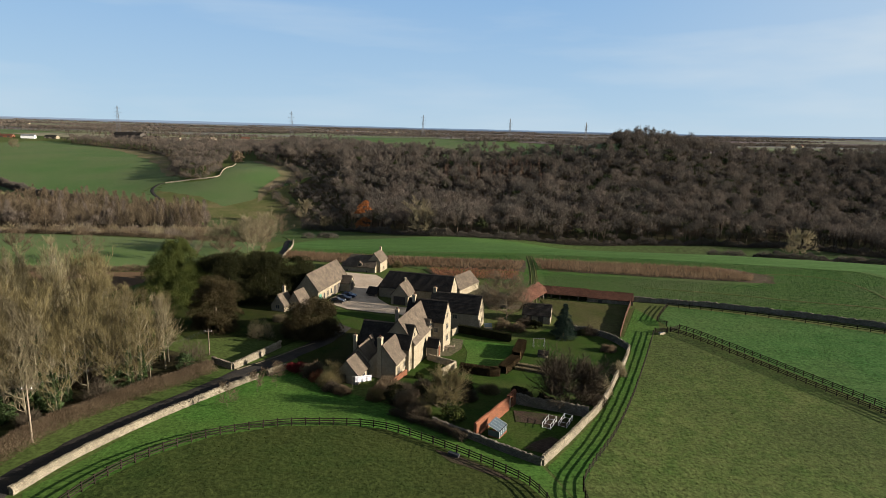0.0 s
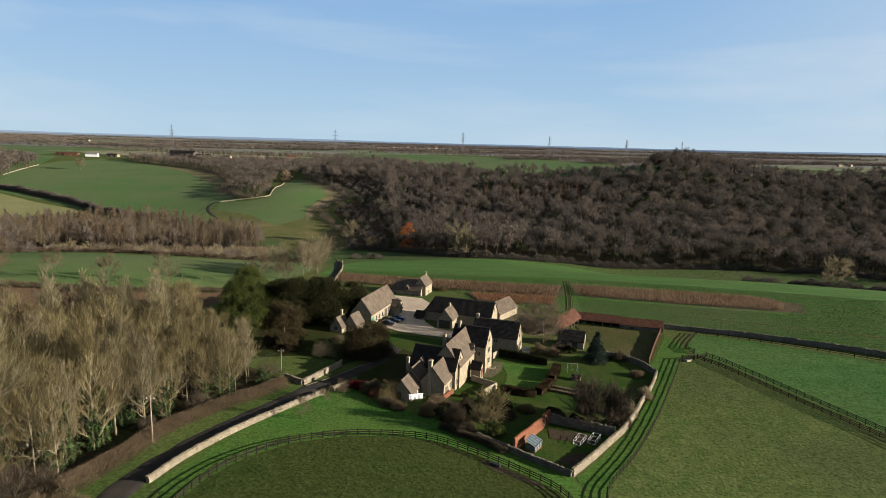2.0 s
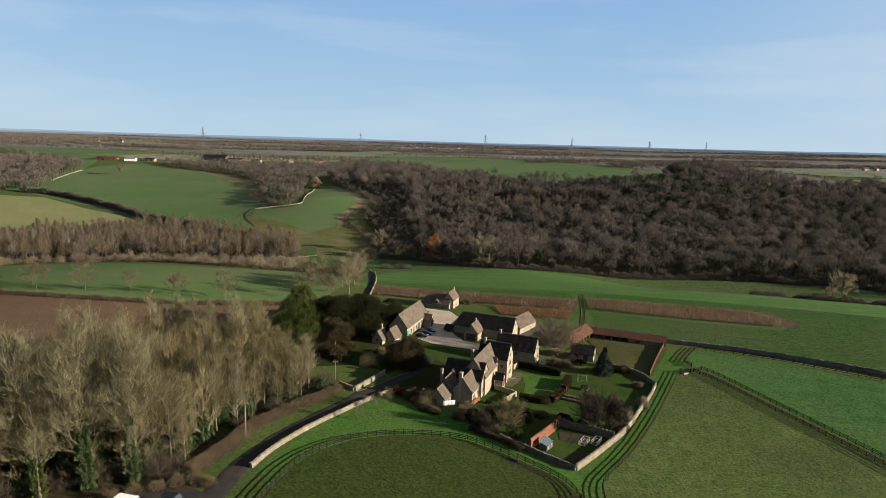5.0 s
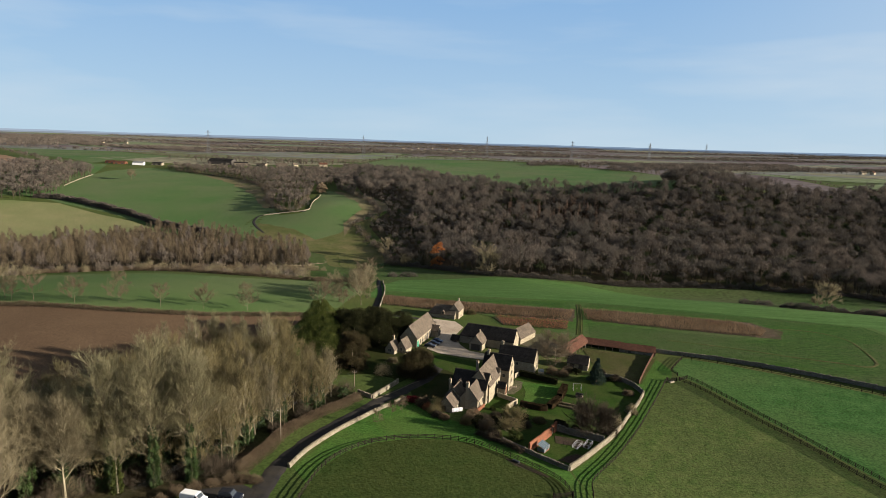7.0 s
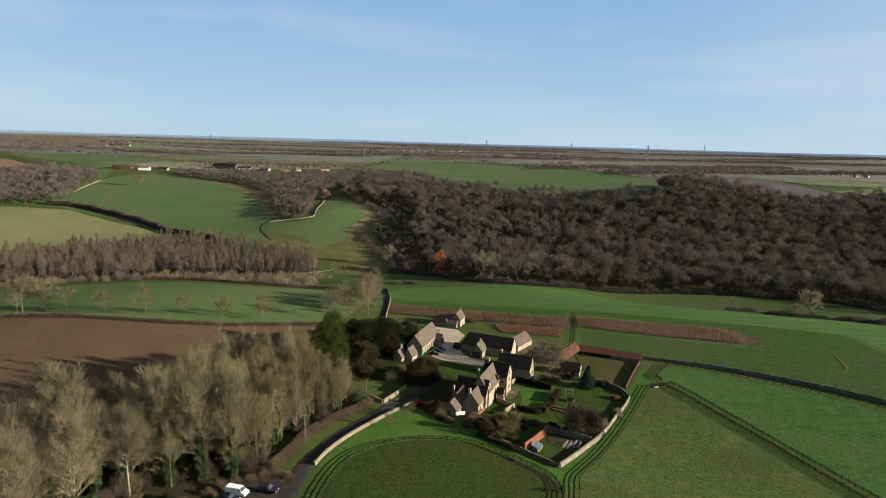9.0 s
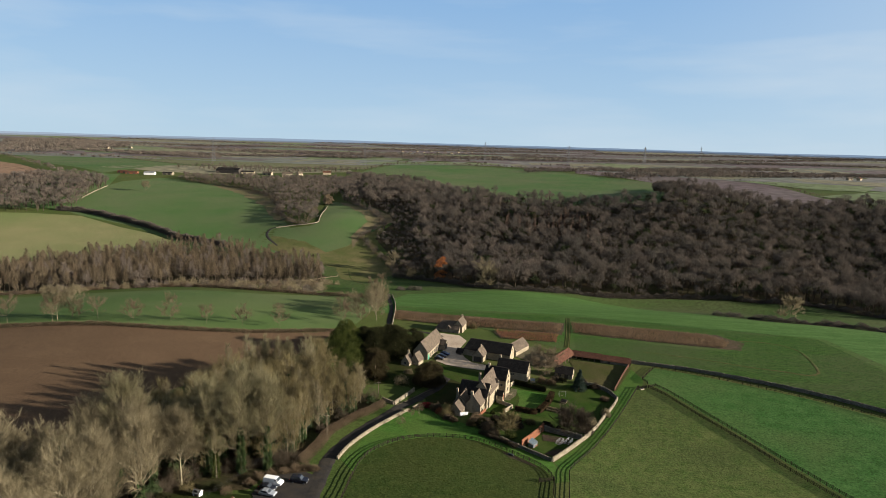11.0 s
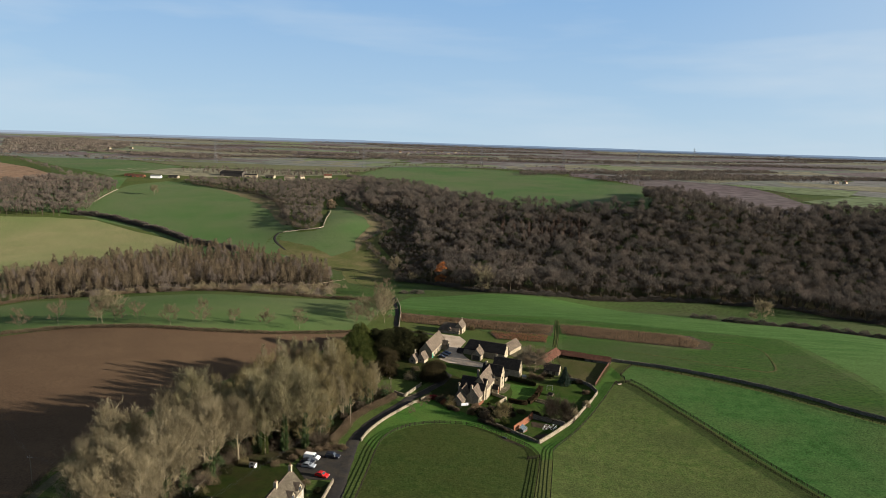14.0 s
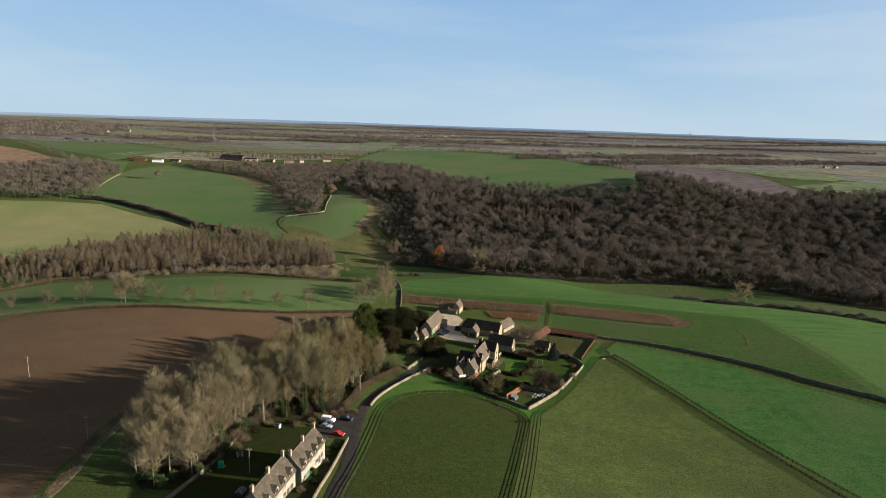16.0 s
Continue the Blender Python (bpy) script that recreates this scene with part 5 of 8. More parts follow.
wide_forms = [meshes_of("spreading_tree", bare_tree(40 + k, 18.5 + k, 4.4, limbs=38, subs=10, twigs=8, fine=3, clear=0.18, upright=0.9, twig_w=0.034, bole=0.16, sway=0.4, reach=1.2), WOODBARK, GREYTWIG) for k in range(4)]
tall_forms = [meshes_of("great_tree", bare_tree(45 + k, 25.5 + k, 6.2, limbs=34, subs=10, twigs=9, fine=3, clear=0.24, upright=0.9, twig_w=0.044, bole=0.10, sway=0.4, reach=1.25), BARK, LICHENTWIG) for k in range(2)]
great_ivy = [ivy_mesh(20 + k, 12.0 + k, 0.8, 7000) for k in range(2)]
poplar_forms = [meshes_of("poplar", bare_tree(50 + k, 19.0, 2.4, limbs=26, subs=6, twigs=5, fine=2, clear=0.3, upright=1.05, twig_w=0.04, bole=0.15, sway=0.6, reach=1.4), PALEBARK, LICHENTWIG) for k in range(3)]
ivies = [ivy_mesh(k, 7.0 + 2.0 * k, 0.7, 2200) for k in range(3)]
rng_wood = random.Random(11)
# slim and close to the north, big round crowns to the south
wood_spots = [(x, y, False) for x, y in scatter(WOOD_NEAR, 4.1, 3) if y > -150 + 4 * math.sin(x)] + [(x, y, True) for x, y in scatter(WOOD_NEAR, 6.2, 5, 0.36) if y < -152]
for x, y, south in wood_spots:
    form = rng_wood.choice(wide_forms) if south else rng_wood.choice(near_forms)
    ivy = rng_wood.choice(ivies) if rng_wood.random() < 0.6 else None
    words = "bare winter tree with ivy on its trunk in the roadside wood" if ivy else "tall bare winter tree in the roadside wood"
    edge = 0.8 if x > -58 and y > -120 else 1.0
    tree_thing("tree", x, y, *form, words, rng_wood.uniform(-0, 360), (rng_wood.uniform(0.82, 1.16) if south else rng_wood.uniform(0.78, 1.1)) * edge, "trees of the roadside wood", extra=ivy)
for x, y, s in ((-62.5, -148.5, 0.97), (-68.5, -151.5, 1.06), (-66.0, -143.0, 0.95), (-76.0, -153.5, 0.96), (-83.0, -154.0, 0.72), (-94.0, -160.0, 1.02), (-88.5, -151.0, 0.68)):
    tree_thing("great_tree", x, y, *rng_wood.choice(tall_forms), "tall spreading pale bare tree with ivy round its trunk", rng_wood.uniform(0, 360), s, "great trees of the roadside wood", extra=rng_wood.choice(great_ivy))
for x, y in ((-70, -96), (-76, -92), (-81, -90), (-64, -93), (-86, -95), (-91, -100), (-74, -86), (-67, -88), (-83, -98)):
    tree_thing("poplar", x, y, *rng_wood.choice(poplar_forms), "tall pale bare poplar at the edge of the wood", rng_wood.uniform(-0, 360), rng_wood.uniform(1.1, 1.32), "poplars behind the wood")
tree_thing("ivy_tree", -73.5, -155.5, *poplar_forms[1], "pale slender tree clad in bright green ivy", 40, 0.85, extra=ivy_mesh(9, 8.5, 1.0, 2200, CYPRESS))

for k, (x, y) in enumerate(scatter(WOOD_NEAR, 5.2, 13)):
    if y < -132 or x > -62 or rng_wood.random() < 0.45:
        kind = rng_wood.choice(("holly", "holly", "holly", "thicket", "thicket"))
        r = rng_wood.uniform(1.4, 2.6)
        under.append((kind, x, y, r, k))

# far woods
def far_form(seed, height, spread, n=130, w=0.24, mat=0, clear=0.3):
    """A round-headed tree for the far woods: pale stems and limbs into several domes of fine twigs."""
    rng = np.random.default_rng(seed)
    lumps = 9
    az = np.arange(lumps) * 2.4 + rng.normal(0, 0.3, lumps)
    rr = spread * np.sqrt(rng.uniform(0.0, 0.55, lumps))
    c = np.stack([np.cos(az) * rr, np.sin(az) * rr, height * (0.80 - 0.3 * (rr / spread) ** 1.2 + rng.normal(0, 0.05, lumps))], 1)
    lr = spread * rng.uniform(0.36, 0.54, lumps)
    j = rng.integers(0, lumps, n)
    d = unit(rng.normal(size=(n, 3)) + np.array([0, 0, 0.45]))
    P = c[j] + d * (rng.uniform(0.5, 1.0, n) * lr[j])[:, None]
    # some sprays lie along the dome, others stand out of it like brushes
    lie = unit(d + rng.normal(0, 0.25, d.shape))
    run = unit(np.cross(lie, rng.normal(size=d.shape)))
    brush = (rng.random(n) < 0.55)[:, None]
    run = np.where(brush, unit(d * 0.8 + np.array([0, 0, 0.7]) + rng.normal(0, 0.3, d.shape)), run)
    side = unit(np.cross(run, np.where(brush, d + rng.normal(0, 0.3, d.shape), lie)))
    L = rng.uniform(0.7, 1.5, n)[:, None] * w * np.where(brush, 4.2, 3.0)
    W = rng.uniform(0.7, 1.3, n)[:, None] * w * np.where(brush, 0.34, 0.6)
    sv = np.stack([P - side * W - run * L * 0.4, P + side * W - run * L * 0.4, P + run * L * 0.6], 1).reshape(-1, 3)
    head = unit((P - np.array([0, 0, height * 0.6])) / np.array([spread, spread, height * 0.4]))
    nm = unit(d * 0.7 + head * 0.6 + np.array([0, 0, 0.15]) + rng.normal(0, 0.05, d.shape))
    fuzz = (sv, np.arange(n * 3).reshape(-1, 3), mat, np.repeat(nm, 3, 0))
    stem = tapers(np.array([[0, 0, 0.0]]), np.array([[0, 0, height * 0.62]]), np.array([0.26]), np.array([0.12]), 4)
    foot = np.repeat(np.array([[0, 0, height * clear]]), lumps, 0)
    arms = tapers(foot, c + np.array([0, 0, height * 0.06]), np.full(lumps, 0.14), np.full(lumps, 0.04), 3)
    v, t = joined([stem, arms])
    return [(v, t, 3, face_normals(v, t)), fuzz]


def conifer_form(seed, height, spread, n, mat):
    rng = np.random.default_rng(seed)
    h = rng.random(n) ** 1.2
    a = rng.uniform(0, 6.283, n)
    d = unit(np.stack([np.cos(a), np.sin(a), rng.normal(-0.15, 0.3, n)], 1))
    P = np.stack([np.zeros(n), np.zeros(n), height * (0.12 + 0.86 * h)], 1) + d * (0.1 * spread)
    fuzz = slivers(P, d, spread * (1.03 - h) * rng.uniform(0.7, 1.1, n), np.full(n, 0.5), rng)
    stem = tapers(np.array([[0, 0, 0.0]]), np.array([[0, 0, height]]), np.array([0.22]), np.array([0.03]), 4)
    return [(*stem, 3, face_normals(*stem)), (*fuzz, mat, outward(*fuzz, 0.2))]


far_mats = [FARTWIG, FARGREY, LARCH, FARBARK, YEW, DARKLEAF]
far_forms = [far_form(70 + k, 15 + 1.5 * (k % 4), 4.8 + 0.8 * (k % 3), 420, 0.3, 0, 0.22) for k in range(9)] + [far_form(90 + k, 15 + k, 5.8, 420, 0.3, 1, 0.22) for k in range(4)] + [far_form(99, 15, 4.5, 200, 0.4, 5)]
thin_forms = [far_form(270 + k, 15 + k % 3, 4.8 + 0.5 * (k % 2), 170, 0.42, k % 2, 0.22) for k in range(6)]
spots = scatter(WOOD_MAIN, 7.8, 21)
spots = spots[spots[:, 0] < 0.82 * (spots[:, 1] + 330) + 25]
larch_zone = [(33, 340), (73, 318), (130, 311), (147, 366), (104, 400), (47, 392)]
is_larch = inside(spots[:, 0], spots[:, 1], larch_zone) & (np.random.default_rng(3).random(len(spots)) < 0.5)
is_dark = ~is_larch & (np.random.default_rng(4).random(len(spots)) < 0.07)
west_edge = inside(spots[:, 0], spots[:, 1], [(-135, 490), (-84, 394), (-99, 344), (-79, 294), (-62, 205), (-32, 205), (-48, 290), (-62, 345), (-50, 394), (-88, 500)])
crowd("wood_edge_trees", spots[west_edge], far_forms, far_mats, "smaller bare trees along the wood's western edge", "wood", (0.35, 0.65), 9)
is_dark &= ~west_edge
crowd("hillside_wood", spots[~is_larch & ~is_dark & ~west_edge], far_forms, far_mats, "dense bare deciduous wood covering the hillside", "wood", (0.6, 1.3), 5)
crowd("larches", spots[is_larch], [conifer_form(k, 18, 3.2, 240, 2) for k in range(4)], far_mats, "russet bare larches within the hillside wood", "wood", (0.8, 1.15), 6)
crowd("wood_evergreens", spots[is_dark], [far_form(120 + k, 13, 5, 220, 0.6, 5) for k in range(2)] + [conifer_form(k, 15, 2.6, 110, 4) for k in range(2)], far_mats, "dark evergreens and ivied trees scattered in the wood", "wood", (0.7, 1.1), 7)
belt_mats = [BELTTWIG, FARGREY, HEDGETWIG, FARBARK, YEW, IVY]
def belt_form(seed, height, spread, n, mat):
    """A slim close-grown tree: a straight stem, short steep limbs and a brush of upright twigs."""
    rng = np.random.default_rng(seed)
    h = rng.uniform(0.3, 1.0, n) ** 0.8
    a = rng.uniform(0, 6.283, n)
    r = spread * np.sqrt(rng.random(n)) * np.clip(1.7 * (1.08 - h), 0.12, 1)
    Q = np.stack([np.cos(a) * r, np.sin(a) * r, h * height], 1)
    D = unit(np.stack([np.cos(a) * 0.5, np.sin(a) * 0.5, np.full(n, 1.1)], 1) + rng.normal(0, 0.25, (n, 3)))
    v, t = slivers(Q, D, rng.uniform(0.9, 2.0, n), rng.uniform(0.1, 0.2, n), rng)
    k = 7
    b = rng.uniform(0.25, 0.75, k)
    foot = np.stack([np.zeros(k), np.zeros(k), b * height], 1)
    e = rng.uniform(0, 6.283, k)
    tip = foot + np.stack([np.cos(e) * spread * 0.8, np.sin(e) * spread * 0.8, np.full(k, spread * 1.3)], 1)
    wv, wt = joined([tapers(np.zeros((1, 3)), np.array([[0, 0, height * 0.95]]), np.array([0.2]), np.array([0.04]), 4), tapers(foot, tip, np.full(k, 0.08), np.full(k, 0.03), 3)])
    return [(wv, wt, 3, face_normals(wv, wt)), (v, t, mat, outward(v, t, 0.2))]


belt_forms = [belt_form(140 + k, 14 + k % 3, 2.3 + 0.3 * (k % 3), 330, (0, 0, 2, 0, 1, 0)[k % 6]) for k in range(8)]
round_forms = [[(v_, t_, 3 if k_ == 3 else 1, n_) for v_, t_, k_, n_ in far_form(140 + k, 12.5 + k % 3, 4.2, 420, 0.26, 1, 0.2)] for k in range(3)]
crowd("tree_belt", scatter(WOOD_BELT, 5.2, 31), belt_forms + round_forms[:1], belt_mats, "belt of close-grown bare trees along the field", "wood", (0.62, 1.12), 8)


def hedge(name, line, width, height, mat, label, per_m=90, length=0.7, thin=0.05, leafy_hedge=False, seed=0, wave=0.2, category="hedge"):
    """A hedge along a line: close twigs or leaves that fill its body, denser towards the outside."""
    P = curve_points(line, 1.0)
    N = normals_of(P)
    rng = np.random.default_rng(seed + len(P))
    n = int(len(P) * per_m)
    k = rng.uniform(0, len(P) - 1.001, n)
    i = k.astype(int)
    f = (k - i)[:, None]
    C = P[i] * (1 - f) + P[i + 1] * f
    M = N[i]
    top = height * (1 + wave * np.sin(k * 0.23 + seed) * np.cos(k * 0.091) + (wave * 0.5) * np.sin(k * 0.77))
    a = rng.uniform(-1, 1, n)
    h = rng.random(n)
    if leafy_hedge:
        side = rng.random(n)
        h = np.where(side < 0.45, 1.0 - 0.03 * rng.random(n), h)
        a = np.where(side < 0.45, a, np.sign(a) * (1 - 0.06 * rng.random(n)))
    else:
        a *= np.sqrt(np.clip(1.15 - h, 0.15, 1))
    xy = C + M * (a * width / 2)[:, None]
    z = gnd(xy[:, 0], xy[:, 1]) + h * top * (1.0 if leafy_hedge else 0.85)
    Q = np.column_stack([xy, z])
    D = unit(np.column_stack([M * a[:, None] * 0.7, 0.5 + 0.5 * h]) + rng.normal(0, 0.5, (n, 3)))
    v, t = slivers(Q, D, rng.uniform(0.5, 1.2, n) * length, np.full(n, thin), rng)
    made = [(v, t)]
    # a close inner mass of stems
    if not leafy_hedge:
        if len(line) < 6:
            return tagged(new(name, fast_mesh(name, v, t, mat)), label, category)
        whole = empty(name, pose(*P[0], gnd(*P[0])), label, category)
        order = np.argsort(k)
        for lot in np.array_split(order, max(2, len(P) // 12)):
            vv = v.reshape(-1, 3, 3)[lot].reshape(-1, 3) - np.array([*P[0], gnd(*P[0])])
            part("hedge_section", fast_mesh("hedge_section", vv, np.arange(len(vv)).reshape(-1, 3), mat), None, whole)
        return whole
    core = 0.82 if leafy_hedge else 0.42
    w, e = width / 2 * core, (0.95 if leafy_hedge else 0.5)
    V = np.concatenate([np.column_stack([P + N * (s * w), gnd(*(P + N * (s * w)).T) + q * height * e]) for s, q in ((-1, -0.1), (-1, 1), (1, 1), (1, -0.1))])
    m = len(P)
    q = np.arange(m - 1)
    T = []
    for b in range(3):
        o, p = b * m, (b + 1) * m
        T += [np.stack([q + o, q + 1 + o, q + p], 1), np.stack([q + 1 + o, q + 1 + p, q + p], 1)]
    made.append((V, np.concatenate(T)))
    return tagged(new(name, fast_mesh(name, *joined(made), mat)), label, category)


def bush(name, x, y, size, mat, label, count=1400, length=0.9, thin=0.05, seed=0, leaf=0.0, category="shrub", up=0.5):
    """One shrub, leafless or in leaf, with a few stems at its foot."""
    t = empty(name, pose(x, y, gnd(x, y) - 0.05), label, category)
    rng = np.random.default_rng(seed + 7)
    k = 3
    tip = unit(rng.normal(size=(k, 3)) + np.array([0, 0, 1.6])) * np.array(size) * 0.8
    tip[:, 2] = np.abs(tip[:, 2])
    foot = rng.normal(0, 0.12, (k, 3)) * np.array([1, 1, 0])
    for i in range(k):
        part("stem", fast_mesh("stem", *tapers(foot[i:i + 1], tip[i:i + 1], np.array([0.07]), np.array([0.02]), 4), BARK), None, t)
    if leaf:
        v, f = leafy(seed, (size[0], size[1], size[2] * 0.5), count, leaf, 0.4, 22)
        v[:, 2] += size[2] * 0.5
        v[:, 2] = np.maximum(v[:, 2], 0.0)
    else:
        v, f = twiggy(seed, size, count, length, thin, up)
    part("crown", fast_mesh("crown", v, f, mat, normals=outward(v, f, rough=0.4)), None, t)
    return t


def evergreen(name, x, y, r, h, mat, label, seed, count=9000, leaf=0.55, cone=False, lumps=26, taper=0.0):
    """An evergreen tree: a stout stem and a heavy lumpy crown down to the ground."""
    t = empty(name, pose(x, y, gnd(x, y) - 0.2), label, "tree")
    part("trunk", fast_mesh("trunk", *tapers(np.array([[0, 0, 0.0]]), np.array([[0, 0, h * 0.5]]), np.array([r * 0.08]), np.array([0.05]), 7), BARK), None, t)
    v, f = leafy(seed, (r, r, h / 2), count, leaf, 0.55, lumps, cone=cone)
    v[:, 2] = np.maximum(v[:, 2] * 1.14 + h * 0.43, 0.05)
    # skirts of foliage down to the ground
    sv_, sf_ = leafy(seed + 3, (r * 0.9, r * 0.9, h * 0.22), count // 4, leaf, 0.25, lumps // 3)
    sv_[:, 2] = np.maximum(sv_[:, 2] + h * 0.16, 0.05)
    v, f = joined([(v, f), (sv_, sf_)])
    v[:, :2] *= (1 + taper * (0.35 - v[:, 2:] / h))
    part("crown", fast_mesh("crown", v, f, mat, normals=outward(v, f, rough=0.14)), None, t)
    return t


# hedges
hedge("roadside_hedge", [(-55.2, -143.5), (-54.4, -138), (-53.2, -130), (-52.0, -119), (-47.2, -107.5), (-42.1, -99), (-38.2, -91)], 3.8, 2.1, HEDGETWIG, "unclipped brown leafless hedge beside the lane", 900, 0.5, 0.05, seed=1, wave=0.12)
hedge("plough_hedge", [(-300, -84), (-249.7, -55.5), (-221.4, -43.8), (-202.7, -38.8), (-173.4, -35.1), (-139.4, -33.5), (-109.8, -26.9), (-80, -13.7), (-62, -4)], 2.4, 1.7, HEDGETWIG, "long dark bare hedge along the ploughed field", 130, 0.9, 0.13, seed=2)
hedge("valley_hedge", [(-300, 10), (-295, 33), (-286, 52), (-255, 63), (-226, 85), (-190, 97), (-141, 90), (-98, 89), (-73, 92)], 3.5, 2.0, HEDGETWIG, "scrubby hedge along the foot of the tree belt", 120, 1.0, 0.16, seed=3, wave=0.35)
hedge("stubble_hedge", [(-508, 440), (-466, 434), (-416, 409), (-356, 372), (-304, 329), (-268, 311), (-240, 293)], 9, 5.0, FARTWIG, "thick dark hedge winding over the hill", 200, 1.6, 0.3, seed=4, wave=0.35)
hedge("meadow_hedge", [(176, 78), (190, 73), (220, 73), (240, 69), (256, 65), (285, 53), (330, -10)], 3.2, 2.2, FARTWIG, "dark scrub line along the valley stream", 110, 1.2, 0.2, seed=5, wave=0.9)
hedge("wood_edge_scrub", [(-64, 202), (-29, 188), (12, 155), (57, 154), (81, 161), (105, 161), (155, 170), (202, 169), (224, 164), (264, 159), (284, 144), (298, 131), (322, 121)], 5.5, 3.4, FARTWIG, "brown scrub along the foot of the hillside wood", 80, 1.4, 0.25, seed=6, wave=0.6)
hedge("plough_edge_scrub", [(-119, -216), (-123, -200), (-127.5, -186), (-130, -167), (-129, -143)], 3.0, 1.6, HEDGETWIG, "scrubby bare hedge at the edge of the ploughed field", 80, 0.8, 0.07, seed=7, wave=0.5)

# evergreens round the farm
evergreen("cypress", -60.5, -43.5, 9.4, 17.5, CYPRESS, "broad yellow-green cypress with drooping sprays", 201, 80000, 0.26, False, 90, 0.75)
for k, (x, y, r, h) in enumerate(((-48, -40, 9.0, 13.5), (-39.0, -37.0, 8.5, 13.0), (-31.5, -31.5, 7.0, 11.5), (-55, -33, 6.5, 11.0), (-42, -30, 8.0, 12.5))):
    evergreen("yew", x, y, r, h, YEW, "massive dark old yew beside the farm lodge", 210 + k, 46000, 0.24, False, 70)
evergreen("holm_oak", -44.5, -65, 6.4, 13.0, HOLM, "bronze-dark rounded evergreen oak beyond the lane", 220, 44000, 0.23, False, 60)
evergreen("laurel", -22.5, -66.5, 7.4, 8.6, HOLM, "large bronze-green spreading evergreen by the drive", 221, 48000, 0.22, False, 64)
evergreen("blue_spruce", 38.8, -62.5, 3.6, 8.5, SPRUCE, "grey-blue spruce on the garden lawn", 222, 15000, 0.22, True, 30)
bush("lawn_shrub", -33.5, -69.5, (3.2, 3.2, 4.2), GREYTWIG, "domed bare shrub on the rough lawn", 2600, 0.7, 0.04, 230)

# garden and farm trees without leaves
oak = meshes_of("garden_tree", bare_tree(60, 7.6, 5.0, limbs=24, subs=9, twigs=9, fine=3, clear=0.18, upright=0.2, twig_w=0.04, bole=0.26, reach=1.25), BARK, PALETWIG)
tree_thing("walnut_tree", 27.0, -48.6, *oak, "spreading golden-brown bare tree between the barns", 30, 1.3)
pear = meshes_of("pear_tree", bare_tree(62, 6.4, 4.8, limbs=48, subs=11, twigs=10, fine=3, clear=0.08, upright=0.22, twig_w=0.055, bole=0.2, reach=1.15), DARKTWIG, DARKTWIG)
tree_thing("pear_tree", 28.6, -102.0, *pear, "dense dark round-headed bare tree in the kitchen garden", 20, 1.0)
apple = meshes_of("apple_tree", bare_tree(63, 6.2, 3.0, limbs=28, subs=9, twigs=9, fine=3, clear=0.1, upright=0.6, twig_w=0.036, bole=0.2, reach=1.25), BARK, TWIG)
tree_thing("apple_tree", 5.5, -108.5, *apple, "bushy brownish bare tree at the garden's edge", 75, 1.0)
bush("elder_bush", 6.4, -110.8, (2.8, 2.2, 3.2), CYPRESS, "yellow-green leafy bush below the bare tree", 1500, 0.7, 0.05, 233, leaf=0.28)
rng_s = random.Random(8)
shrub_row = [(-22.5, -90.0, 2.8, 1.7, CRIMSON), (-19.0, -92.5, 2.4, 2.8, HEDGETWIG), (-15.6, -97.0, 2.0, 2.6, TWIG), (-14.4, -95.2, 2.4, 4.4, TWIG), (-5.6, -100.4, 2.2, 2.2, HEDGETWIG), (-4.4, -97.6, 2.4, 2.6, HEDGETWIG), (-3.0, -103.6, 2.6, 3.0, YEW), (-0.6, -106.2, 2.4, 3.2, HEDGETWIG), (1.2, -108.8, 2.0, 2.6, TWIG), (-6.6, -103.0, 1.8, 2.0, TWIG), (-12.6, -100.6, 1.6, 1.3, HEDGETWIG), (1.6, -100.2, 1.8, 1.6, YEW), (-17.5, -94.8, 1.8, 2.0, REDSTRAW), (44.0, -86.0, 1.8, 3.0, GREYTWIG), (36.6, -96.5, 2.2, 3.6, GREYTWIG), (47.0, -72.0, 2.0, 1.6, HEDGETWIG), (43.5, -61.5, 1.4, 1.6, YEW), (24.5, -57.5, 2.4, 2.8, HEDGETWIG), (28.0, -58.5, 2.2, 2.2, HEDGETWIG), (10.0, -96.0, 2.0, 1.6, YEW), (14.5, -97.5, 2.2, 1.6, TWIG), (20.0, -98.8, 2.2, 1.8, YEW), (5.0, -94.5, 1.2, 1.2, CYPRESS), (1.6, -91.5, 1.0, 1.0, CYPRESS), (-12.0, 20.0, 3.0, 3.5, HEDGETWIG), (-2.0, 16.0, 2.2, 2.6, TWIG), (-31.5, -57.0, 2.0, 1.8, GREYTWIG), (2.0, -97.5, 2.0, 2.2, DARKTWIG), (6.0, -100.0, 2.2, 2.0, YEW), (10.0, -101.5, 2.0, 2.2, DARKTWIG), (-1.3, -101.5, 2.2, 2.8, DARKTWIG), (3.2, -104.2, 2.4, 3.0, YEW), (-1.6, -106.2, 2.2, 3.4, HEDGETWIG), (0.4, -110.6, 2.2, 2.8, DARKTWIG), (20.5, -100.4, 1.8, 1.8, DARKTWIG), (24.4, -101.6, 2.0, 2.0, YEW), (34.0, -101.5, 1.8, 2.4, DARKTWIG), (46.0, -60.6, 2.0, 2.4, DARKTWIG), (42.0, -56.0, 1.8, 2.2, DARKTWIG), (30.5, -54.6, 2.2, 2.4, DARKTWIG), (33.5, -55.8, 2.0, 2.0, YEW), (-18.4, -93.3, 2.2, 2.8, DARKTWIG), (-14.6, -99.3, 1.8, 1.5, DARKTWIG)]
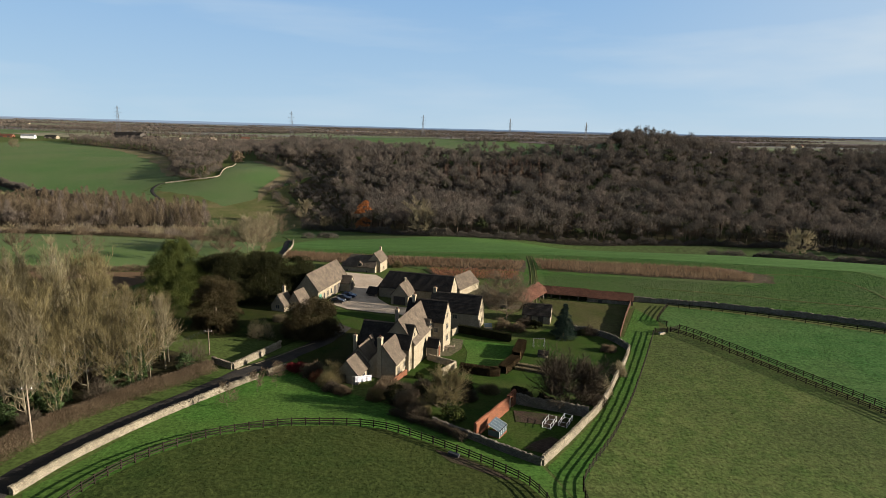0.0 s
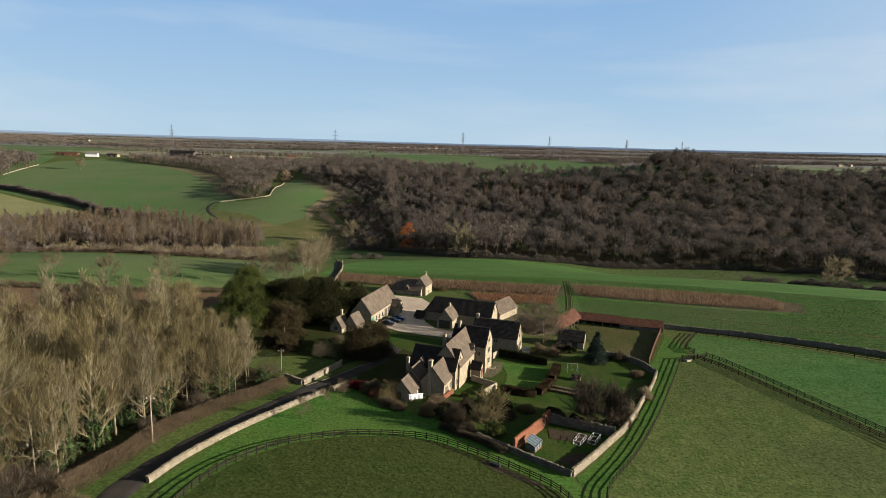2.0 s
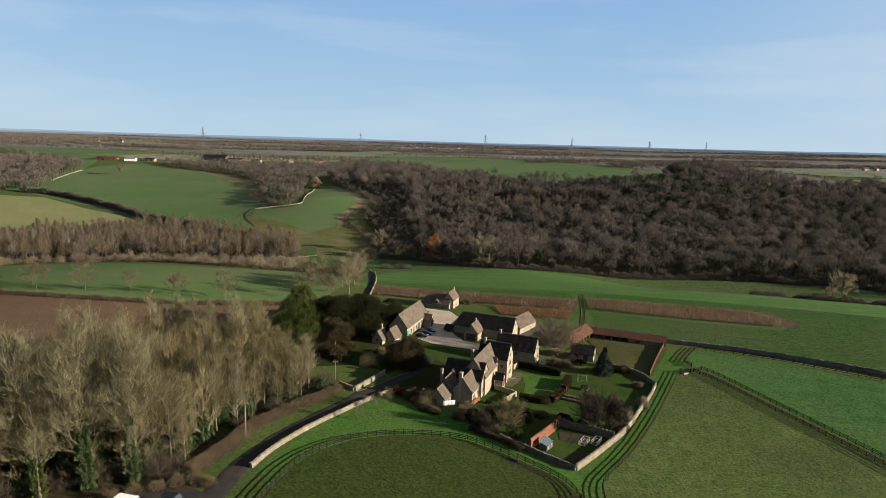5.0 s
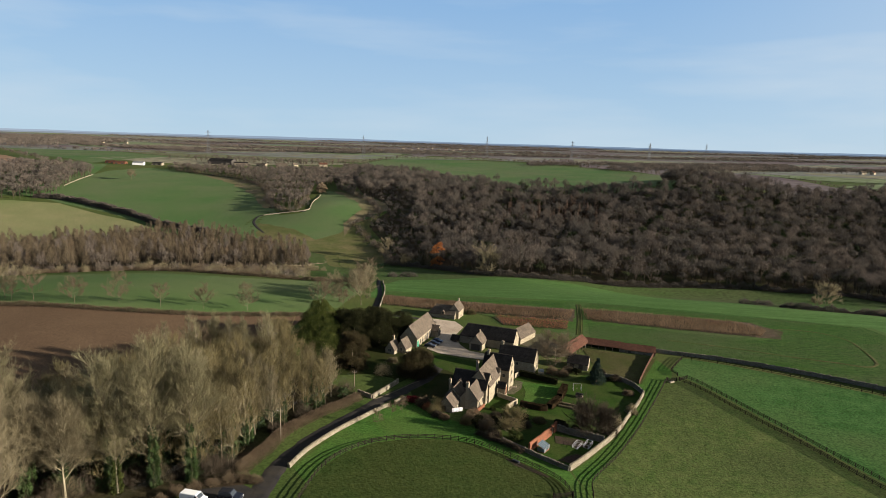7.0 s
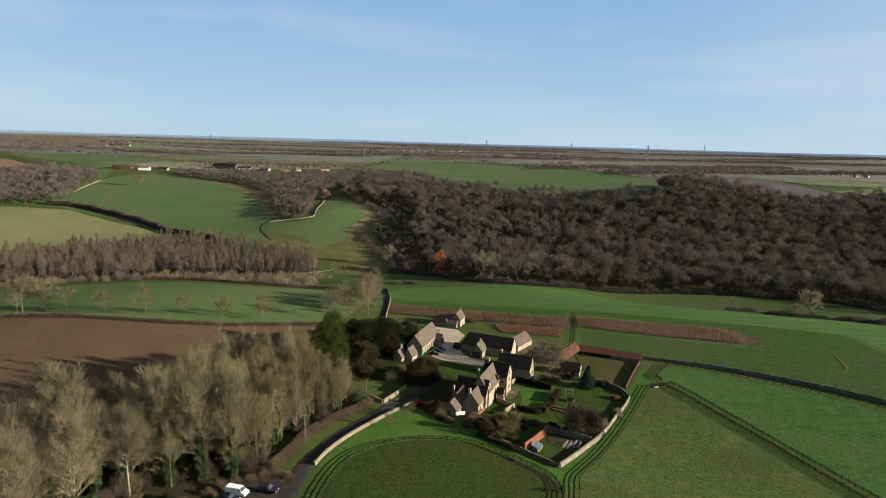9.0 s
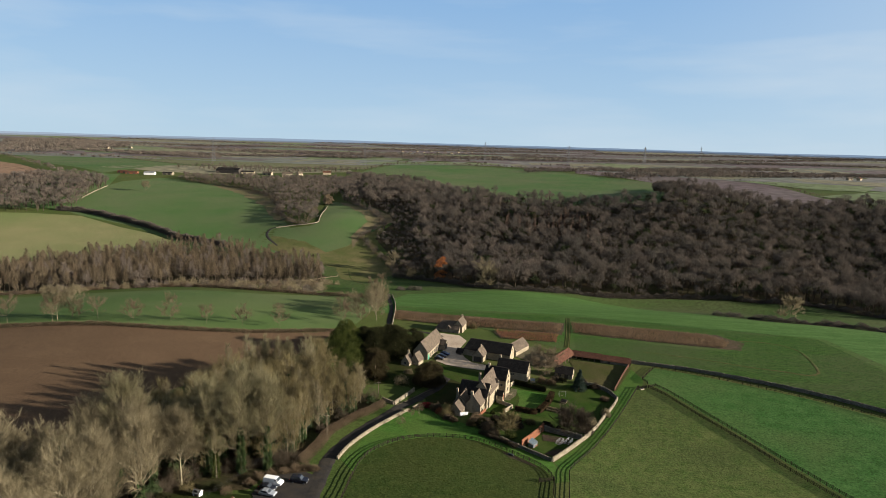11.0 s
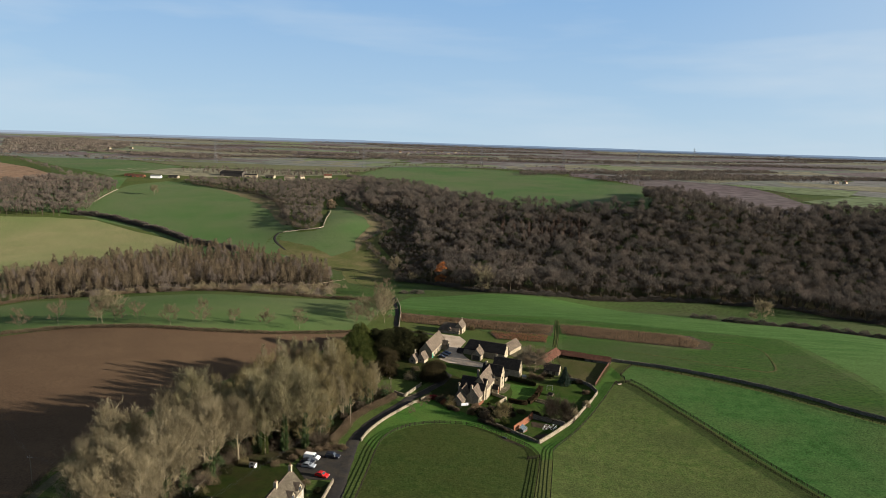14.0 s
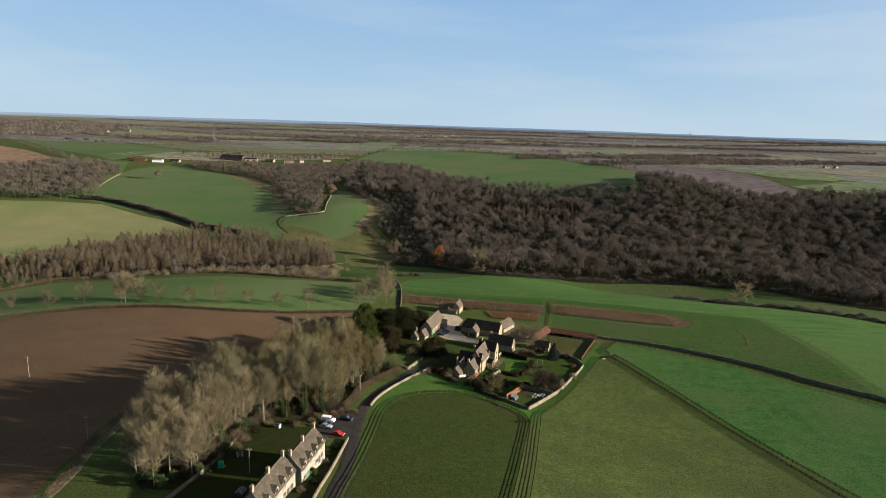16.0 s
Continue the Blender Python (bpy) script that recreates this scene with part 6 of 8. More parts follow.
for k, (x, y, r, h, mat) in enumerate(shrub_row):
    leaf = 0.22 if mat in (YEW, CYPRESS, CRIMSON) else 0.0
    words = {DARKTWIG: "dark tangled bare shrub in the border", CRIMSON: "low crimson-leaved shrub at the lane's corner", YEW: "dark evergreen garden shrub", CYPRESS: "small bright green clipped shrub", TWIG: "bare twiggy brown shrub in the border", HEDGETWIG: "dense reddish-brown bare shrub in the border", GREYTWIG: "pale grey bare shrub by the garden wall", REDSTRAW: "low red-stemmed bare shrub"}[mat]
    bush("shrub", x, y, (r, r * 0.9, h), mat, words, 3600, 0.6, 0.045, 300 + k, leaf=leaf)

# clipped beech hedges round the lawn
hedge("clipped_hedge", [(12.6, -60.8), (18.5, -63.6), (24.6, -67.0)], 1.2, 2.0, YEW, "dark clipped yew hedge at the back of the lawn", 700, 0.14, 0.09, True, 11, 0.02)
hedge("clipped_hedge", [(26.6, -70.6), (24.8, -75.6), (23.4, -79.4)], 2.0, 2.1, BOXHEDGE, "tall clipped beech hedge with a flat brown top", 700, 0.14, 0.09, True, 12, 0.02)
hedge("clipped_hedge", [(23.0, -80.3), (20.8, -84.2), (18.9, -87.2)], 2.0, 1.7, BOXHEDGE, "clipped beech hedge closing the lawn's side", 700, 0.14, 0.09, True, 13, 0.02)
hedge("clipped_hedge", [(18.0, -88.2), (16.0, -88.6), (13.2, -87.6), (10.2, -86.6)], 1.6, 1.7, BOXHEDGE, "clipped beech hedge at the corner of the lawn", 700, 0.14, 0.09, True, 14, 0.02)
hedge("border_hedge", [(-4.0, -109.0), (2.4, -113.6), (7.6, -118.4)], 1.7, 1.3, DARKTWIG, "dark tangled bare hedge outside the garden wall", 420, 0.6, 0.05, seed=17)
hedge("lavender_hedge", [(23.0, -82.3), (26.0, -83.4), (29.2, -84.9)], 0.9, 0.6, GREYTWIG, "low grey lavender row across the lawn", 300, 0.2, 0.05, True, 15, 0.05)
hedge("lavender_hedge", [(22.2, -84.4), (25.4, -85.6), (28.6, -87.0)], 0.9, 0.6, GREYTWIG, "low grey lavender row across the lawn", 300, 0.2, 0.05, True, 16, 0.05)

# single trees along the far hedges and fields
row_forms = [meshes_of("row_tree", bare_tree(80 + k, 8.0 + k, 4.0, limbs=18, subs=7, twigs=6, fine=2, clear=0.2, upright=0.55, twig_w=0.06, bole=0.1), BARK, HEDGETWIG) for k in range(3)]
for k, (x, y) in enumerate(((-253, -43), (-234, -40), (-218, -34), (-199, -31), (-189, -27), (-180, -27), (-162, -29), (-147, -24), (-131, -22), (-115, -18), (-98, -14), (-70, 2), (-62, 12), (-66, 22), (-57, 32), (-58, 52), (-60, 62), (-63, 80), (-70, 117), (-65, 128))):
    tree_thing("hedgerow_tree", x, y, *row_forms[k % 3], "small bare tree standing along the field edge", 47.0 * k, 0.9 + 0.13 * (k % 4), "hedgerow trees")
big = meshes_of("lane_tree", bare_tree(88, 13.0, 6.0, limbs=26, subs=9, twigs=7, fine=3, clear=0.2, upright=0.6, twig_w=0.07), WOODBARK, GREYTWIG)
for k, (x, y, s) in enumerate(((-55, 20, 1.0), (-61, 36, 0.9), (-57, 46, 1.0), (-70, 30, 0.8), (-198, -29, 1.0), (-194, -24, 0.9))):
    tree_thing("lane_tree", x, y, *big, "large bare tree beside the farm road", 70.0 * k, s, "lane trees")
lone = [(-472, 589, 1.2), (213, 96, 1.25), (-68, 230, 1.3), (12, 159, 1.7), (-48, 193, 0.8), (203, 88, 0.6)]
for k, (x, y, s) in enumerate(lone):
    tree_thing("meadow_tree", x, y, *meshes_of("meadow_tree", bare_tree(100 + k, 11.0, 5.0, limbs=20, subs=8, twigs=7, fine=2, clear=0.12, upright=0.55, twig_w=0.14), BARK, GREYTWIG), "solitary pale bare tree in the meadow", 33.0 * k, s)
bush("beech_tree", -24, 192, (5.6, 5.6, 25.0), RUST, "orange-leaved beech at the foot of the wood", 4200, 1.0, 0.1, 250, leaf=0.8, category="tree")
bush("willow_tree", -186, 522, (8.0, 8.0, 13.0), TAWNY, "tawny round-headed willow on the hill", 3000, 1.6, 0.3, 251, leaf=1.2, category="tree")
for k, (x, y) in enumerate(((-16, 182), (-11, 180), (48, 154), (-52, 138), (-44, 141), (-39, 141), (67, 156), (162, 90), (168, 86), (173, 86), (186, 84), (196, 86), (228, 82), (236, 80), (249, 76), (260, 72), (270, 68), (232, 77))):
    bush("meadow_bush", x, y, (4.0, 3.5, 3.2), FARTWIG, "low bare bush in the valley meadow", 900, 1.0, 0.14, 260 + k)

# scrub at the foot of the tree belt and further woods
belt_front = [(-254, 65), (-228, 91), (-190, 102), (-141, 95), (-105, 95), (-106, 119), (-118, 155), (-152, 132), (-194, 116), (-228, 97), (-257, 78)]
crowd("belt_scrub", scatter(belt_front, 6.0, 41), [[(*twiggy(300 + k, (3.4, 3.2, 4.4), 300, 1.2, 0.16), k % 3)] for k in range(6)], [GREYTWIG, FARGREY, HEDGETWIG], "tawny bare bushes along the foot of the belt", "scrub", (0.5, 1.3), 42)
WOOD_W = [(-261, 63), (-300, 20), (-330, -20), (-380, -20), (-385, 96), (-346, 159), (-306, 100)]
crowd("west_copse", scatter(WOOD_W, 7.0, 43), belt_forms, belt_mats, "bare copse and scrub at the field corner", "wood", (0.45, 0.9), 44)
WOOD_HILL_W = [(-618, 389), (-587, 404), (-524, 419), (-491, 438), (-526, 539), (-546, 617), (-586, 674), (-641, 682), (-681, 683), (-701, 626), (-737, 612), (-783, 602)]
crowd("hilltop_wood", scatter(WOOD_HILL_W, 9.5, 45), thin_forms, far_mats, "brown bare wood on the western hill", "wood", (0.85, 1.25), 46)
WOOD_MID = [(-477, 712), (-398, 681), (-339, 650), (-276, 570), (-228, 440), (-201, 390), (-179, 386), (-190, 475), (-202, 549), (-187, 592), (-161, 664), (-203, 821), (-264, 839), (-332, 798), (-382, 784), (-432, 778), (-491, 765)]
crowd("ridge_wood", scatter(WOOD_MID, 8.0, 47), thin_forms, far_mats, "bare brown trees running up to the ridge farm", "wood", (0.55, 0.95), 48)
SCRUB_N = [(-323, 242), (-266, 255), (-207, 261), (-207, 298), (-244, 311), (-305, 321)]
crowd("belt_back_scrub", scatter(SCRUB_N, 8.0, 49), belt_forms, belt_mats, "bare scrub behind the tree belt", "scrub", (0.4, 0.8), 50)
ridge = [(-226, 1127), (-171, 1449), (94, 1387), (238, 1265), (318, 1089), (390, 930), (374, 880), (308, 1042), (229, 1210), (91, 1332), (-166, 1399), (-219, 1077)]
crowd("ridge_hedge_trees", scatter(ridge, 13.0, 51), thin_forms, far_mats, "line of bare hedgerow trees along the ridge field", "wood", (0.4, 0.7), 52)
clump = [(323, 731), (373, 758), (274, 461), (238, 447)]
crowd("ridge_clump", scatter(clump, 7.0, 53), thin_forms, far_mats, "dark clump of tall trees on the skyline", "wood", (0.9, 1.15), 54)
crowd("skyline_pines", np.array([(370, 400), (393, 415), (402, 420), (410, 413), (351, 394)]), [conifer_form(k, 15, 3.4, 120, 4) for k in range(3)], far_mats, "dark pines standing above the wood", "wood", (0.8, 1.1), 55)
along = curve_points([(-300, 10), (-295, 33), (-286, 52), (-255, 63), (-226, 85), (-190, 97), (-141, 90), (-98, 89), (-73, 92)], 4.0)
along = along + np.random.default_rng(9).normal(0, 2.2, along.shape)
crowd("valley_bushes", along, [[(*twiggy(330 + k, (2.6, 2.4, 2.8), 170, 0.9, 0.12), k % 3)] for k in range(6)], [BELTTWIG, FARGREY, HEDGETWIG], "rounded bare bushes along the valley hedge", "scrub", (0.5, 1.5), 56)
crowd("ridge_farm_trees", scatter([(-521, 876), (-423, 920), (-342, 937), (-244, 1040), (-228, 1103), (-377, 1010), (-527, 929)], 12.0, 57), thin_forms, far_mats, "bare trees sheltering the ridge farm", "wood", (0.55, 0.9), 58)
for edge, words, n in (([(-469, 724), (-398, 681), (-337, 643), (-273, 560), (-228, 440), (-201, 390), (-180, 384), (-188, 457)], "scrubby bare edge of the ridge wood", 71), ([(-57, 207), (-90, 294), (-110, 344), (-95, 394), (-122, 468), (-171, 566)], "scrubby bare edge of the hillside wood", 72)):
    rim = curve_points(edge, 4.0)
    rim = rim + np.random.default_rng(n).normal(0, 2.0, rim.shape)
    crowd("wood_rim_scrub", rim, [[(*twiggy(340 + k, (3.6, 3.4, 5.0), 220, 1.3, 0.2), k % 3)] for k in range(6)], [FARTWIG, FARGREY, BELTTWIG], words, "scrub", (0.6, 1.4), n)
front = curve_points([(-262, 57), (-230, 79), (-194, 106), (-152, 123), (-120, 140), (-105, 155)], 5.0)
front = front + np.random.default_rng(73).normal(0, 2.5, front.shape)
crowd("belt_bushes", front, [[(*twiggy(350 + k, (3.4, 3.2, 4.8), 700, 0.9, 0.16), k % 3)] for k in range(5)], [GREYTWIG, FARGREY, GREYTWIG], "pale rounded bare bushes in front of the tree belt", "scrub", (0.55, 1.35), 74)
for words, line, gap, tall in (
        ("dark line of bare trees beyond the orange field", [(-1407, 1398), (-1200, 1248), (-1049, 1116), (-832, 887), (-703, 751), (-632, 700), (-584, 675)], 9, 0.62),
        ("bare hedgerow trees behind the olive field", [(-965, 1380), (-837, 1553), (-638, 1788), (-357, 1779), (-76, 1675), (98, 1442)], 12, 0.5),
        ("low dark hedge between two plateau fields", [(-1098, 1454), (-952, 1341), (-779, 1183), (-623, 1051)], 7, 0.3),
        ("bare trees behind the ridge farm", [(-566, 891), (-543, 1014), (-480, 1055), (-428, 1014)], 9, 0.62),
        ("bare trees round the ridge houses", [(-388, 913), (-343, 929), (-312, 1008), (-263, 1020), (-232, 1088)], 9, 0.62),
        ("dark hedge along the brown arable field", [(474, 1610), (438, 1225), (533, 1088), (601, 946), (589, 803), (528, 598), (528, 499)], 7, 0.3),
        ("bare hedgerow trees between pale far fields", [(515, 1073), (654, 1179), (771, 1184), (824, 1127), (904, 1078)], 12, 0.5),
        ):
    row = curve_points(line, gap)
    row = row + np.random.default_rng(len(words)).normal(0, gap * 0.3, row.shape)
    crowd("plateau_tree_line", row, thin_forms, far_mats, words, "wood", (tall * 0.6, tall * 1.2), len(words))
# woods and hedgerows on the plain
plain_forms = [[(v_ * (1.4, 1.0, 1.0), t_, k_, n_) for v_, t_, k_, n_ in far_form(400 + k, 7.0, 8.0, 46, 1.25, k % 2)[1:]] for k in range(5)]
rng_p = np.random.default_rng(77)
strips = []
for r in range(36):
    d = 1550 + 2900 * (r / 36) ** 1.2
    a = rng_p.uniform(-0.72, 0.72)
    half = rng_p.uniform(138, 630) * (0.6 + d / 3000)
    x0, y0 = d * math.sin(a), d * math.cos(a)
    tilt = rng_p.normal(0, 0.22)
    m = int(half * 2 / 15)
    deep = rng_p.choice((0.0, 0.0, 40.0, 110.0))
    for row in range(1 + int(deep / 16)):
        s = np.linspace(-half, half, m) + rng_p.normal(0, 4, m)
        strips.append(np.stack([x0 + s, y0 + row * 16 + s * tilt + rng_p.normal(0, 5, m)], 1))
strips = np.concatenate(strips)
strips = strips[np.hypot(strips[:, 0], strips[:, 1]) < 4450]
crowd("plain_woods", strips, plain_forms, [FARGREY, FARTWIG], "distant woods and hedgerows across the plain", "wood", (0.45, 1.1), 78)

crowd("ridge_gap_wood", scatter([(-208, 701), (-213, 931), (-173, 923), (-141, 720), (-133, 558), (-146, 509), (-168, 542)], 8.5, 91), thin_forms, far_mats, "bare brown trees joining the ridge wood to the hillside wood", "wood", (0.6, 1.0), 92)
crowd("plateau_west_wood", scatter([(-2100, 2500), (-2000, 2900), (-1500, 2450), (-1240, 1969), (-1192, 1471), (-1311, 1401)], 24.0, 93), plain_forms, [FARGREY, FARTWIG], "wide grey-brown wood on the far plateau", "wood", (0.8, 1.3), 94)
crowd("plateau_belt", scatter([(-1020, 1560), (-960, 1680), (-550, 1860), (-321, 1770), (-276, 1700), (-560, 1800), (-844, 1620), (-978, 1480)], 13.0, 95), plain_forms, [FARGREY, FARTWIG], "dark belt of bare trees across the plateau", "wood", (0.7, 1.1), 96)

# maize strips and the leafy crop
def stalks(name, outline, gap, height, mat, label, seed, blades=5, w=0.16, sway=0.3):
    rng = np.random.default_rng(seed)
    P = scatter(outline, gap, seed, 0.3)
    n = len(P) * blades
    xy = np.repeat(P, blades, 0) + rng.normal(0, 0.14, (n, 2))
    q = np.column_stack([xy, gnd(xy[:, 0], xy[:, 1]) + rng.uniform(0, 0.55, n) * height])
    D = unit(rng.normal(0, 0.42, (n, 3)) + np.array([0, 0, 1.0]))
    return tagged(new(name, fast_mesh(name, *slivers(q, D, rng.uniform(0.45, 0.8, n) * height, np.full(n, w), rng), mat, normals=np.repeat(unit(rng.normal(0, sway, (n, 3)) + np.array([0, 0, 1.0])), 3, 0))), label, "crop", kind="stuff")


stalks("maize_west", [(-47, 46), (49, 30), (43.5, 12), (8, 17), (-45, 24)], 0.95, 1.7, STRAW, "strip of dead tan maize left standing", 61)
stalks("maize_east", [(54, 34.5), (124, 19), (131, 6), (124, -5), (90, 2), (51.5, 13)], 0.95, 1.7, STRAW, "long strip of dead tan maize left standing", 62)
stalks("seed_strip", [(9, 14.5), (42.6, 9.5), (39.2, -4.5), (12, -1)], 0.8, 1.3, REDSTRAW, "low reddish-brown strip of dry seed heads", 63, 4, 0.14)
crop_out = [(51, 9), (90, -2), (124, -9), (134, 2), (134, 20), (56, 40), (62, 52), (188, 24), (188, -50), (182, -104), (162, -86), (144, -68), (122, -52), (94, -38), (70, -30), (46, -18)]
stalks("root_crop", crop_out, 1.0, 0.3, LEAFROW, "rows of dark green leafy root crop", 64, 6, 0.22)
stalks("root_crop", [(-47, 50), (49, 34), (50, 48), (-48, 62)], 1.0, 0.3, LEAFROW, "rows of dark green leafy root crop", 65, 6, 0.22)

# tussocks in the grazed paddocks
stalks("tussocks_east", [(22, -138), (42, -101), (63, -60), (68, -58), (80, -86), (92, -120), (106, -162), (120, -212), (60, -230), (4, -226)], 1.3, 0.14, MEADOW, "low uneven tussocks of dry paddock grass", 66, 3, 0.2)
stalks("tussocks_west", [(-38, -138), (-28, -121), (-11, -116), (3, -121.5), (14, -133), (5, -184), (-4, -224), (-39, -224)], 1.3, 0.13, PADDOCK, "low uneven tussocks of grazed grass", 67, 3, 0.2)
stalks("tussocks_north", [(74, -56), (79, -37), (108, -51), (150, -82), (194, -126), (180, -200), (124, -196), (100, -125)], 1.5, 0.14, LAWN, "low uneven tussocks of green grass", 68, 3, 0.2)

# undergrowth of the roadside wood
edge_line = curve_points([(-57.0, -143.5), (-65, -148.5), (-78, -156.5), (-82, -166), (-84, -186), (-85.5, -203)], 3.3)
for k, (x, y) in enumerate(edge_line):
    under.append((("thicket", "thicket", "holly", "thicket", "sallow")[k % 5], x - 0.6, y + 1.2, 2.1 + 0.5 * math.sin(k * 1.7), 900 + k))
for kind, x, y, r, k in under:
    if kind == "holly":
        bush("holly_bush", x, y, (r, r, r * 1.7), IVY, "dark green holly under the roadside trees", 1600, 0.5, 0.05, 600 + k, leaf=0.25)
    else:
        # thickets take dark twigs to deepen the shade under the trees; sallows stay grey
        bush("wood_thicket", x, y, (r * 1.2, r * 1.2, r * (2.2 if kind == "sallow" else 1.7)), GREYTWIG if kind == "sallow" else DARKTWIG, "dark bare thicket under the roadside trees", 1900, 1.0, 0.045, 600 + k)

# ---- lanes, yards, walls and fences ----
LANE = [(-49, -262), (-47.3, -235), (-46.8, -213), (-46.2, -195), (-46.9, -176), (-47.9, -156), (-48.0, -138), (-45.4, -124), (-40.9, -111.6), (-35.9, -101), (-31.2, -90.6), (-25.0, -81), (-19.5, -71), (-15.5, -60), (-13.5, -48)]
ribbon("lane", LANE, 4.2, TARMAC, "worn dark tarmac lane curving up to the farm", "road", 0.12)
ribbon("farm_road", [(-18, -3), (-26, 2), (-36, 4), (-44, 6), (-47.3, 14), (-49.7, 50), (-53, 76), (-56, 95), (-58, 114)], 2.5, TARMAC, "narrow grey farm road dropping into the valley", "road", 0.18)
ribbon("valley_track", [(-58, 114), (-65, 139), (-81, 159), (-97, 188), (-106, 228)], 1.6, CROPTRACK, "faint green track climbing out of the valley", "track", 0.18)
ribbon("hill_road", [(-170, 376), (-191, 379), (-215, 374), (-219, 359), (-212, 336), (-193, 305)], 2.8, TARMAC, "bend of grey lane below the ridge wood", "road", 0.2)
ribbon("track", [(70.6, -27.0), (97.9, -35.3), (126.4, -49.6), (148.1, -65.0), (166.2, -83.0), (187.0, -100.0), (212.0, -125.0), (253.0, -166.0)], 2.6, SOIL, "dark bare strip of earth behind the stone wall", "track", 0.22)
ribbon("headland_path", [(137.8, 10.0), (146, 10.5), (152.7, 9.0), (159, 5), (162.0, -3), (160.5, -13), (157.9, -21.9), (153.3, -34.0), (146.4, -38.0), (137.3, -34.4), (124.2, -30.2), (105, -22), (80, -14)], 1.5, CROPTRACK, "thin worn path looping through the crop", "path", 0.2)
ribbon("crop_gap", [(54.6, 46), (53.4, 40), (50.2, 22), (46.6, 4), (43, -12)], 3.8, PADDOCK, "mown green gap between the maize strips", "path", 0.14)
for side in (-0.8, 0.8):
    ribbon("wheel_rut", [(54.6 + side, 46), (53.4 + side, 40), (50.2 + side, 22), (46.6 + side, 4), (43 + side, -12)], 0.4, CROPTRACK, "worn wheel rut in the green gap", "track", 0.19, 0.05)
ribbon("field_track", [(-119, -225), (-121, -205), (-125, -188), (-127, -168), (-127, -146)], 3.0, TRACK, "muddy track along the ploughed field", "track", 0.16)
ribbon("drive_kerb", [(-33.5, -91.0), (-28.5, -84.0), (-24.0, -76.5), (-21.0, -72.5)], 0.3, TRACK, "pale stone edging beside the drive", "kerb", 0.2)

field("yard_gravel", [(-20.5, -39.5), (-17.5, -25), (-15.5, -16), (-18, -6), (-20.5, 3.5), (-9.5, 0.5), (-6.0, -8), (-10.0, -22), (-7.5, -32.5), (-4.5, -38.5), (2.0, -41.0), (6.5, -47.5), (0.0, -47.5), (-8.0, -46.0), (-16.0, -43.5)], GRAVEL, "pale gravel yard between the barns", 0.16, 4)
# darker garden grass used here so the colour carries the yard's shade
field("yard_lawn", [(-20.5, -43.5), (-8.0, -48.0), (1.0, -50.5), (-2.0, -60.0), (-9.0, -64), (-16, -58)], GARDEN, "strip of lawn beside the yard, darker green for shade", 0.14, 4)
field("rough_lawn", [(-37.5, -70), (-30.5, -72), (-27.4, -75.4), (-22, -66), (-14.6, -52), (-21, -43.8), (-36, -40), (-54, -40), (-62, -46), (-58, -62), (-48, -74)], SHADELAWN, "lawn under the yews, coloured dark for shade", 0.1, 4)
field("house_lawn", [(-17.5, -72), (-12.5, -56), (-9.0, -64.3), (-4, -66), (-8, -76), (-14, -86), (-22, -88), (-23.5, -82)], SHADELAWN, "lawn behind the house with shade put into its colour", 0.1, 4)
field("yard_concrete", [(15, -26), (22, -33), (30, -40), (36, -38), (33, -28), (27, -12), (21, -13)], TRACK, "bare earth and concrete yard between the barns", 0.14, 4)
field("garden_lawn", [(9, -69), (12.8, -60.5), (24.5, -66.5), (36, -57), (44, -58), (50.6, -66), (51.4, -71.5), (42, -88.5), (32.6, -104.2), (28.5, -109.5), (17.8, -124.2), (9.5, -117.5), (3, -110), (-2, -100), (-4, -94), (2, -82)], GARDEN, "green walled garden lawn", 0.12, 4)
field("croquet_lawn", [(12.6, -66), (24.4, -69.2), (25.4, -72), (22, -79), (18, -86.6), (11.2, -85.2), (13.2, -75)], LAWN, "bright mown lawn inside the clipped hedges", 0.16, 4)
field("corral_grass", [(41, -28), (55, -32.5), (67, -37.5), (54, -62), (44.5, -57.5), (41.5, -46)], YARDGRASS, "worn olive grass in the cattle yard", 0.13, 4)
field("terrace", [(9.4, -70.2), (10.8, -65.6), (13.2, -66.8), (12.0, -73.0), (9.0, -78.0), (5.6, -78.4), (6.6, -74.8)], TRACK, "stone-flagged terrace beside the house", 0.17, 3)
field("vegetable_bed", [(17.6, -105.6), (23.6, -106.6), (26.6, -108.4), (24.6, -111.6), (21.0, -111.0), (17.0, -110.4)], SOIL, "dug brown vegetable bed", 0.19, 3)
field("vegetable_bed", [(18.2, -118.0), (21.6, -115.6), (23.2, -117.2), (19.2, -121.8), (16.2, -120.4)], SOIL, "dug brown vegetable bed by the wall", 0.19, 3)
field("car_park", [(-62, -163), (-61, -150), (-55.5, -146.5), (-49.4, -150), (-48.6, -171), (-57, -172)], TARMAC, "dark tarmac parking area beside the lane", 0.15, 4)
field("wood_verge", [(-56.3, -142.6), (-49.6, -147.2), (-56, -150), (-62, -153), (-63.5, -161), (-82, -166.5), (-78, -155.8), (-65, -147.8)], LITTER, "brown littered verge between wood and gardens", 0.2, 4)
field("cottage_lawn", [(-84, -162), (-62, -164), (-57, -172), (-53.5, -184), (-50, -172.5), (-50.3, -197), (-52.4, -232), (-88, -232)], SHADELAWN, "green cottage gardens, coloured dark for shade", 0.12, 5)


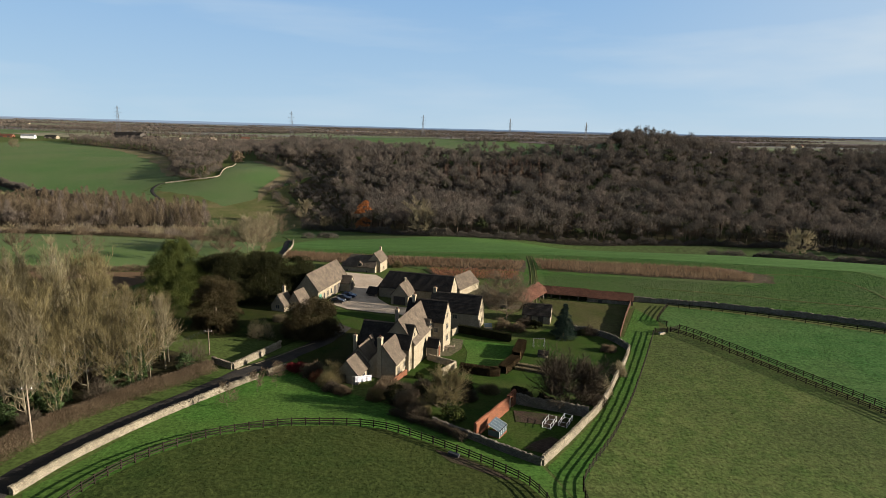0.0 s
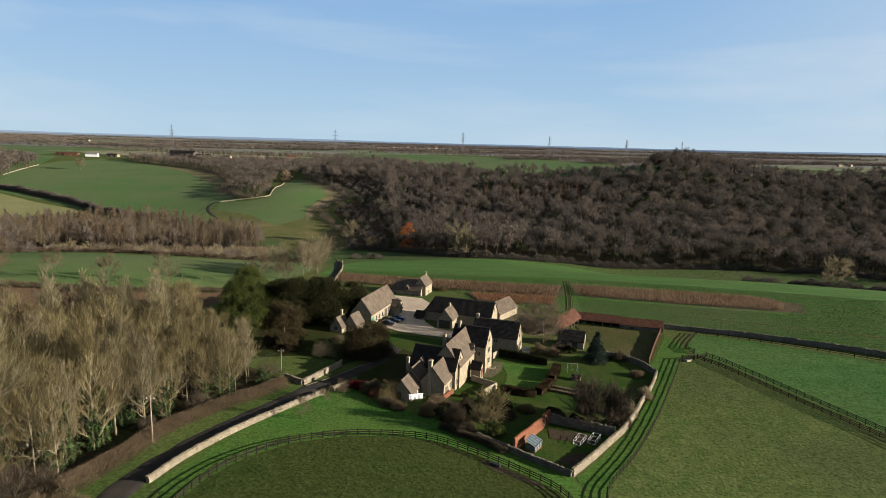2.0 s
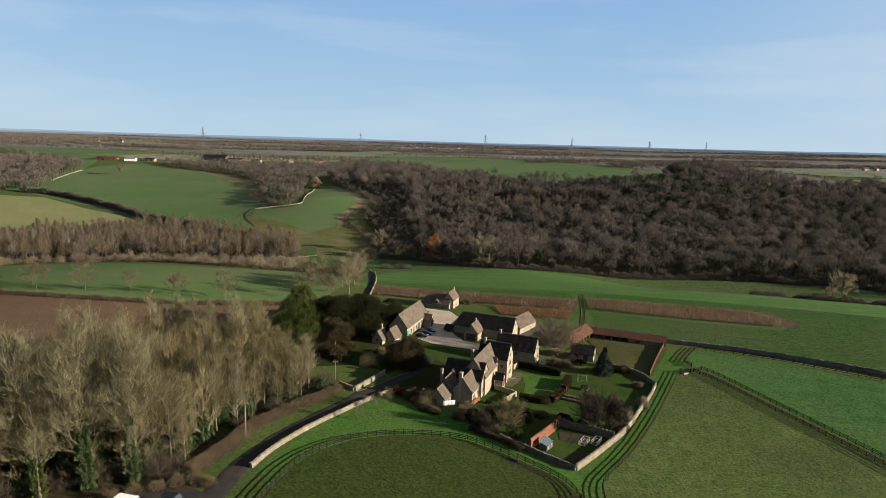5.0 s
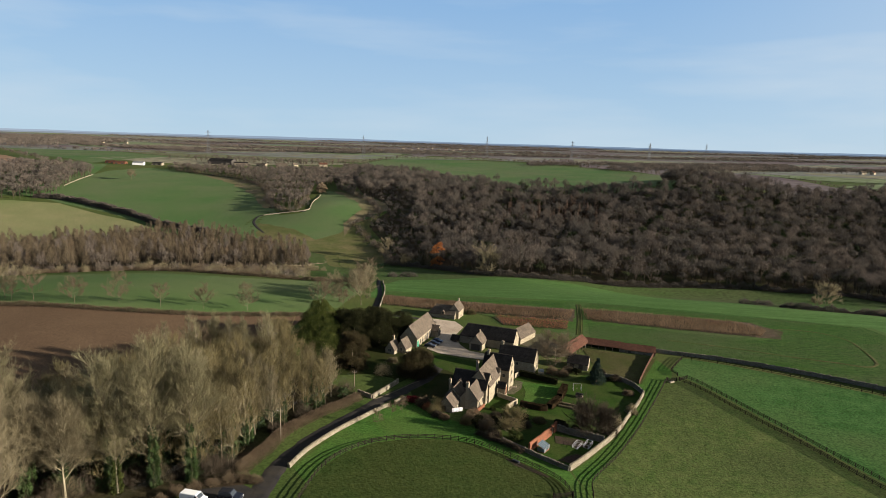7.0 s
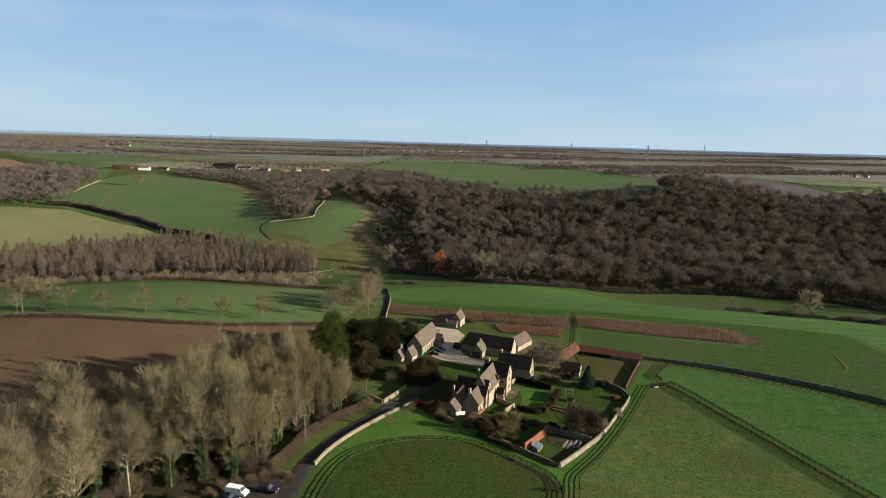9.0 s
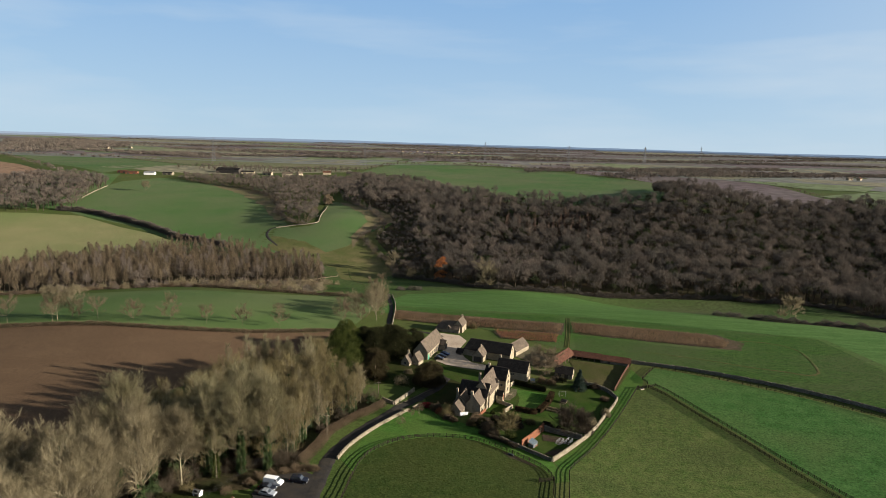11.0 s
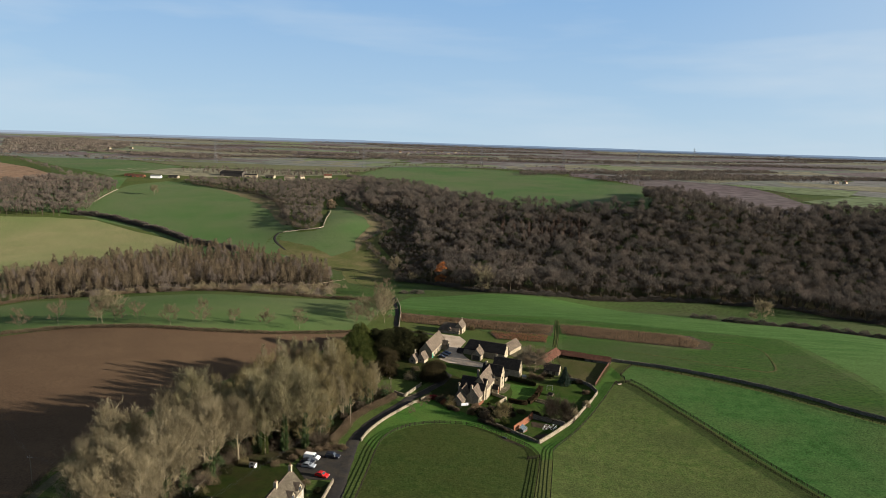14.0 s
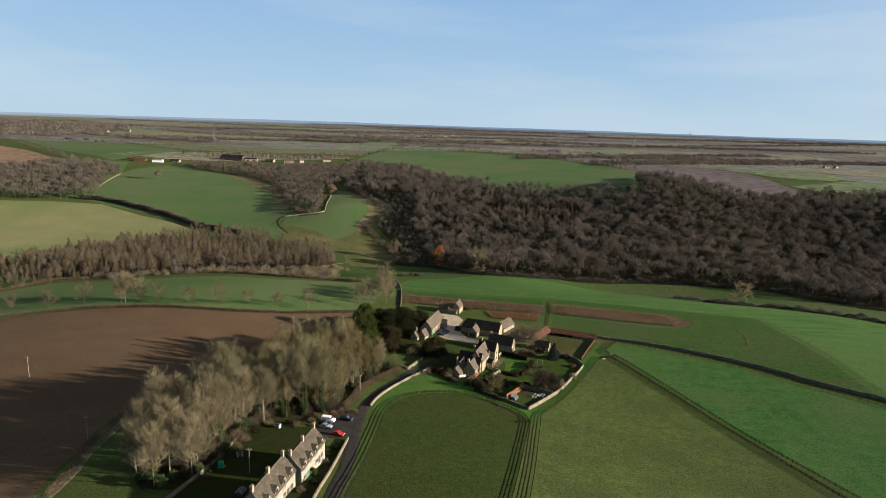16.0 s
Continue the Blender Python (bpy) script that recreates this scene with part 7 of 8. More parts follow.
def stone_wall(name, line, height, mat, label, width=0.5, step=0.4, rough=0.09, base=None, seed=0, coping=None):
    """A rubble wall with an uneven top, following the ground."""
    P = curve_points(line, step) if len(line) > 2 else np.array([np.array(line[0]) + (np.array(line[1]) - np.array(line[0])) * f for f in np.linspace(0, 1, max(2, int(math.dist(*line) / step)))])
    N = normals_of(P)
    rng = np.random.default_rng(seed + len(P))
    n = len(P)
    z = gnd(P[:, 0], P[:, 1])
    top = height + rng.normal(0, rough, n) + 0.06 * np.sin(np.arange(n) * 0.37 + seed)
    w = width / 2 * (1 + rng.normal(0, 0.07, n))
    ring = [(-1.25, -0.6), (-1.1, 0.5), (-1.0, 0.9), (-0.55, 1.0), (0.55, 1.0), (1.0, 0.9), (1.1, 0.5), (1.25, -0.6)]
    V = np.stack([np.column_stack([P + N * (s * w)[:, None], z + (q * top if q > 0 else q)]) for s, q in ring], 1)
    V[:, 3:5, 2] += rng.normal(0, rough * 0.8, (n, 2))
    k = len(ring)
    i = (np.arange(n - 1)[:, None] * k + np.arange(k - 1)).ravel()
    T = [np.stack([i, i + 1, i + k + 1], 1), np.stack([i, i + k + 1, i + k], 1)]
    cap = np.array([[0, j, j + 1] for j in range(1, k - 1)])
    T += [cap[:, ::-1], cap + (n - 1) * k]
    wall = empty(name, pose(float(P[0, 0]), float(P[0, 1]), float(z[0])), label, "wall")
    V = V.reshape(-1, 3) - np.array([P[0, 0], P[0, 1], z[0]])
    part("masonry", fast_mesh("masonry", V, np.concatenate(T), mat), None, wall)
    if coping:
        # coping stones set on edge along the top
        made = []
        stones = curve_points(line, coping) if len(line) > 2 else P
        M = normals_of(stones)
        zc = gnd(stones[:, 0], stones[:, 1]) + height - 0.05
        cube_t = np.array([[0, 2, 1], [0, 3, 2], [4, 5, 6], [4, 6, 7], [0, 1, 5], [0, 5, 4], [1, 2, 6], [1, 6, 5], [2, 3, 7], [2, 7, 6], [3, 0, 4], [3, 4, 7]])
        for c in range(len(stones)):
            d = np.array([M[c, 1], -M[c, 0]])
            a, b, h = width * 0.52 * rng.uniform(0.8, 1.15), coping * 0.44, rng.uniform(0.14, 0.3)
            lean = rng.normal(0, 0.05)
            corners = []
            for zz, f in ((0, 1.0), (h, 0.85)):
                for s, q in ((-1, -1), (1, -1), (1, 1), (-1, 1)):
                    xy = stones[c] + M[c] * s * a * f + d * (q * b * f + zz * lean)
                    corners.append((xy[0], xy[1], zc[c] + zz))
            made.append((np.array(corners), cube_t))
        V2, T2 = joined(made)
        tagged(part("coping", fast_mesh("coping", V2 - np.array([P[0, 0], P[0, 1], z[0]]), T2, mat), None, wall), kind="stuff")
    return wall


stone_wall("lane_wall", [(-45.8, -138.5), (-44.2, -129), (-40.6, -118), (-36.0, -108), (-30.4, -97.5), (-28.6, -95.2)], 0.95, DRYSTONE, "pale dry-stone wall with rough coping along the lane", 0.42, coping=0.42, seed=1)
stone_wall("lane_wall_stub", [(-27.2, -93.2), (-25.6, -90.6), (-23.6, -88.6)], 1.0, DRYSTONE, "short curving end of dry-stone wall", coping=0.42, seed=2)
stone_wall("gate_wall", [(-34.2, -90.6), (-31.2, -83.4), (-28.0, -75.8)], 1.25, DRYSTONE, "pale dry-stone wall on the grass bank", coping=0.42, seed=3)
stone_wall("gate_wall_return", [(-34.4, -90.6), (-39.0, -87.2)], 1.1, DRYSTONE, "dark return of the dry-stone wall", coping=0.42, seed=4)
stone_wall("garden_wall_east", [(17.9, -125.2), (23.5, -117.8), (28.9, -110.4), (33.3, -104.4), (38.0, -96.8), (42.4, -88.9), (47.6, -80.2), (52.2, -71.4)], 1.4, DRYSTONE, "sunlit rubble wall round the walled garden", 0.42, coping=0.45, seed=5)
stone_wall("garden_wall_south", [(3.0, -112.4), (8.6, -117.4), (12.1, -120.6), (17.7, -125.3)], 1.0, SHADEWALL, "low rubble wall at the garden's foot, darkened for shade", 0.5, coping=0.45, seed=6)
stone_wall("garden_wall_mid", [(18.3, -102.2), (23.0, -104.2), (30.6, -107.2)], 2.1, SHADEWALL, "tall stone wall across the kitchen garden, darkened for shade", 0.5, seed=7)
stone_wall("garden_wall_north", [(52.2, -71.2), (51.2, -66.4), (48.9, -61.6), (44.4, -58.2), (39.6, -57.2)], 1.6, SHADEWALL, "stone wall behind the garden, darkened for shade", 0.5, seed=8)
stone_wall("terrace_wall", [(3.9, -80.6), (6.6, -82.6), (9.4, -84.7)], 1.5, COTSWOLD, "shaded stone wall of the flower garden", 0.45, seed=9, rough=0.03)
stone_wall("flower_wall", [(9.4, -84.9), (7.6, -87.6), (5.9, -90.2)], 1.6, COTSWOLD, "sunlit stone wall of the flower garden", 0.45, seed=10, rough=0.03)
stone_wall("north_wall", NORTH_WALL, 1.6, SHADEWALL, "long stone wall along the paddock, darkened for shade", 0.5, step=0.5, rough=0.11, seed=11)
stone_wall("corral_fence", [(53.4, -62.4), (60.8, -47.0), (68.4, -32.2)], 1.6, DARKRED, "dark red-brown boarded fence of the cattle yard", 0.12, rough=0.02, seed=12)
stone_wall("lawn_wall", [(10.6, -63.6), (13.0, -60.2)], 1.6, COTSWOLD, "stone wall beside the terrace", 0.45, seed=13, rough=0.03)
stone_wall("cottage_wall", [(-51.6, -236), (-51.0, -214), (-49.9, -198), (-49.3, -184), (-48.9, -172.4)], 0.95, DRYSTONE, "low limestone wall in front of the cottages", 0.45, coping=0.45, seed=14)
stone_wall("cottage_back_wall", [(-88.4, -222), (-86.4, -211), (-84.4, -197), (-83.9, -179), (-84.6, -163)], 1.0, DRYSTONE, "low rubble wall behind the cottage gardens", 0.45, coping=0.45, seed=15)
stone_wall("farm_road_wall", [(-45.4, 12), (-47.4, 50), (-50, 75), (-53, 94), (-55, 108)], 1.0, DRYSTONE, "pale stone wall beside the farm road", 0.5, step=0.8, seed=16)
stone_wall("hill_wall", [(-214, 372), (-194, 375), (-170, 379), (-170, 401), (-183, 504)], 1.0, DRYSTONE, "pale stone wall round the hill field", 0.4, step=2.0, seed=20)
stone_wall("field_wall", [(-548, 623), (-537, 570), (-524, 518)], 1.0, DRYSTONE, "pale stone wall round the hill wood", 0.35, step=2.0, seed=17)
stone_wall("brick_border_wall", [(-4.1, -96.1), (-2.6, -93.0), (-0.9, -89.8)], 1.2, BRICK, "low red-brown brick wall by the house garden", 0.35, rough=0.02, seed=21)
# brick garden wall with a doorway near its end
bw = stone_wall("brick_wall", [(9.2, -116.8), (16.6, -105.2)], 2.5, BRICK, "tall weathered red brick garden wall", 0.55, rough=0.02, seed=18)
stone_wall("brick_wall_end", [(17.4, -103.9), (18.4, -102.3)], 2.9, BRICK, "red brick wall beyond the garden door", 0.55, rough=0.02, seed=19)
g0 = building("garden_door", 17.0, -104.6, gnd(17.0, -104.6), "pale boarded garden door in the brick wall", "door")
db = bmesh.new()
for k in range(5):
    box(db, -0.62 + 0.25 * k, -0.03, 0.02, -0.39 + 0.25 * k, 0.03, 2.1)
db.transform(Matrix.Rotation(radians(57.5), 4, "Z"))
part("boards", db, POLE, g0)
lin = box_bm(-0.75, -0.28, 2.15, 0.75, 0.28, 2.75)
lin.transform(Matrix.Rotation(radians(57.5), 4, "Z"))
part("lintel", lin, BRICK, g0)

# rail fences: posts and three rails, each a piece
POST = bm_mesh("post", box_bm(-0.085, -0.075, -0.35, 0.085, 0.075, 1.34, bevel=0.015), FENCE)
RAIL = bm_mesh("rail", box_bm(0.0, -0.028, -0.062, 1.0, 0.028, 0.062), FENCE)


def rail_fence(name, line, label, gap=2.1, rails=(0.44, 0.82, 1.18), seed=0):
    P = curve_points(line, gap) if len(line) > 2 else np.array([np.array(line[0]) + (np.array(line[1]) - np.array(line[0])) * f for f in np.linspace(0, 1, max(2, int(math.dist(*line) / gap) + 1))])
    z = gnd(P[:, 0], P[:, 1])
    rng = random.Random(seed + len(P))
    t = empty(name, pose(float(P[0, 0]), float(P[0, 1]), float(z[0])), label, "fence", "paddock fences")
    o = t.matrix_basis.inverted()
    for k in range(len(P)):
        d = P[min(k + 1, len(P) - 1)] - P[max(k - 1, 0)]
        a = math.degrees(math.atan2(d[1], d[0]))
        part("post", POST, None, t).matrix_basis = o @ pose(P[k, 0], P[k, 1], z[k], rng.uniform(-2, 2), rng.uniform(-2, 2), a)
        if k + 1 < len(P):
            e = P[k + 1] - P[k]
            run, rise = float(np.hypot(*e)), float(z[k + 1] - z[k])
            for h in rails:
                r = part("rail", RAIL, None, t)
                r.matrix_basis = o @ pose(P[k, 0], P[k, 1], z[k] + h + rng.uniform(-0.02, 0.02), 0, -math.degrees(math.atan2(rise, run)), math.degrees(math.atan2(e[1], e[0]))) @ Matrix.Translation((0, -0.08, 0)) @ Matrix.Diagonal((math.hypot(run, rise), 1, 1, 1))
    return t


rail_fence("rail_fence", ARC, "dark curved post-and-rail fence round the west paddock")
rail_fence("rail_fence", LANE_W, "dark post-and-rail fence beside the green lane", seed=1)
rail_fence("rail_fence", LANE_E, "dark post-and-rail fence on the lane's far side", seed=2)
rail_fence("rail_fence", PADDOCK_W, "dark post-and-rail fence along the garden wall", seed=3)
rail_fence("rail_fence", DRIVE_S, "dark post-and-rail fence of the double drive", seed=4)
rail_fence("rail_fence", DRIVE_N, "dark post-and-rail fence of the double drive", seed=5)
rail_fence("wire_fence", NORTH_FENCE, "dark post fence along the stone wall", 3.0, (0.55, 1.05), 6)
rail_fence("rail_fence", [(NORTH_FENCE[0][0], NORTH_FENCE[0][1]), (73.2, -42.6), (69.0, -49.0)], "short dark rail fence by the field gate", seed=7)


def gate(name, a, b, label, mat=FENCE, bars=5):
    (x0, y0), (x1, y1) = a, b
    w = math.dist(a, b)
    t = empty(name, pose(x0, y0, gnd(x0, y0), 0, 0, math.degrees(math.atan2(y1 - y0, x1 - x0))), label, "gate")
    for k in range(bars):
        part("bar", box_bm(0.1, -0.03, 0.22 + k * 0.23, w - 0.1, 0.03, 0.32 + k * 0.23, bevel=0.01), mat, t)
    for x in (0.05, w - 0.15):
        part("stile", box_bm(x, -0.04, 0.15, x + 0.1, 0.04, 1.3, bevel=0.01), mat, t)
    part("brace", rod_bm((0.2, 0, 0.28), (w - 0.2, 0, 1.2), 0.04, 0.04, 6), mat, t)
    for x in (-0.1, w + 0.1):
        part("gatepost", box_bm(x - 0.11, -0.11, -0.4, x + 0.11, 0.11, 1.5, bevel=0.03), mat, t)
    return t


gate("field_gate", (64.4, -58.6), (67.6, -58.2), "dark timber five-bar gate into the east paddock")
gate("drive_gate", (68.9, -57.6), (72.2, -55.6), "dark timber gate across the double drive")
gate("lane_gate", (11.6, -140.2), (15.8, -139.2), "dark timber gate at the head of the green lane")
gate("north_gate", (68.9, -49.4), (69.8, -53.2), "dark timber gate into the north paddock")
tr = empty("water_trough", pose(65.6, -59.6, gnd(65.6, -59.6), 0, 0, 20), "pale stone water trough beside the gate", "trough")
tb = box_bm(-0.9, -0.35, 0.0, 0.9, 0.35, 0.6, bevel=0.04)
part("basin", tb, ASHLAR, tr)
part("water", box_bm(-0.78, -0.24, 0.55, 0.78, 0.24, 0.615), GLASS, tr)

# mud and a trough by the paddock fence
field("mud_patch", [(2.5, -121.6), (5.5, -123.4), (9.0, -126.2), (12.6, -129.8), (11.8, -130.2), (9.2, -128.6), (6.4, -126.6), (4.6, -125.6), (3.4, -123.6)], SOIL, "poached muddy ground beside the paddock fence", 0.09, 3, 1.2)
tr2 = empty("feed_trough", pose(5.2, -123.6, gnd(5.2, -123.6), 0, 0, -38), "dark feed trough in the muddy paddock corner", "trough")
part("tub", box_bm(-0.9, -0.32, 0.0, 0.9, 0.32, 0.55, bevel=0.06), PLASTIC_DARK, tr2)

# ---- vehicles ----
def vehicle(name, x, y, turn, paint, label, L=4.3, W=1.76, H=1.48, kind="car"):
    """A parked car or van: shell, glass, wheels with rims, lamps and bumpers."""
    t = empty(name, pose(x, y, gnd(x, y) + 0.17, 0, 0, turn), label, "van" if kind == "van" else "car")
    a = L / 2
    if kind == "van":
        low = [(-a, 0.35), (-a, 1.0), (-a * 0.99, 1.75), (-a * 0.95, H), (a * 0.42, H), (a * 0.66, 1.12), (a * 0.97, 0.98), (a, 0.6), (a, 0.35)]
        glass = [(a * 0.30, 1.12), (a * 0.635, 1.12), (a * 0.44, H - 0.1), (a * 0.30, H - 0.1)]
    elif kind == "suv":
        low = [(-a, 0.4), (-a, 0.95), (-a * 0.93, 1.05), (-a * 0.86, H * 0.98), (a * 0.15, H), (a * 0.42, 1.08), (a * 0.95, 0.98), (a, 0.7), (a, 0.4)]
        glass = [(-a * 0.84, 1.06), (a * 0.36, 1.06), (a * 0.13, H - 0.09), (-a * 0.80, H - 0.09)]
    else:
        low = [(-a, 0.35), (-a * 0.99, 0.85), (-a * 0.86, 0.95), (-a * 0.55, H * 0.98), (a * 0.08, H), (a * 0.42, 0.95), (a * 0.93, 0.80), (a, 0.6), (a, 0.35)]
        glass = [(-a * 0.76, 0.95), (a * 0.36, 0.95), (a * 0.06, H - 0.08), (-a * 0.52, H - 0.08)]
    bm = bmesh.new()
    rings = []
    for s in (-1, 1):
        rings.append([bm.verts.new((p, s * W / 2 * (1.0 if q < 1.0 else 1.0 - 0.16 * (q - 1.0) / (H - 1.0 + 1e-6)), q)) for p, q in low])
    bm.faces.new(rings[0][::-1])
    bm.faces.new(rings[1])
    for i in range(len(low)):
        j = (i + 1) % len(low)
        bm.faces.new((rings[0][i], rings[0][j], rings[1][j], rings[1][i]))
    bmesh.ops.recalc_face_normals(bm, faces=bm.faces[:])
    bmesh.ops.bevel(bm, geom=bm.edges[:], offset=0.06, segments=2, affect="EDGES")
    body = part("body", bm, paint, t)
    gw = W / 2 * 0.93
    for s in (-1, 1):
        g = bmesh.new()
        v = [g.verts.new((p, s * (gw + 0.055 - 0.12 * (q - 0.95)), q)) for p, q in glass]
        w = [g.verts.new((p, s * (gw - 0.08), q)) for p, q in glass]
        g.faces.new(v)
        g.faces.new(w[::-1])
        for i in range(4):
            g.faces.new((v[i], v[(i + 1) % 4], w[(i + 1) % 4], w[i]))
        part("side_window", g, GLASS, body)
    front = [p for p in low if p[0] > 0 and p[1] >= 0.95][:2]
    (x0, z0), (x1, z1) = front[0], front[1]
    nx, nz = (z0 - z1), (x1 - x0)
    n = math.hypot(nx, nz)
    g = bmesh.new()
    ps = [(x0 + (x1 - x0) * f + nx / n * e, y2, z0 + (z1 - z0) * f + nz / n * e) for f, e, y2 in ((0.1, 0.015, -gw * 0.8), (0.92, 0.015, -gw * 0.9), (0.92, 0.015, gw * 0.9), (0.1, 0.015, gw * 0.8))]
    up = [g.verts.new(p) for p in ps]
    dn = [g.verts.new((p[0] - nx / n * 0.06, p[1], p[2] - nz / n * 0.06)) for p in ps]
    g.faces.new(up)
    g.faces.new(dn[::-1])
    for i in range(4):
        g.faces.new((up[i], up[(i + 1) % 4], dn[(i + 1) % 4], dn[i]))
    bmesh.ops.recalc_face_normals(g, faces=g.faces[:])
    part("windscreen", g, GLASS, body)
    for sx in (-0.62, 0.64):
        for s in (-1, 1):
            wheel = part("wheel", rod_bm((sx * a, s * (W / 2 - 0.19), 0.15), (sx * a, s * (W / 2 + 0.015), 0.15), 0.32, 0.32, 18), RUBBER, t)
            part("rim", rod_bm((sx * a, s * (W / 2 - 0.02), 0.15), (sx * a, s * (W / 2 + 0.03), 0.15), 0.2, 0.19, 12), STEEL, wheel)
    for s in (-1, 1):
        part("headlamp", box_bm(a - 0.1, s * W * 0.36 - 0.16, 0.62, a + 0.015, s * W * 0.36 + 0.16, 0.78, bevel=0.02), LAMPGLASS, body)
        part("tail_lamp", box_bm(-a - 0.015, s * W * 0.42 - 0.09, 0.7, -a + 0.08, s * W * 0.42 + 0.09, 0.95, bevel=0.02), REDLAMP, body)
        part("door_mirror", box_bm(a * 0.3, s * (W / 2 + 0.09) - 0.09, 0.98, a * 0.3 + 0.1, s * (W / 2 + 0.09) + 0.09, 1.12, bevel=0.02), paint, body)
    for x2 in (-a - 0.03, a - 0.1):
        part("bumper", box_bm(x2, -W / 2 + 0.05, 0.3, x2 + 0.13, W / 2 - 0.05, 0.5, bevel=0.03), PLASTIC_DARK, t)
    return t


vehicle("car", -19.3, -37.2, -14, PAINT_DARK, "black hatchback parked beside the coach barn", H=1.46)
vehicle("car", -17.9, -34.0, -14, PAINT_DARK, "black saloon parked in the gravel yard", L=4.6)
vehicle("car", -16.6, -30.9, -14, PAINT_BLUE, "navy blue car parked in the gravel yard", L=4.5)
vehicle("van", -58.4, -157.0, -12, PAINT_WHITE, "white panel van parked by the wood", L=4.9, W=1.9, H=1.95, kind="van")
vehicle("car", -58.9, -160.2, -12, PAINT_DARK, "dark car parked between the van and a silver car")
vehicle("car", -58.0, -163.2, -12, PAINT_SILVER, "silver hatchback parked beside the cottages")
vehicle("off_roader", -52.4, -154.8, -8, PAINT_DARK, "black off-roader parked by the lane", L=4.6, W=1.9, H=1.8, kind="suv")
vehicle("car", -52.6, -169.4, -18, PAINT_RED, "bright red hatchback parked by the garden wall", L=4.0)

# ---- poles, pylons and wires ----
def pole_thing(name, x, y, h, label, mat=POLE, arm=True):
    t = empty(name, pose(x, y, gnd(x, y) - 0.3), label, "pole")
    part("pole", rod_bm((0, 0, 0), (0.0, 0, h + 0.3), 0.13, 0.09, 10), mat, t)
    if arm:
        part("crossarm", box_bm(-0.75, -0.06, h - 0.35, 0.75, 0.06, h - 0.22, bevel=0.01), mat, t)
        for s in (-0.6, 0.0, 0.6):
            part("insulator", rod_bm((s, 0, h - 0.22), (s, 0, h - 0.05), 0.06, 0.04, 8), WHITE, t)
    return t


pole_thing("power_pole", -51.7, -124.2, 8.2, "pale timber pole in the lane hedge")
pole_thing("power_pole", -40.9, -82.9, 5.6, "dark timber pole on the rough lawn by the wood", OAK)
pole_thing("power_pole", -71.8, -201.5, 8.0, "timber pole in the cottage garden")
pole_thing("power_pole", -185.5, -127.0, 9.0, "pale timber pole in the ploughed field")
pole_thing("power_pole", -130.2, -180.0, 8.6, "timber pole at the edge of the ploughed field")


def wire(name, a, b, sag, label):
    cu = bpy.data.curves.new(name, "CURVE")
    cu.dimensions, cu.bevel_depth, cu.bevel_resolution = "3D", 0.006, 1
    sp = cu.splines.new("POLY")
    sp.points.add(16)
    a, b = Vector(a), Vector(b)
    for k in range(17):
        f = k / 16
        p = a.lerp(b, f)
        sp.points[k].co = (p.x, p.y, p.z - 4 * sag * f * (1 - f), 1)
    cu.materials.append(PLASTIC_DARK)
    return tagged(new(name, cu), label, "cable", "overhead wires")


tops = [(-51.7, -124.2, 8.0), (-40.9, -82.9, 5.4), (-71.8, -201.5, 7.8), (-130.2, -180.0, 8.4), (-185.5, -127.0, 8.8)]
tops = [(x, y, gnd(x, y) + h) for x, y, h in tops]
for s in (-0.6, 0.0, 0.6):
    for i, j in ((0, 1), (2, 3), (3, 4), (0, 2)):
        (x0, y0, z0), (x1, y1, z1) = tops[i], tops[j]
        wire("overhead_wire", (x0 + s, y0, z0), (x1 + s, y1, z1), 0.7, "thin grey overhead wire between timber poles")


def pylon(x, y, h, label="grey steel lattice pylon on the skyline"):
    """A lattice tower: four legs, bracing and three pairs of arms."""
    t = empty("pylon", pose(x, y, gnd(x, y) - 0.5, 0, 0, 12), label, "pylon", "pylons on the plateau")
    wide = lambda z: 3.6 * (1 - z / h) ** 1.15 + 0.55
    n = 9
    zs = [h * (1 - (1 - k / n) ** 1.25) for k in range(n + 1)]
    for sx, sy in ((-1, -1), (-1, 1), (1, -1), (1, 1)):
        bm = bmesh.new()
        rings = [[bm.verts.new((sx * wide(z) + a, sy * wide(z) + b, z)) for a, b in ((-0.2, -0.2), (0.2, -0.2), (0.2, 0.2), (-0.2, 0.2))] for z in zs]
        for lo_, up_ in zip(rings, rings[1:]):
            for i in range(4):
                bm.faces.new((lo_[i], lo_[(i + 1) % 4], up_[(i + 1) % 4], up_[i]))
        part("leg", bm, STEEL, t)
    for k in range(4):
        for z0, z1 in zip(zs, zs[1:]):
            for f in (1, -1):
                bm = rod_bm((f * wide(z0), -wide(z0), z0), (-f * wide(z1), -wide(z1), z1), 0.13, 0.13, 3)
                bm.transform(Matrix.Rotation(k * math.pi / 2, 4, "Z"))
                part("brace", bm, STEEL, t)
    for z, r in ((h * 0.62, 6.5), (h * 0.76, 8.0), (h * 0.9, 6.0)):
        for s in (-1, 1):
            bm = bmesh.new()
            rod(bm, (0, -0.5, z), (s * r, 0, z + 0.3), 0.18, 0.12, 4)
            rod(bm, (0, 0.5, z), (s * r, 0, z + 0.3), 0.18, 0.12, 4)
            rod(bm, (0, 0, z + 2.2), (s * r, 0, z + 0.3), 0.18, 0.12, 4)
            arm = part("arm", bm, STEEL, t)
            part("insulator", rod_bm((s * r, 0, z + 0.3), (s * r, 0, z - 2.2), 0.18, 0.14, 6), LEAD, arm)
    return t


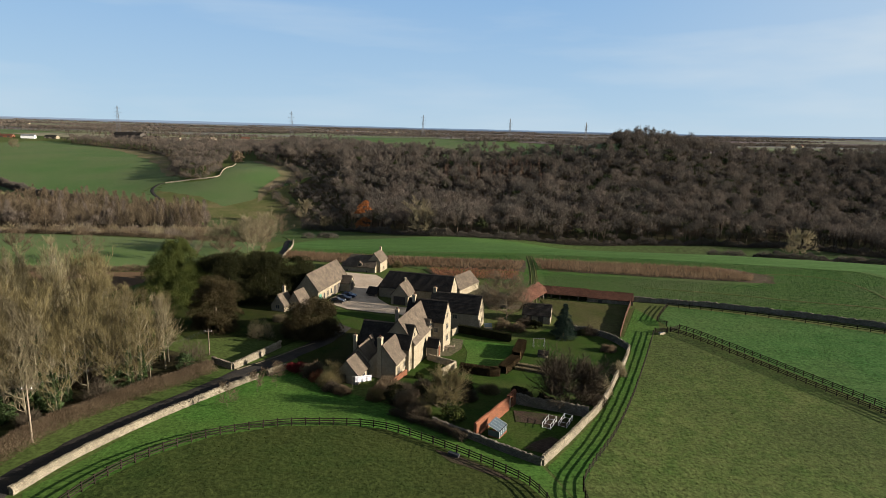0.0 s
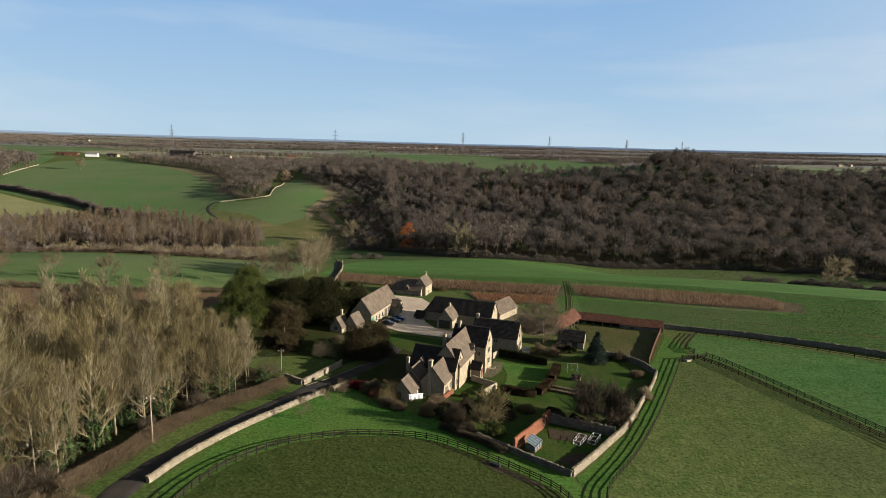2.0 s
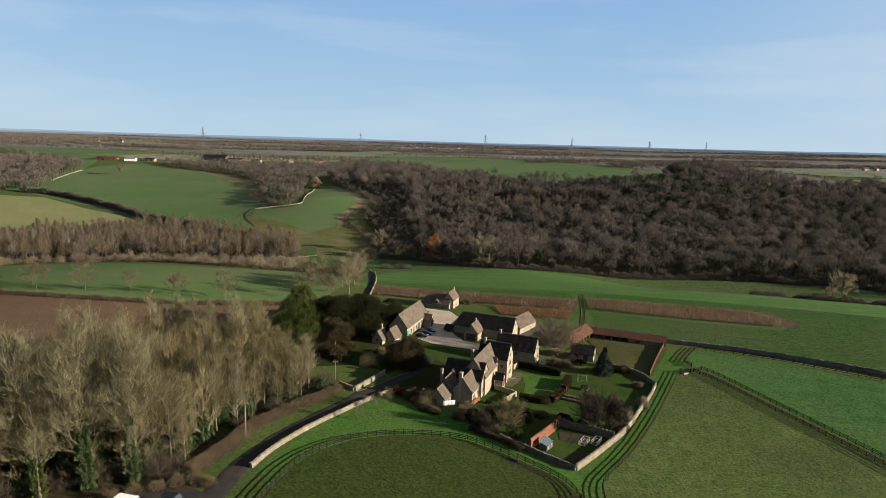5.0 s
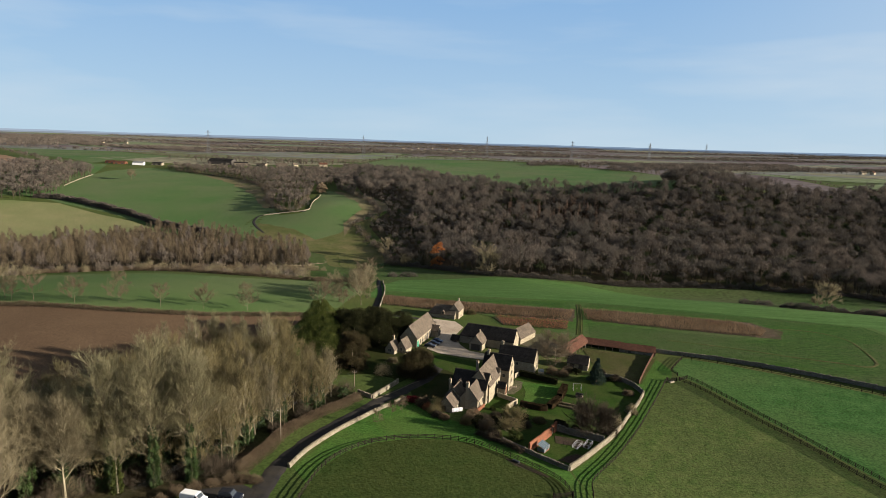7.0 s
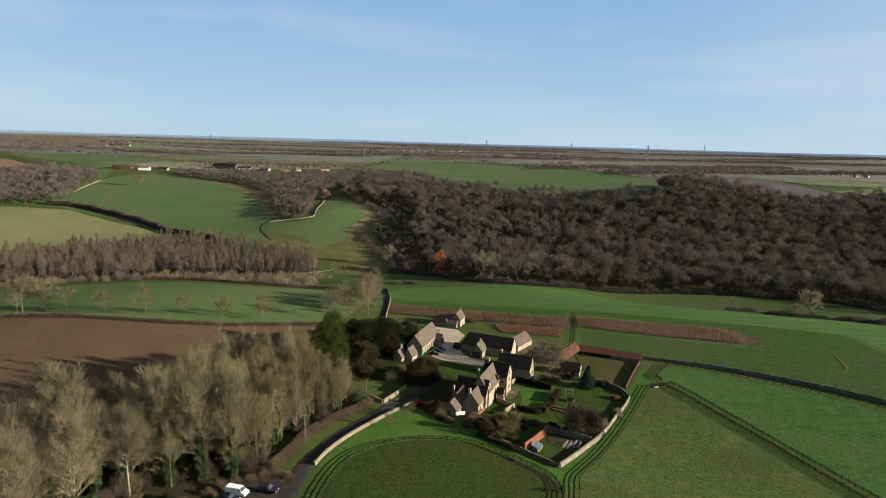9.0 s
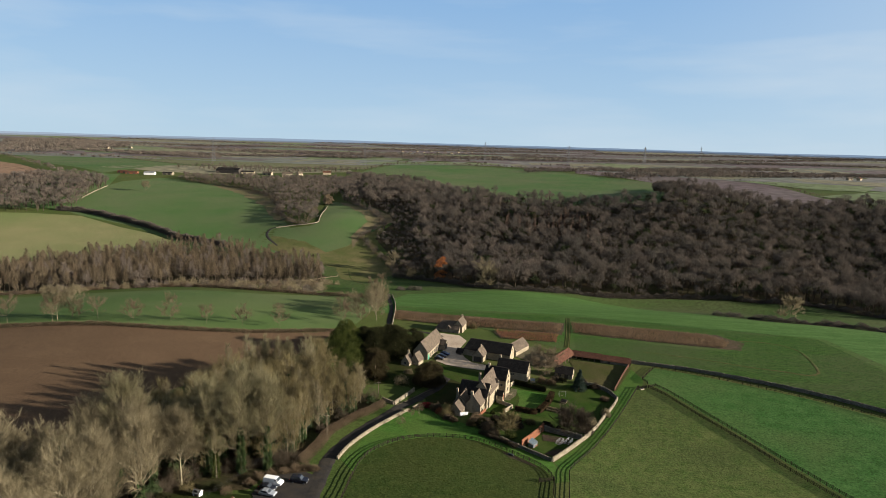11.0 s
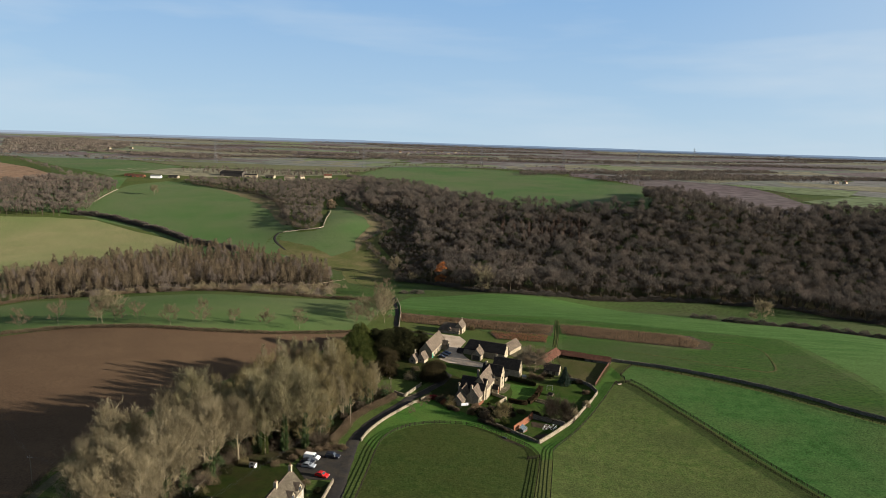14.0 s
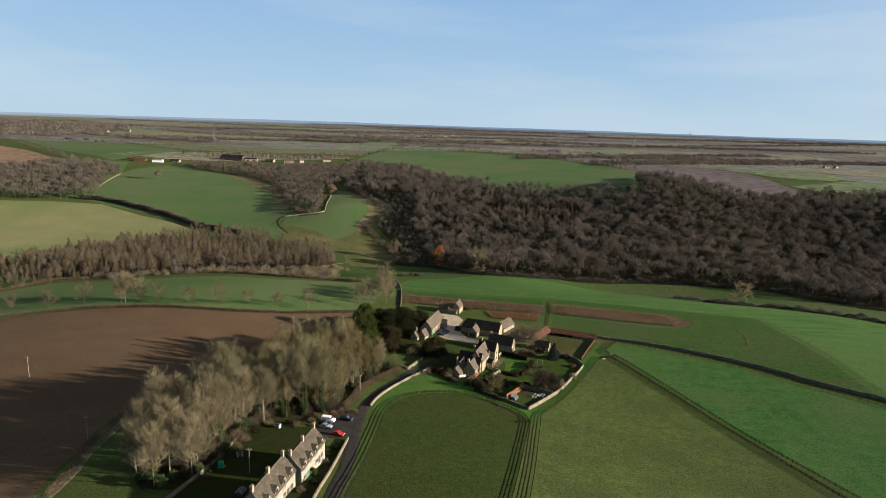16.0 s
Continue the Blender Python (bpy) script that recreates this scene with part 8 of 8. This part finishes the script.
for x, y, h in ((-645, 1282, 62), (-250, 1301, 62), (85, 1653, 66), (350, 1640, 64), (690, 1960, 62), (720, 2050, 60), (1115, 2500, 60)):
    pylon(x, y, h)

# ---- the farm on the ridge and far houses ----
def far_barn(name, x, y, angle, L, W, eave, ridge, wall, roof, label, doors=2):
    t = building(name, x, y, gnd(x, y) - 0.2, label, "barn", "ridge farm buildings")
    b = Block(t, x, y, gnd(x, y) - 0.2, angle, L, W, eave, ridge, wall=wall, roof=roof)
    for k in range(doors):
        b.opening("S", (k - (doors - 1) / 2) * L / max(doors, 1), L * 0.22, eave * 0.75)
    return b


far_barn("white_barn", -558, 773, 10, 18, 9, 4.0, 6.2, WHITE, SHEETROOF, "low white farm building with a grey-green roof", 0)
far_barn("farm_shed", -590, 773, 6, 20, 9, 3.0, 5.0, BRICK, REDTILE, "red-brown farm shed on the ridge")
far_barn("farm_shed", -611, 781, 0, 16, 8, 3.0, 4.6, BRICK, REDTILE, "small red-roofed shed on the ridge")
far_barn("farm_shed", -532, 788, -4, 18, 9, 3.5, 5.4, DRYSTONE, SHADEDARKSLATE, "dark stone barn on the ridge")
far_barn("dutch_barn", -452, 875, -5, 46, 22, 7, 11, DARKDOOR, SHADEDARKSLATE, "large dark farm barn behind the trees", 4)
far_barn("farm_shed", -416, 875, 10, 24, 12, 4.5, 7, COTSWOLD, SHADEDARKSLATE, "stone farm building behind the trees")
far_barn("farm_shed", -379, 880, -8, 18, 10, 4, 6.5, COTSWOLD, SLATE, "pale stone farm building behind the trees")
far_barn("farmhouse_far", -337, 868, 15, 20, 10, 5.5, 9, COTSWOLD, SLATE, "pale stone house among ridge trees", 0)
far_barn("farmhouse_far", -320, 893, 60, 12, 8, 5, 8.5, COTSWOLD, SLATE, "small pale stone house among ridge trees", 0)
far_barn("farmhouse_far", -276, 944, 20, 16, 8, 5, 8.5, COTSWOLD, REDTILE, "pale gabled house near the ridge field", 0)
far_barn("farmhouse_far", -231, 982, -10, 22, 8, 3.5, 6, COTSWOLD, SLATE, "low pale stone range near the ridge field", 0)
for k, (x, y) in enumerate(((-280, 2439), (-264, 2647), (-221, 2560), (-200, 2746), (-158, 2598), (-133, 2790), (-94, 2636), (-62, 2781), (-27, 2616), (7, 2782), (40, 2671), (80, 2870), (-1219, 1684), (-1233, 1820), (-1208, 1920), (910, 1128), (937, 1134))):
    far_barn("far_house", x, y, 25 * k, 13, 8, 5, 7.5, ASHLAR, (SLATE, REDTILE)[k % 3 == 1], "tiny pale house far out on the plain", 0)

# ---- garden things ----
# greenhouse: a glazed frame on a low brick base
gh = building("greenhouse", 13.0, -115.4, gnd(13.0, -115.4), "small white-framed lean-to greenhouse by the brick wall", "greenhouse")
gm = Matrix.Rotation(radians(57.5), 4, "Z") @ Matrix.Diagonal((0.8, 0.74, 0.82, 1))


def gh_part(name, bm, mat, label=""):
    bm.transform(gm)
    return part(name, bm, mat, gh, label)


gh_part("base", box_bm(-2.0, -1.3, -0.3, 2.0, 1.3, 0.5), BRICK)
for s in (-2.0, -1.0, 0.0, 1.0, 2.0):
    b = bmesh.new()
    rod(b, (s, -1.3, 0.5), (s, -1.3, 1.7), 0.04, 0.04, 4)
    rod(b, (s, -1.3, 1.7), (s, 1.3, 2.6), 0.04, 0.04, 4)
    gh_part("glazing_bar", b, WHITE)
for k in range(4):
    gh_part("roof_pane", box_bm(-1.96 + k, -1.3, -0.01, -1.04 + k, 1.45, 0.01, m=Matrix.Translation((0, 0.05, 2.17)) @ Matrix.Rotation(math.atan2(0.9, 2.6), 4, "X")), GREENGLASS)
    gh_part("front_pane", box_bm(-1.96 + k, -1.32, 0.52, -1.04 + k, -1.28, 1.68), GREENGLASS)
for s in (-2.0, 2.0):
    gh_part("end_pane", box_bm(s - 0.015, -1.26, 0.52, s + 0.015, 1.26, 1.7), GREENGLASS)


def cold_frame(x, y, turn, label):
    t = empty("fruit_cage", pose(x, y, gnd(x, y), 0, 0, turn), label, "frame", "kitchen garden frames")
    for sx in (-1.7, 0, 1.7):
        for sy in (-0.7, 0.7):
            part("upright", rod_bm((sx, sy, -0.1), (sx, sy, 1.1), 0.035, 0.035, 6), WHITE, t)
    for z in (0.35, 1.08):
        for sy in (-0.7, 0.7):
            part("bar", rod_bm((-1.72, sy, z), (1.72, sy, z), 0.03, 0.03, 6), WHITE, t)
        for sx in (-1.7, 1.7):
            part("bar", rod_bm((sx, -0.7, z), (sx, 0.7, z), 0.03, 0.03, 6), WHITE, t)
    part("bed", box_bm(-1.65, -0.65, -0.1, 1.65, 0.65, 0.22), SOIL, t)
    return t


cold_frame(22.6, -111.0, 58, "white-railed raised bed in the kitchen garden")
cold_frame(25.6, -110.2, 58, "white-railed raised bed beside the garden wall")

# washing on a line
ws = empty("washing_line", pose(-9.0, -98.4, gnd(-9.0, -98.4) + 0.02, 0, 0, 12), "white bed sheet hanging on a washing line", "washing")
for s in (-2.0, 2.0):
    part("line_post", rod_bm((s, 0.0, -0.1), (s, 0.0, 2.75), 0.03, 0.025, 8), OAK, ws)
part("cord", rod_bm((-2.0, 0, 2.7), (2.0, 0, 2.72), 0.012, 0.012, 4), WHITE, ws)
sv, st = [], []
for i in range(25):
    for j in range(7):
        sv.append((-1.5 + 3.0 * i / 24, 0.05 * math.sin(i * 0.9) * (j / 6) + 0.05 * math.sin(j + i * 0.4), 2.7 - 1.2 * j / 6 - 0.05 * math.sin(i * 0.26)))
for i in range(24):
    for j in range(6):
        q = i * 7 + j
        st += [(q, q + 7, q + 8), (q, q + 8, q + 1)]
sheet_ob = part("sheet", fast_mesh("sheet", sv, st, CLOTH, smooth=True), None, ws, "white cotton sheet")
thick = sheet_ob.modifiers.new("thickness", "SOLIDIFY")
thick.thickness = 0.015

# swing frame, play hut, table and benches
sg = building("swing", 30.6, -70.6, gnd(30.6, -70.6), "pale metal swing frame on the lawn", "swing")
for s in (-1.3, 1.3):
    for q in (-0.8, 0.8):
        part("leg", rod_bm((s, q, -0.05), (s, 0, 2.3), 0.04, 0.04, 8), LEAD, sg)
part("crossbar", rod_bm((-1.4, 0, 2.3), (1.4, 0, 2.3), 0.04, 0.04, 8), LEAD, sg)
part("rope", rod_bm((-0.3, 0, 0.55), (-0.3, 0, 2.3), 0.012, 0.012, 4), OAK, sg)
part("rope", rod_bm((0.3, 0, 0.55), (0.3, 0, 2.3), 0.012, 0.012, 4), OAK, sg)
part("seat", box_bm(-0.38, -0.12, 0.5, 0.38, 0.12, 0.55, bevel=0.01), OAK, sg)
hut = building("hen_house", 30.2, -76.4, gnd(30.2, -76.4), "small dark-roofed timber hen house on the lawn", "hut")
hb = Block(hut, 30.2, -76.4, gnd(30.2, -76.4) + 0.25, -25, 2.0, 1.4, 0.8, 1.3, wall=POLE, roof=SHADEDARKSLATE)
hb.opening("E", 0, 0.4, 0.5)


def bench(x, y, turn, label, mat):
    t = empty("garden_bench", pose(x, y, gnd(x, y) + 0.2, 0, 0, turn), label, "bench", "terrace furniture")
    for k in range(3):
        part("slat", box_bm(-0.8, -0.28 + 0.19 * k, 0.42, 0.8, -0.12 + 0.19 * k, 0.46, bevel=0.008), mat, t)
    for k in range(3):
        part("back_slat", box_bm(-0.8, 0.27, 0.55 + 0.14 * k, 0.8, 0.31, 0.65 + 0.14 * k, bevel=0.008), mat, t)
    for sx in (-0.72, 0.72):
        for sy in (-0.24, 0.27):
            part("leg", box_bm(sx - 0.035, sy - 0.035, -0.1, sx + 0.035, sy + 0.035, 0.92 if sy > 0 else 0.44), mat, t)
    return t


bench(8.4, -74.2, 75, "pale weathered garden bench on the terrace", POLE)
bench(10.2, -72.8, -100, "pale weathered garden bench by the table", POLE)
tbl = empty("garden_table", pose(9.4, -73.6, gnd(9.4, -73.6) + 0.2), "pale garden table on the terrace", "table", "terrace furniture")
part("tabletop", box_bm(-0.9, -0.5, 0.7, 0.9, 0.5, 0.75, bevel=0.015), POLE, tbl)
for sx in (-0.75, 0.75):
    for sy in (-0.38, 0.38):
        part("leg", box_bm(sx - 0.04, sy - 0.04, -0.1, sx + 0.04, sy + 0.04, 0.7), POLE, tbl)
# glass frame beside the barn
cf = building("glazed_frame", 20.6, -57.4, gnd(20.6, -57.4), "tilted glass garden frame against the barn", "frame")
part("box", box_bm(-1.0, -0.8, 0, 1.0, 0.8, 0.7), ASHLAR, cf)
part("glass_lid", box_bm(-1.0, -0.9, -0.02, 1.0, 0.9, 0.02, m=Matrix.Translation((0, 0, 0.95)) @ Matrix.Rotation(0.5, 4, "X")), GREENGLASS, cf)
# cottage gardens: tank, sheds, washing post, bright things
tank = building("oil_tank", -81.2, -198.0, gnd(-81.2, -198.0), "green plastic oil tank by the back wall", "tank")
part("shell", rod_bm((0, 0, 0.2), (0, 0, 1.9), 0.85, 0.8, 18), PLASTIC_GREEN, tank)
part("lid", rod_bm((0, 0, 1.9), (0, 0, 2.0), 0.35, 0.3, 12), PLASTIC_DARK, tank)
part("plinth", box_bm(-1.0, -1.0, -0.3, 1.0, 1.0, 0.2), ASHLAR, tank)
for k, (x, y, a, wall, words) in enumerate(((-78.5, -190.0, 20, WHITE, "small white garden shed behind the cottages"), (-74.0, -165.5, -15, WHITE, "white summerhouse among the shrubs"), (-66.0, -202.0, 79, DARKDOOR, "dark timber shed behind the cottage"), (-70.0, -214.0, 79, DARKDOOR, "dark timber shed behind the second cottage"))):
    st_ = building("cottage_shed", x, y, gnd(x, y), words, "shed")
    k_ = Block(st_, x, y, gnd(x, y), a, *((1.7, 1.3, 1.3, 1.8) if wall is WHITE else (2.2, 1.6, 1.5, 2.0)), wall=wall, roof=SHEETROOF)
    k_.door("S", 0, 0.8, 1.75)
for k, (x, y, r, h, mat) in enumerate(((-77.5, -163.5, 2.0, 2.2, TWIG), (-71.0, -161.8, 1.8, 1.8, YEW), (-68.0, -163.5, 1.6, 1.8, HEDGETWIG), (-80.0, -170.5, 2.2, 2.6, YEW), (-81.0, -178.0, 2.0, 2.4, HEDGETWIG), (-81.5, -185.0, 2.2, 3.0, TWIG), (-83.0, -205.0, 2.2, 2.6, HEDGETWIG), (-53.6, -186.5, 1.4, 1.6, YEW), (-52.4, -192.0, 1.2, 1.4, HEDGETWIG), (-54.0, -200.5, 1.0, 2.6, CYPRESS), (-53.2, -205.5, 1.2, 1.4, YEW), (-55.2, -210.5, 1.2, 1.4, HEDGETWIG), (-51.6, -180.0, 1.4, 1.5, YEW), (-56.0, -175.0, 1.6, 1.4, HEDGETWIG), (-118.0, -222.0, 3.0, 4.5, GREYTWIG), (-112.0, -226.0, 3.5, 5.0, GREYTWIG), (-92.0, -228.0, 3.0, 5.0, GREYTWIG))):
    bush("cottage_shrub", x, y, (r, r, h), mat, {YEW: "dark evergreen shrub in a cottage garden", CYPRESS: "bright yellow-green conifer in a cottage garden"}.get(mat, "bare twiggy shrub by the cottage gardens"), 1300, 0.55, 0.035, 500 + k, leaf=0.22 if mat in (YEW, CYPRESS) else 0.0)
for k, (x, y) in enumerate(((-50.6, -146.6), (-52.8, -146.4), (-55.4, -147.6), (-58.0, -149.6), (-60.6, -151.8), (-63.0, -154.6), (-64.2, -158.0))):
    bush("car_park_shrub", x, y, (1.6, 1.5, 1.5 + 0.3 * (k % 3)), HEDGETWIG, "scrubby brown shrub behind the parked cars", 1500, 0.7, 0.04, 700 + k)
for k, (x, y) in enumerate(((-27.3, -101.5), (-30.4, -109.1), (-24.5, -99.0))):
    tree_thing("sapling", x, y, *row_forms[k % 3], "young bare sapling on the green bank", 60.0 * k, 0.42, "saplings on the bank")

# a fallen tree in the valley
fx, fy = -118.7, 181.7
ft = empty("fallen_tree", pose(fx, fy, gnd(fx, fy)), "pale barkless fallen tree lying in the valley meadow", "tree")
lie_ = [(-9.0, -13.0), (-4.5, -8.0), (0.0, 0.0), (4.0, 6.0), (9.0, 12.5)]
pts_ = np.array([(x, y, gnd(fx + x, fy + y) - gnd(fx, fy) + 0.5) for x, y in lie_])
part("trunk", fast_mesh("trunk", *tapers(pts_[:-1], pts_[1:], np.array([0.38, 0.34, 0.3, 0.24]), np.array([0.34, 0.3, 0.24, 0.12]), 7), BARK), None, ft)
rng_f = np.random.default_rng(5)
base_ = pts_[2:].repeat(3, 0)
tip_ = base_ + np.column_stack([rng_f.uniform(-1, 4, 9), rng_f.uniform(-3, 3, 9), rng_f.uniform(0.5, 3.0, 9)])
for a_, b_ in zip(base_, tip_):
    part("limb", fast_mesh("limb", *tapers(a_[None], b_[None], np.array([0.16]), np.array([0.04]), 5), BARK), None, ft)
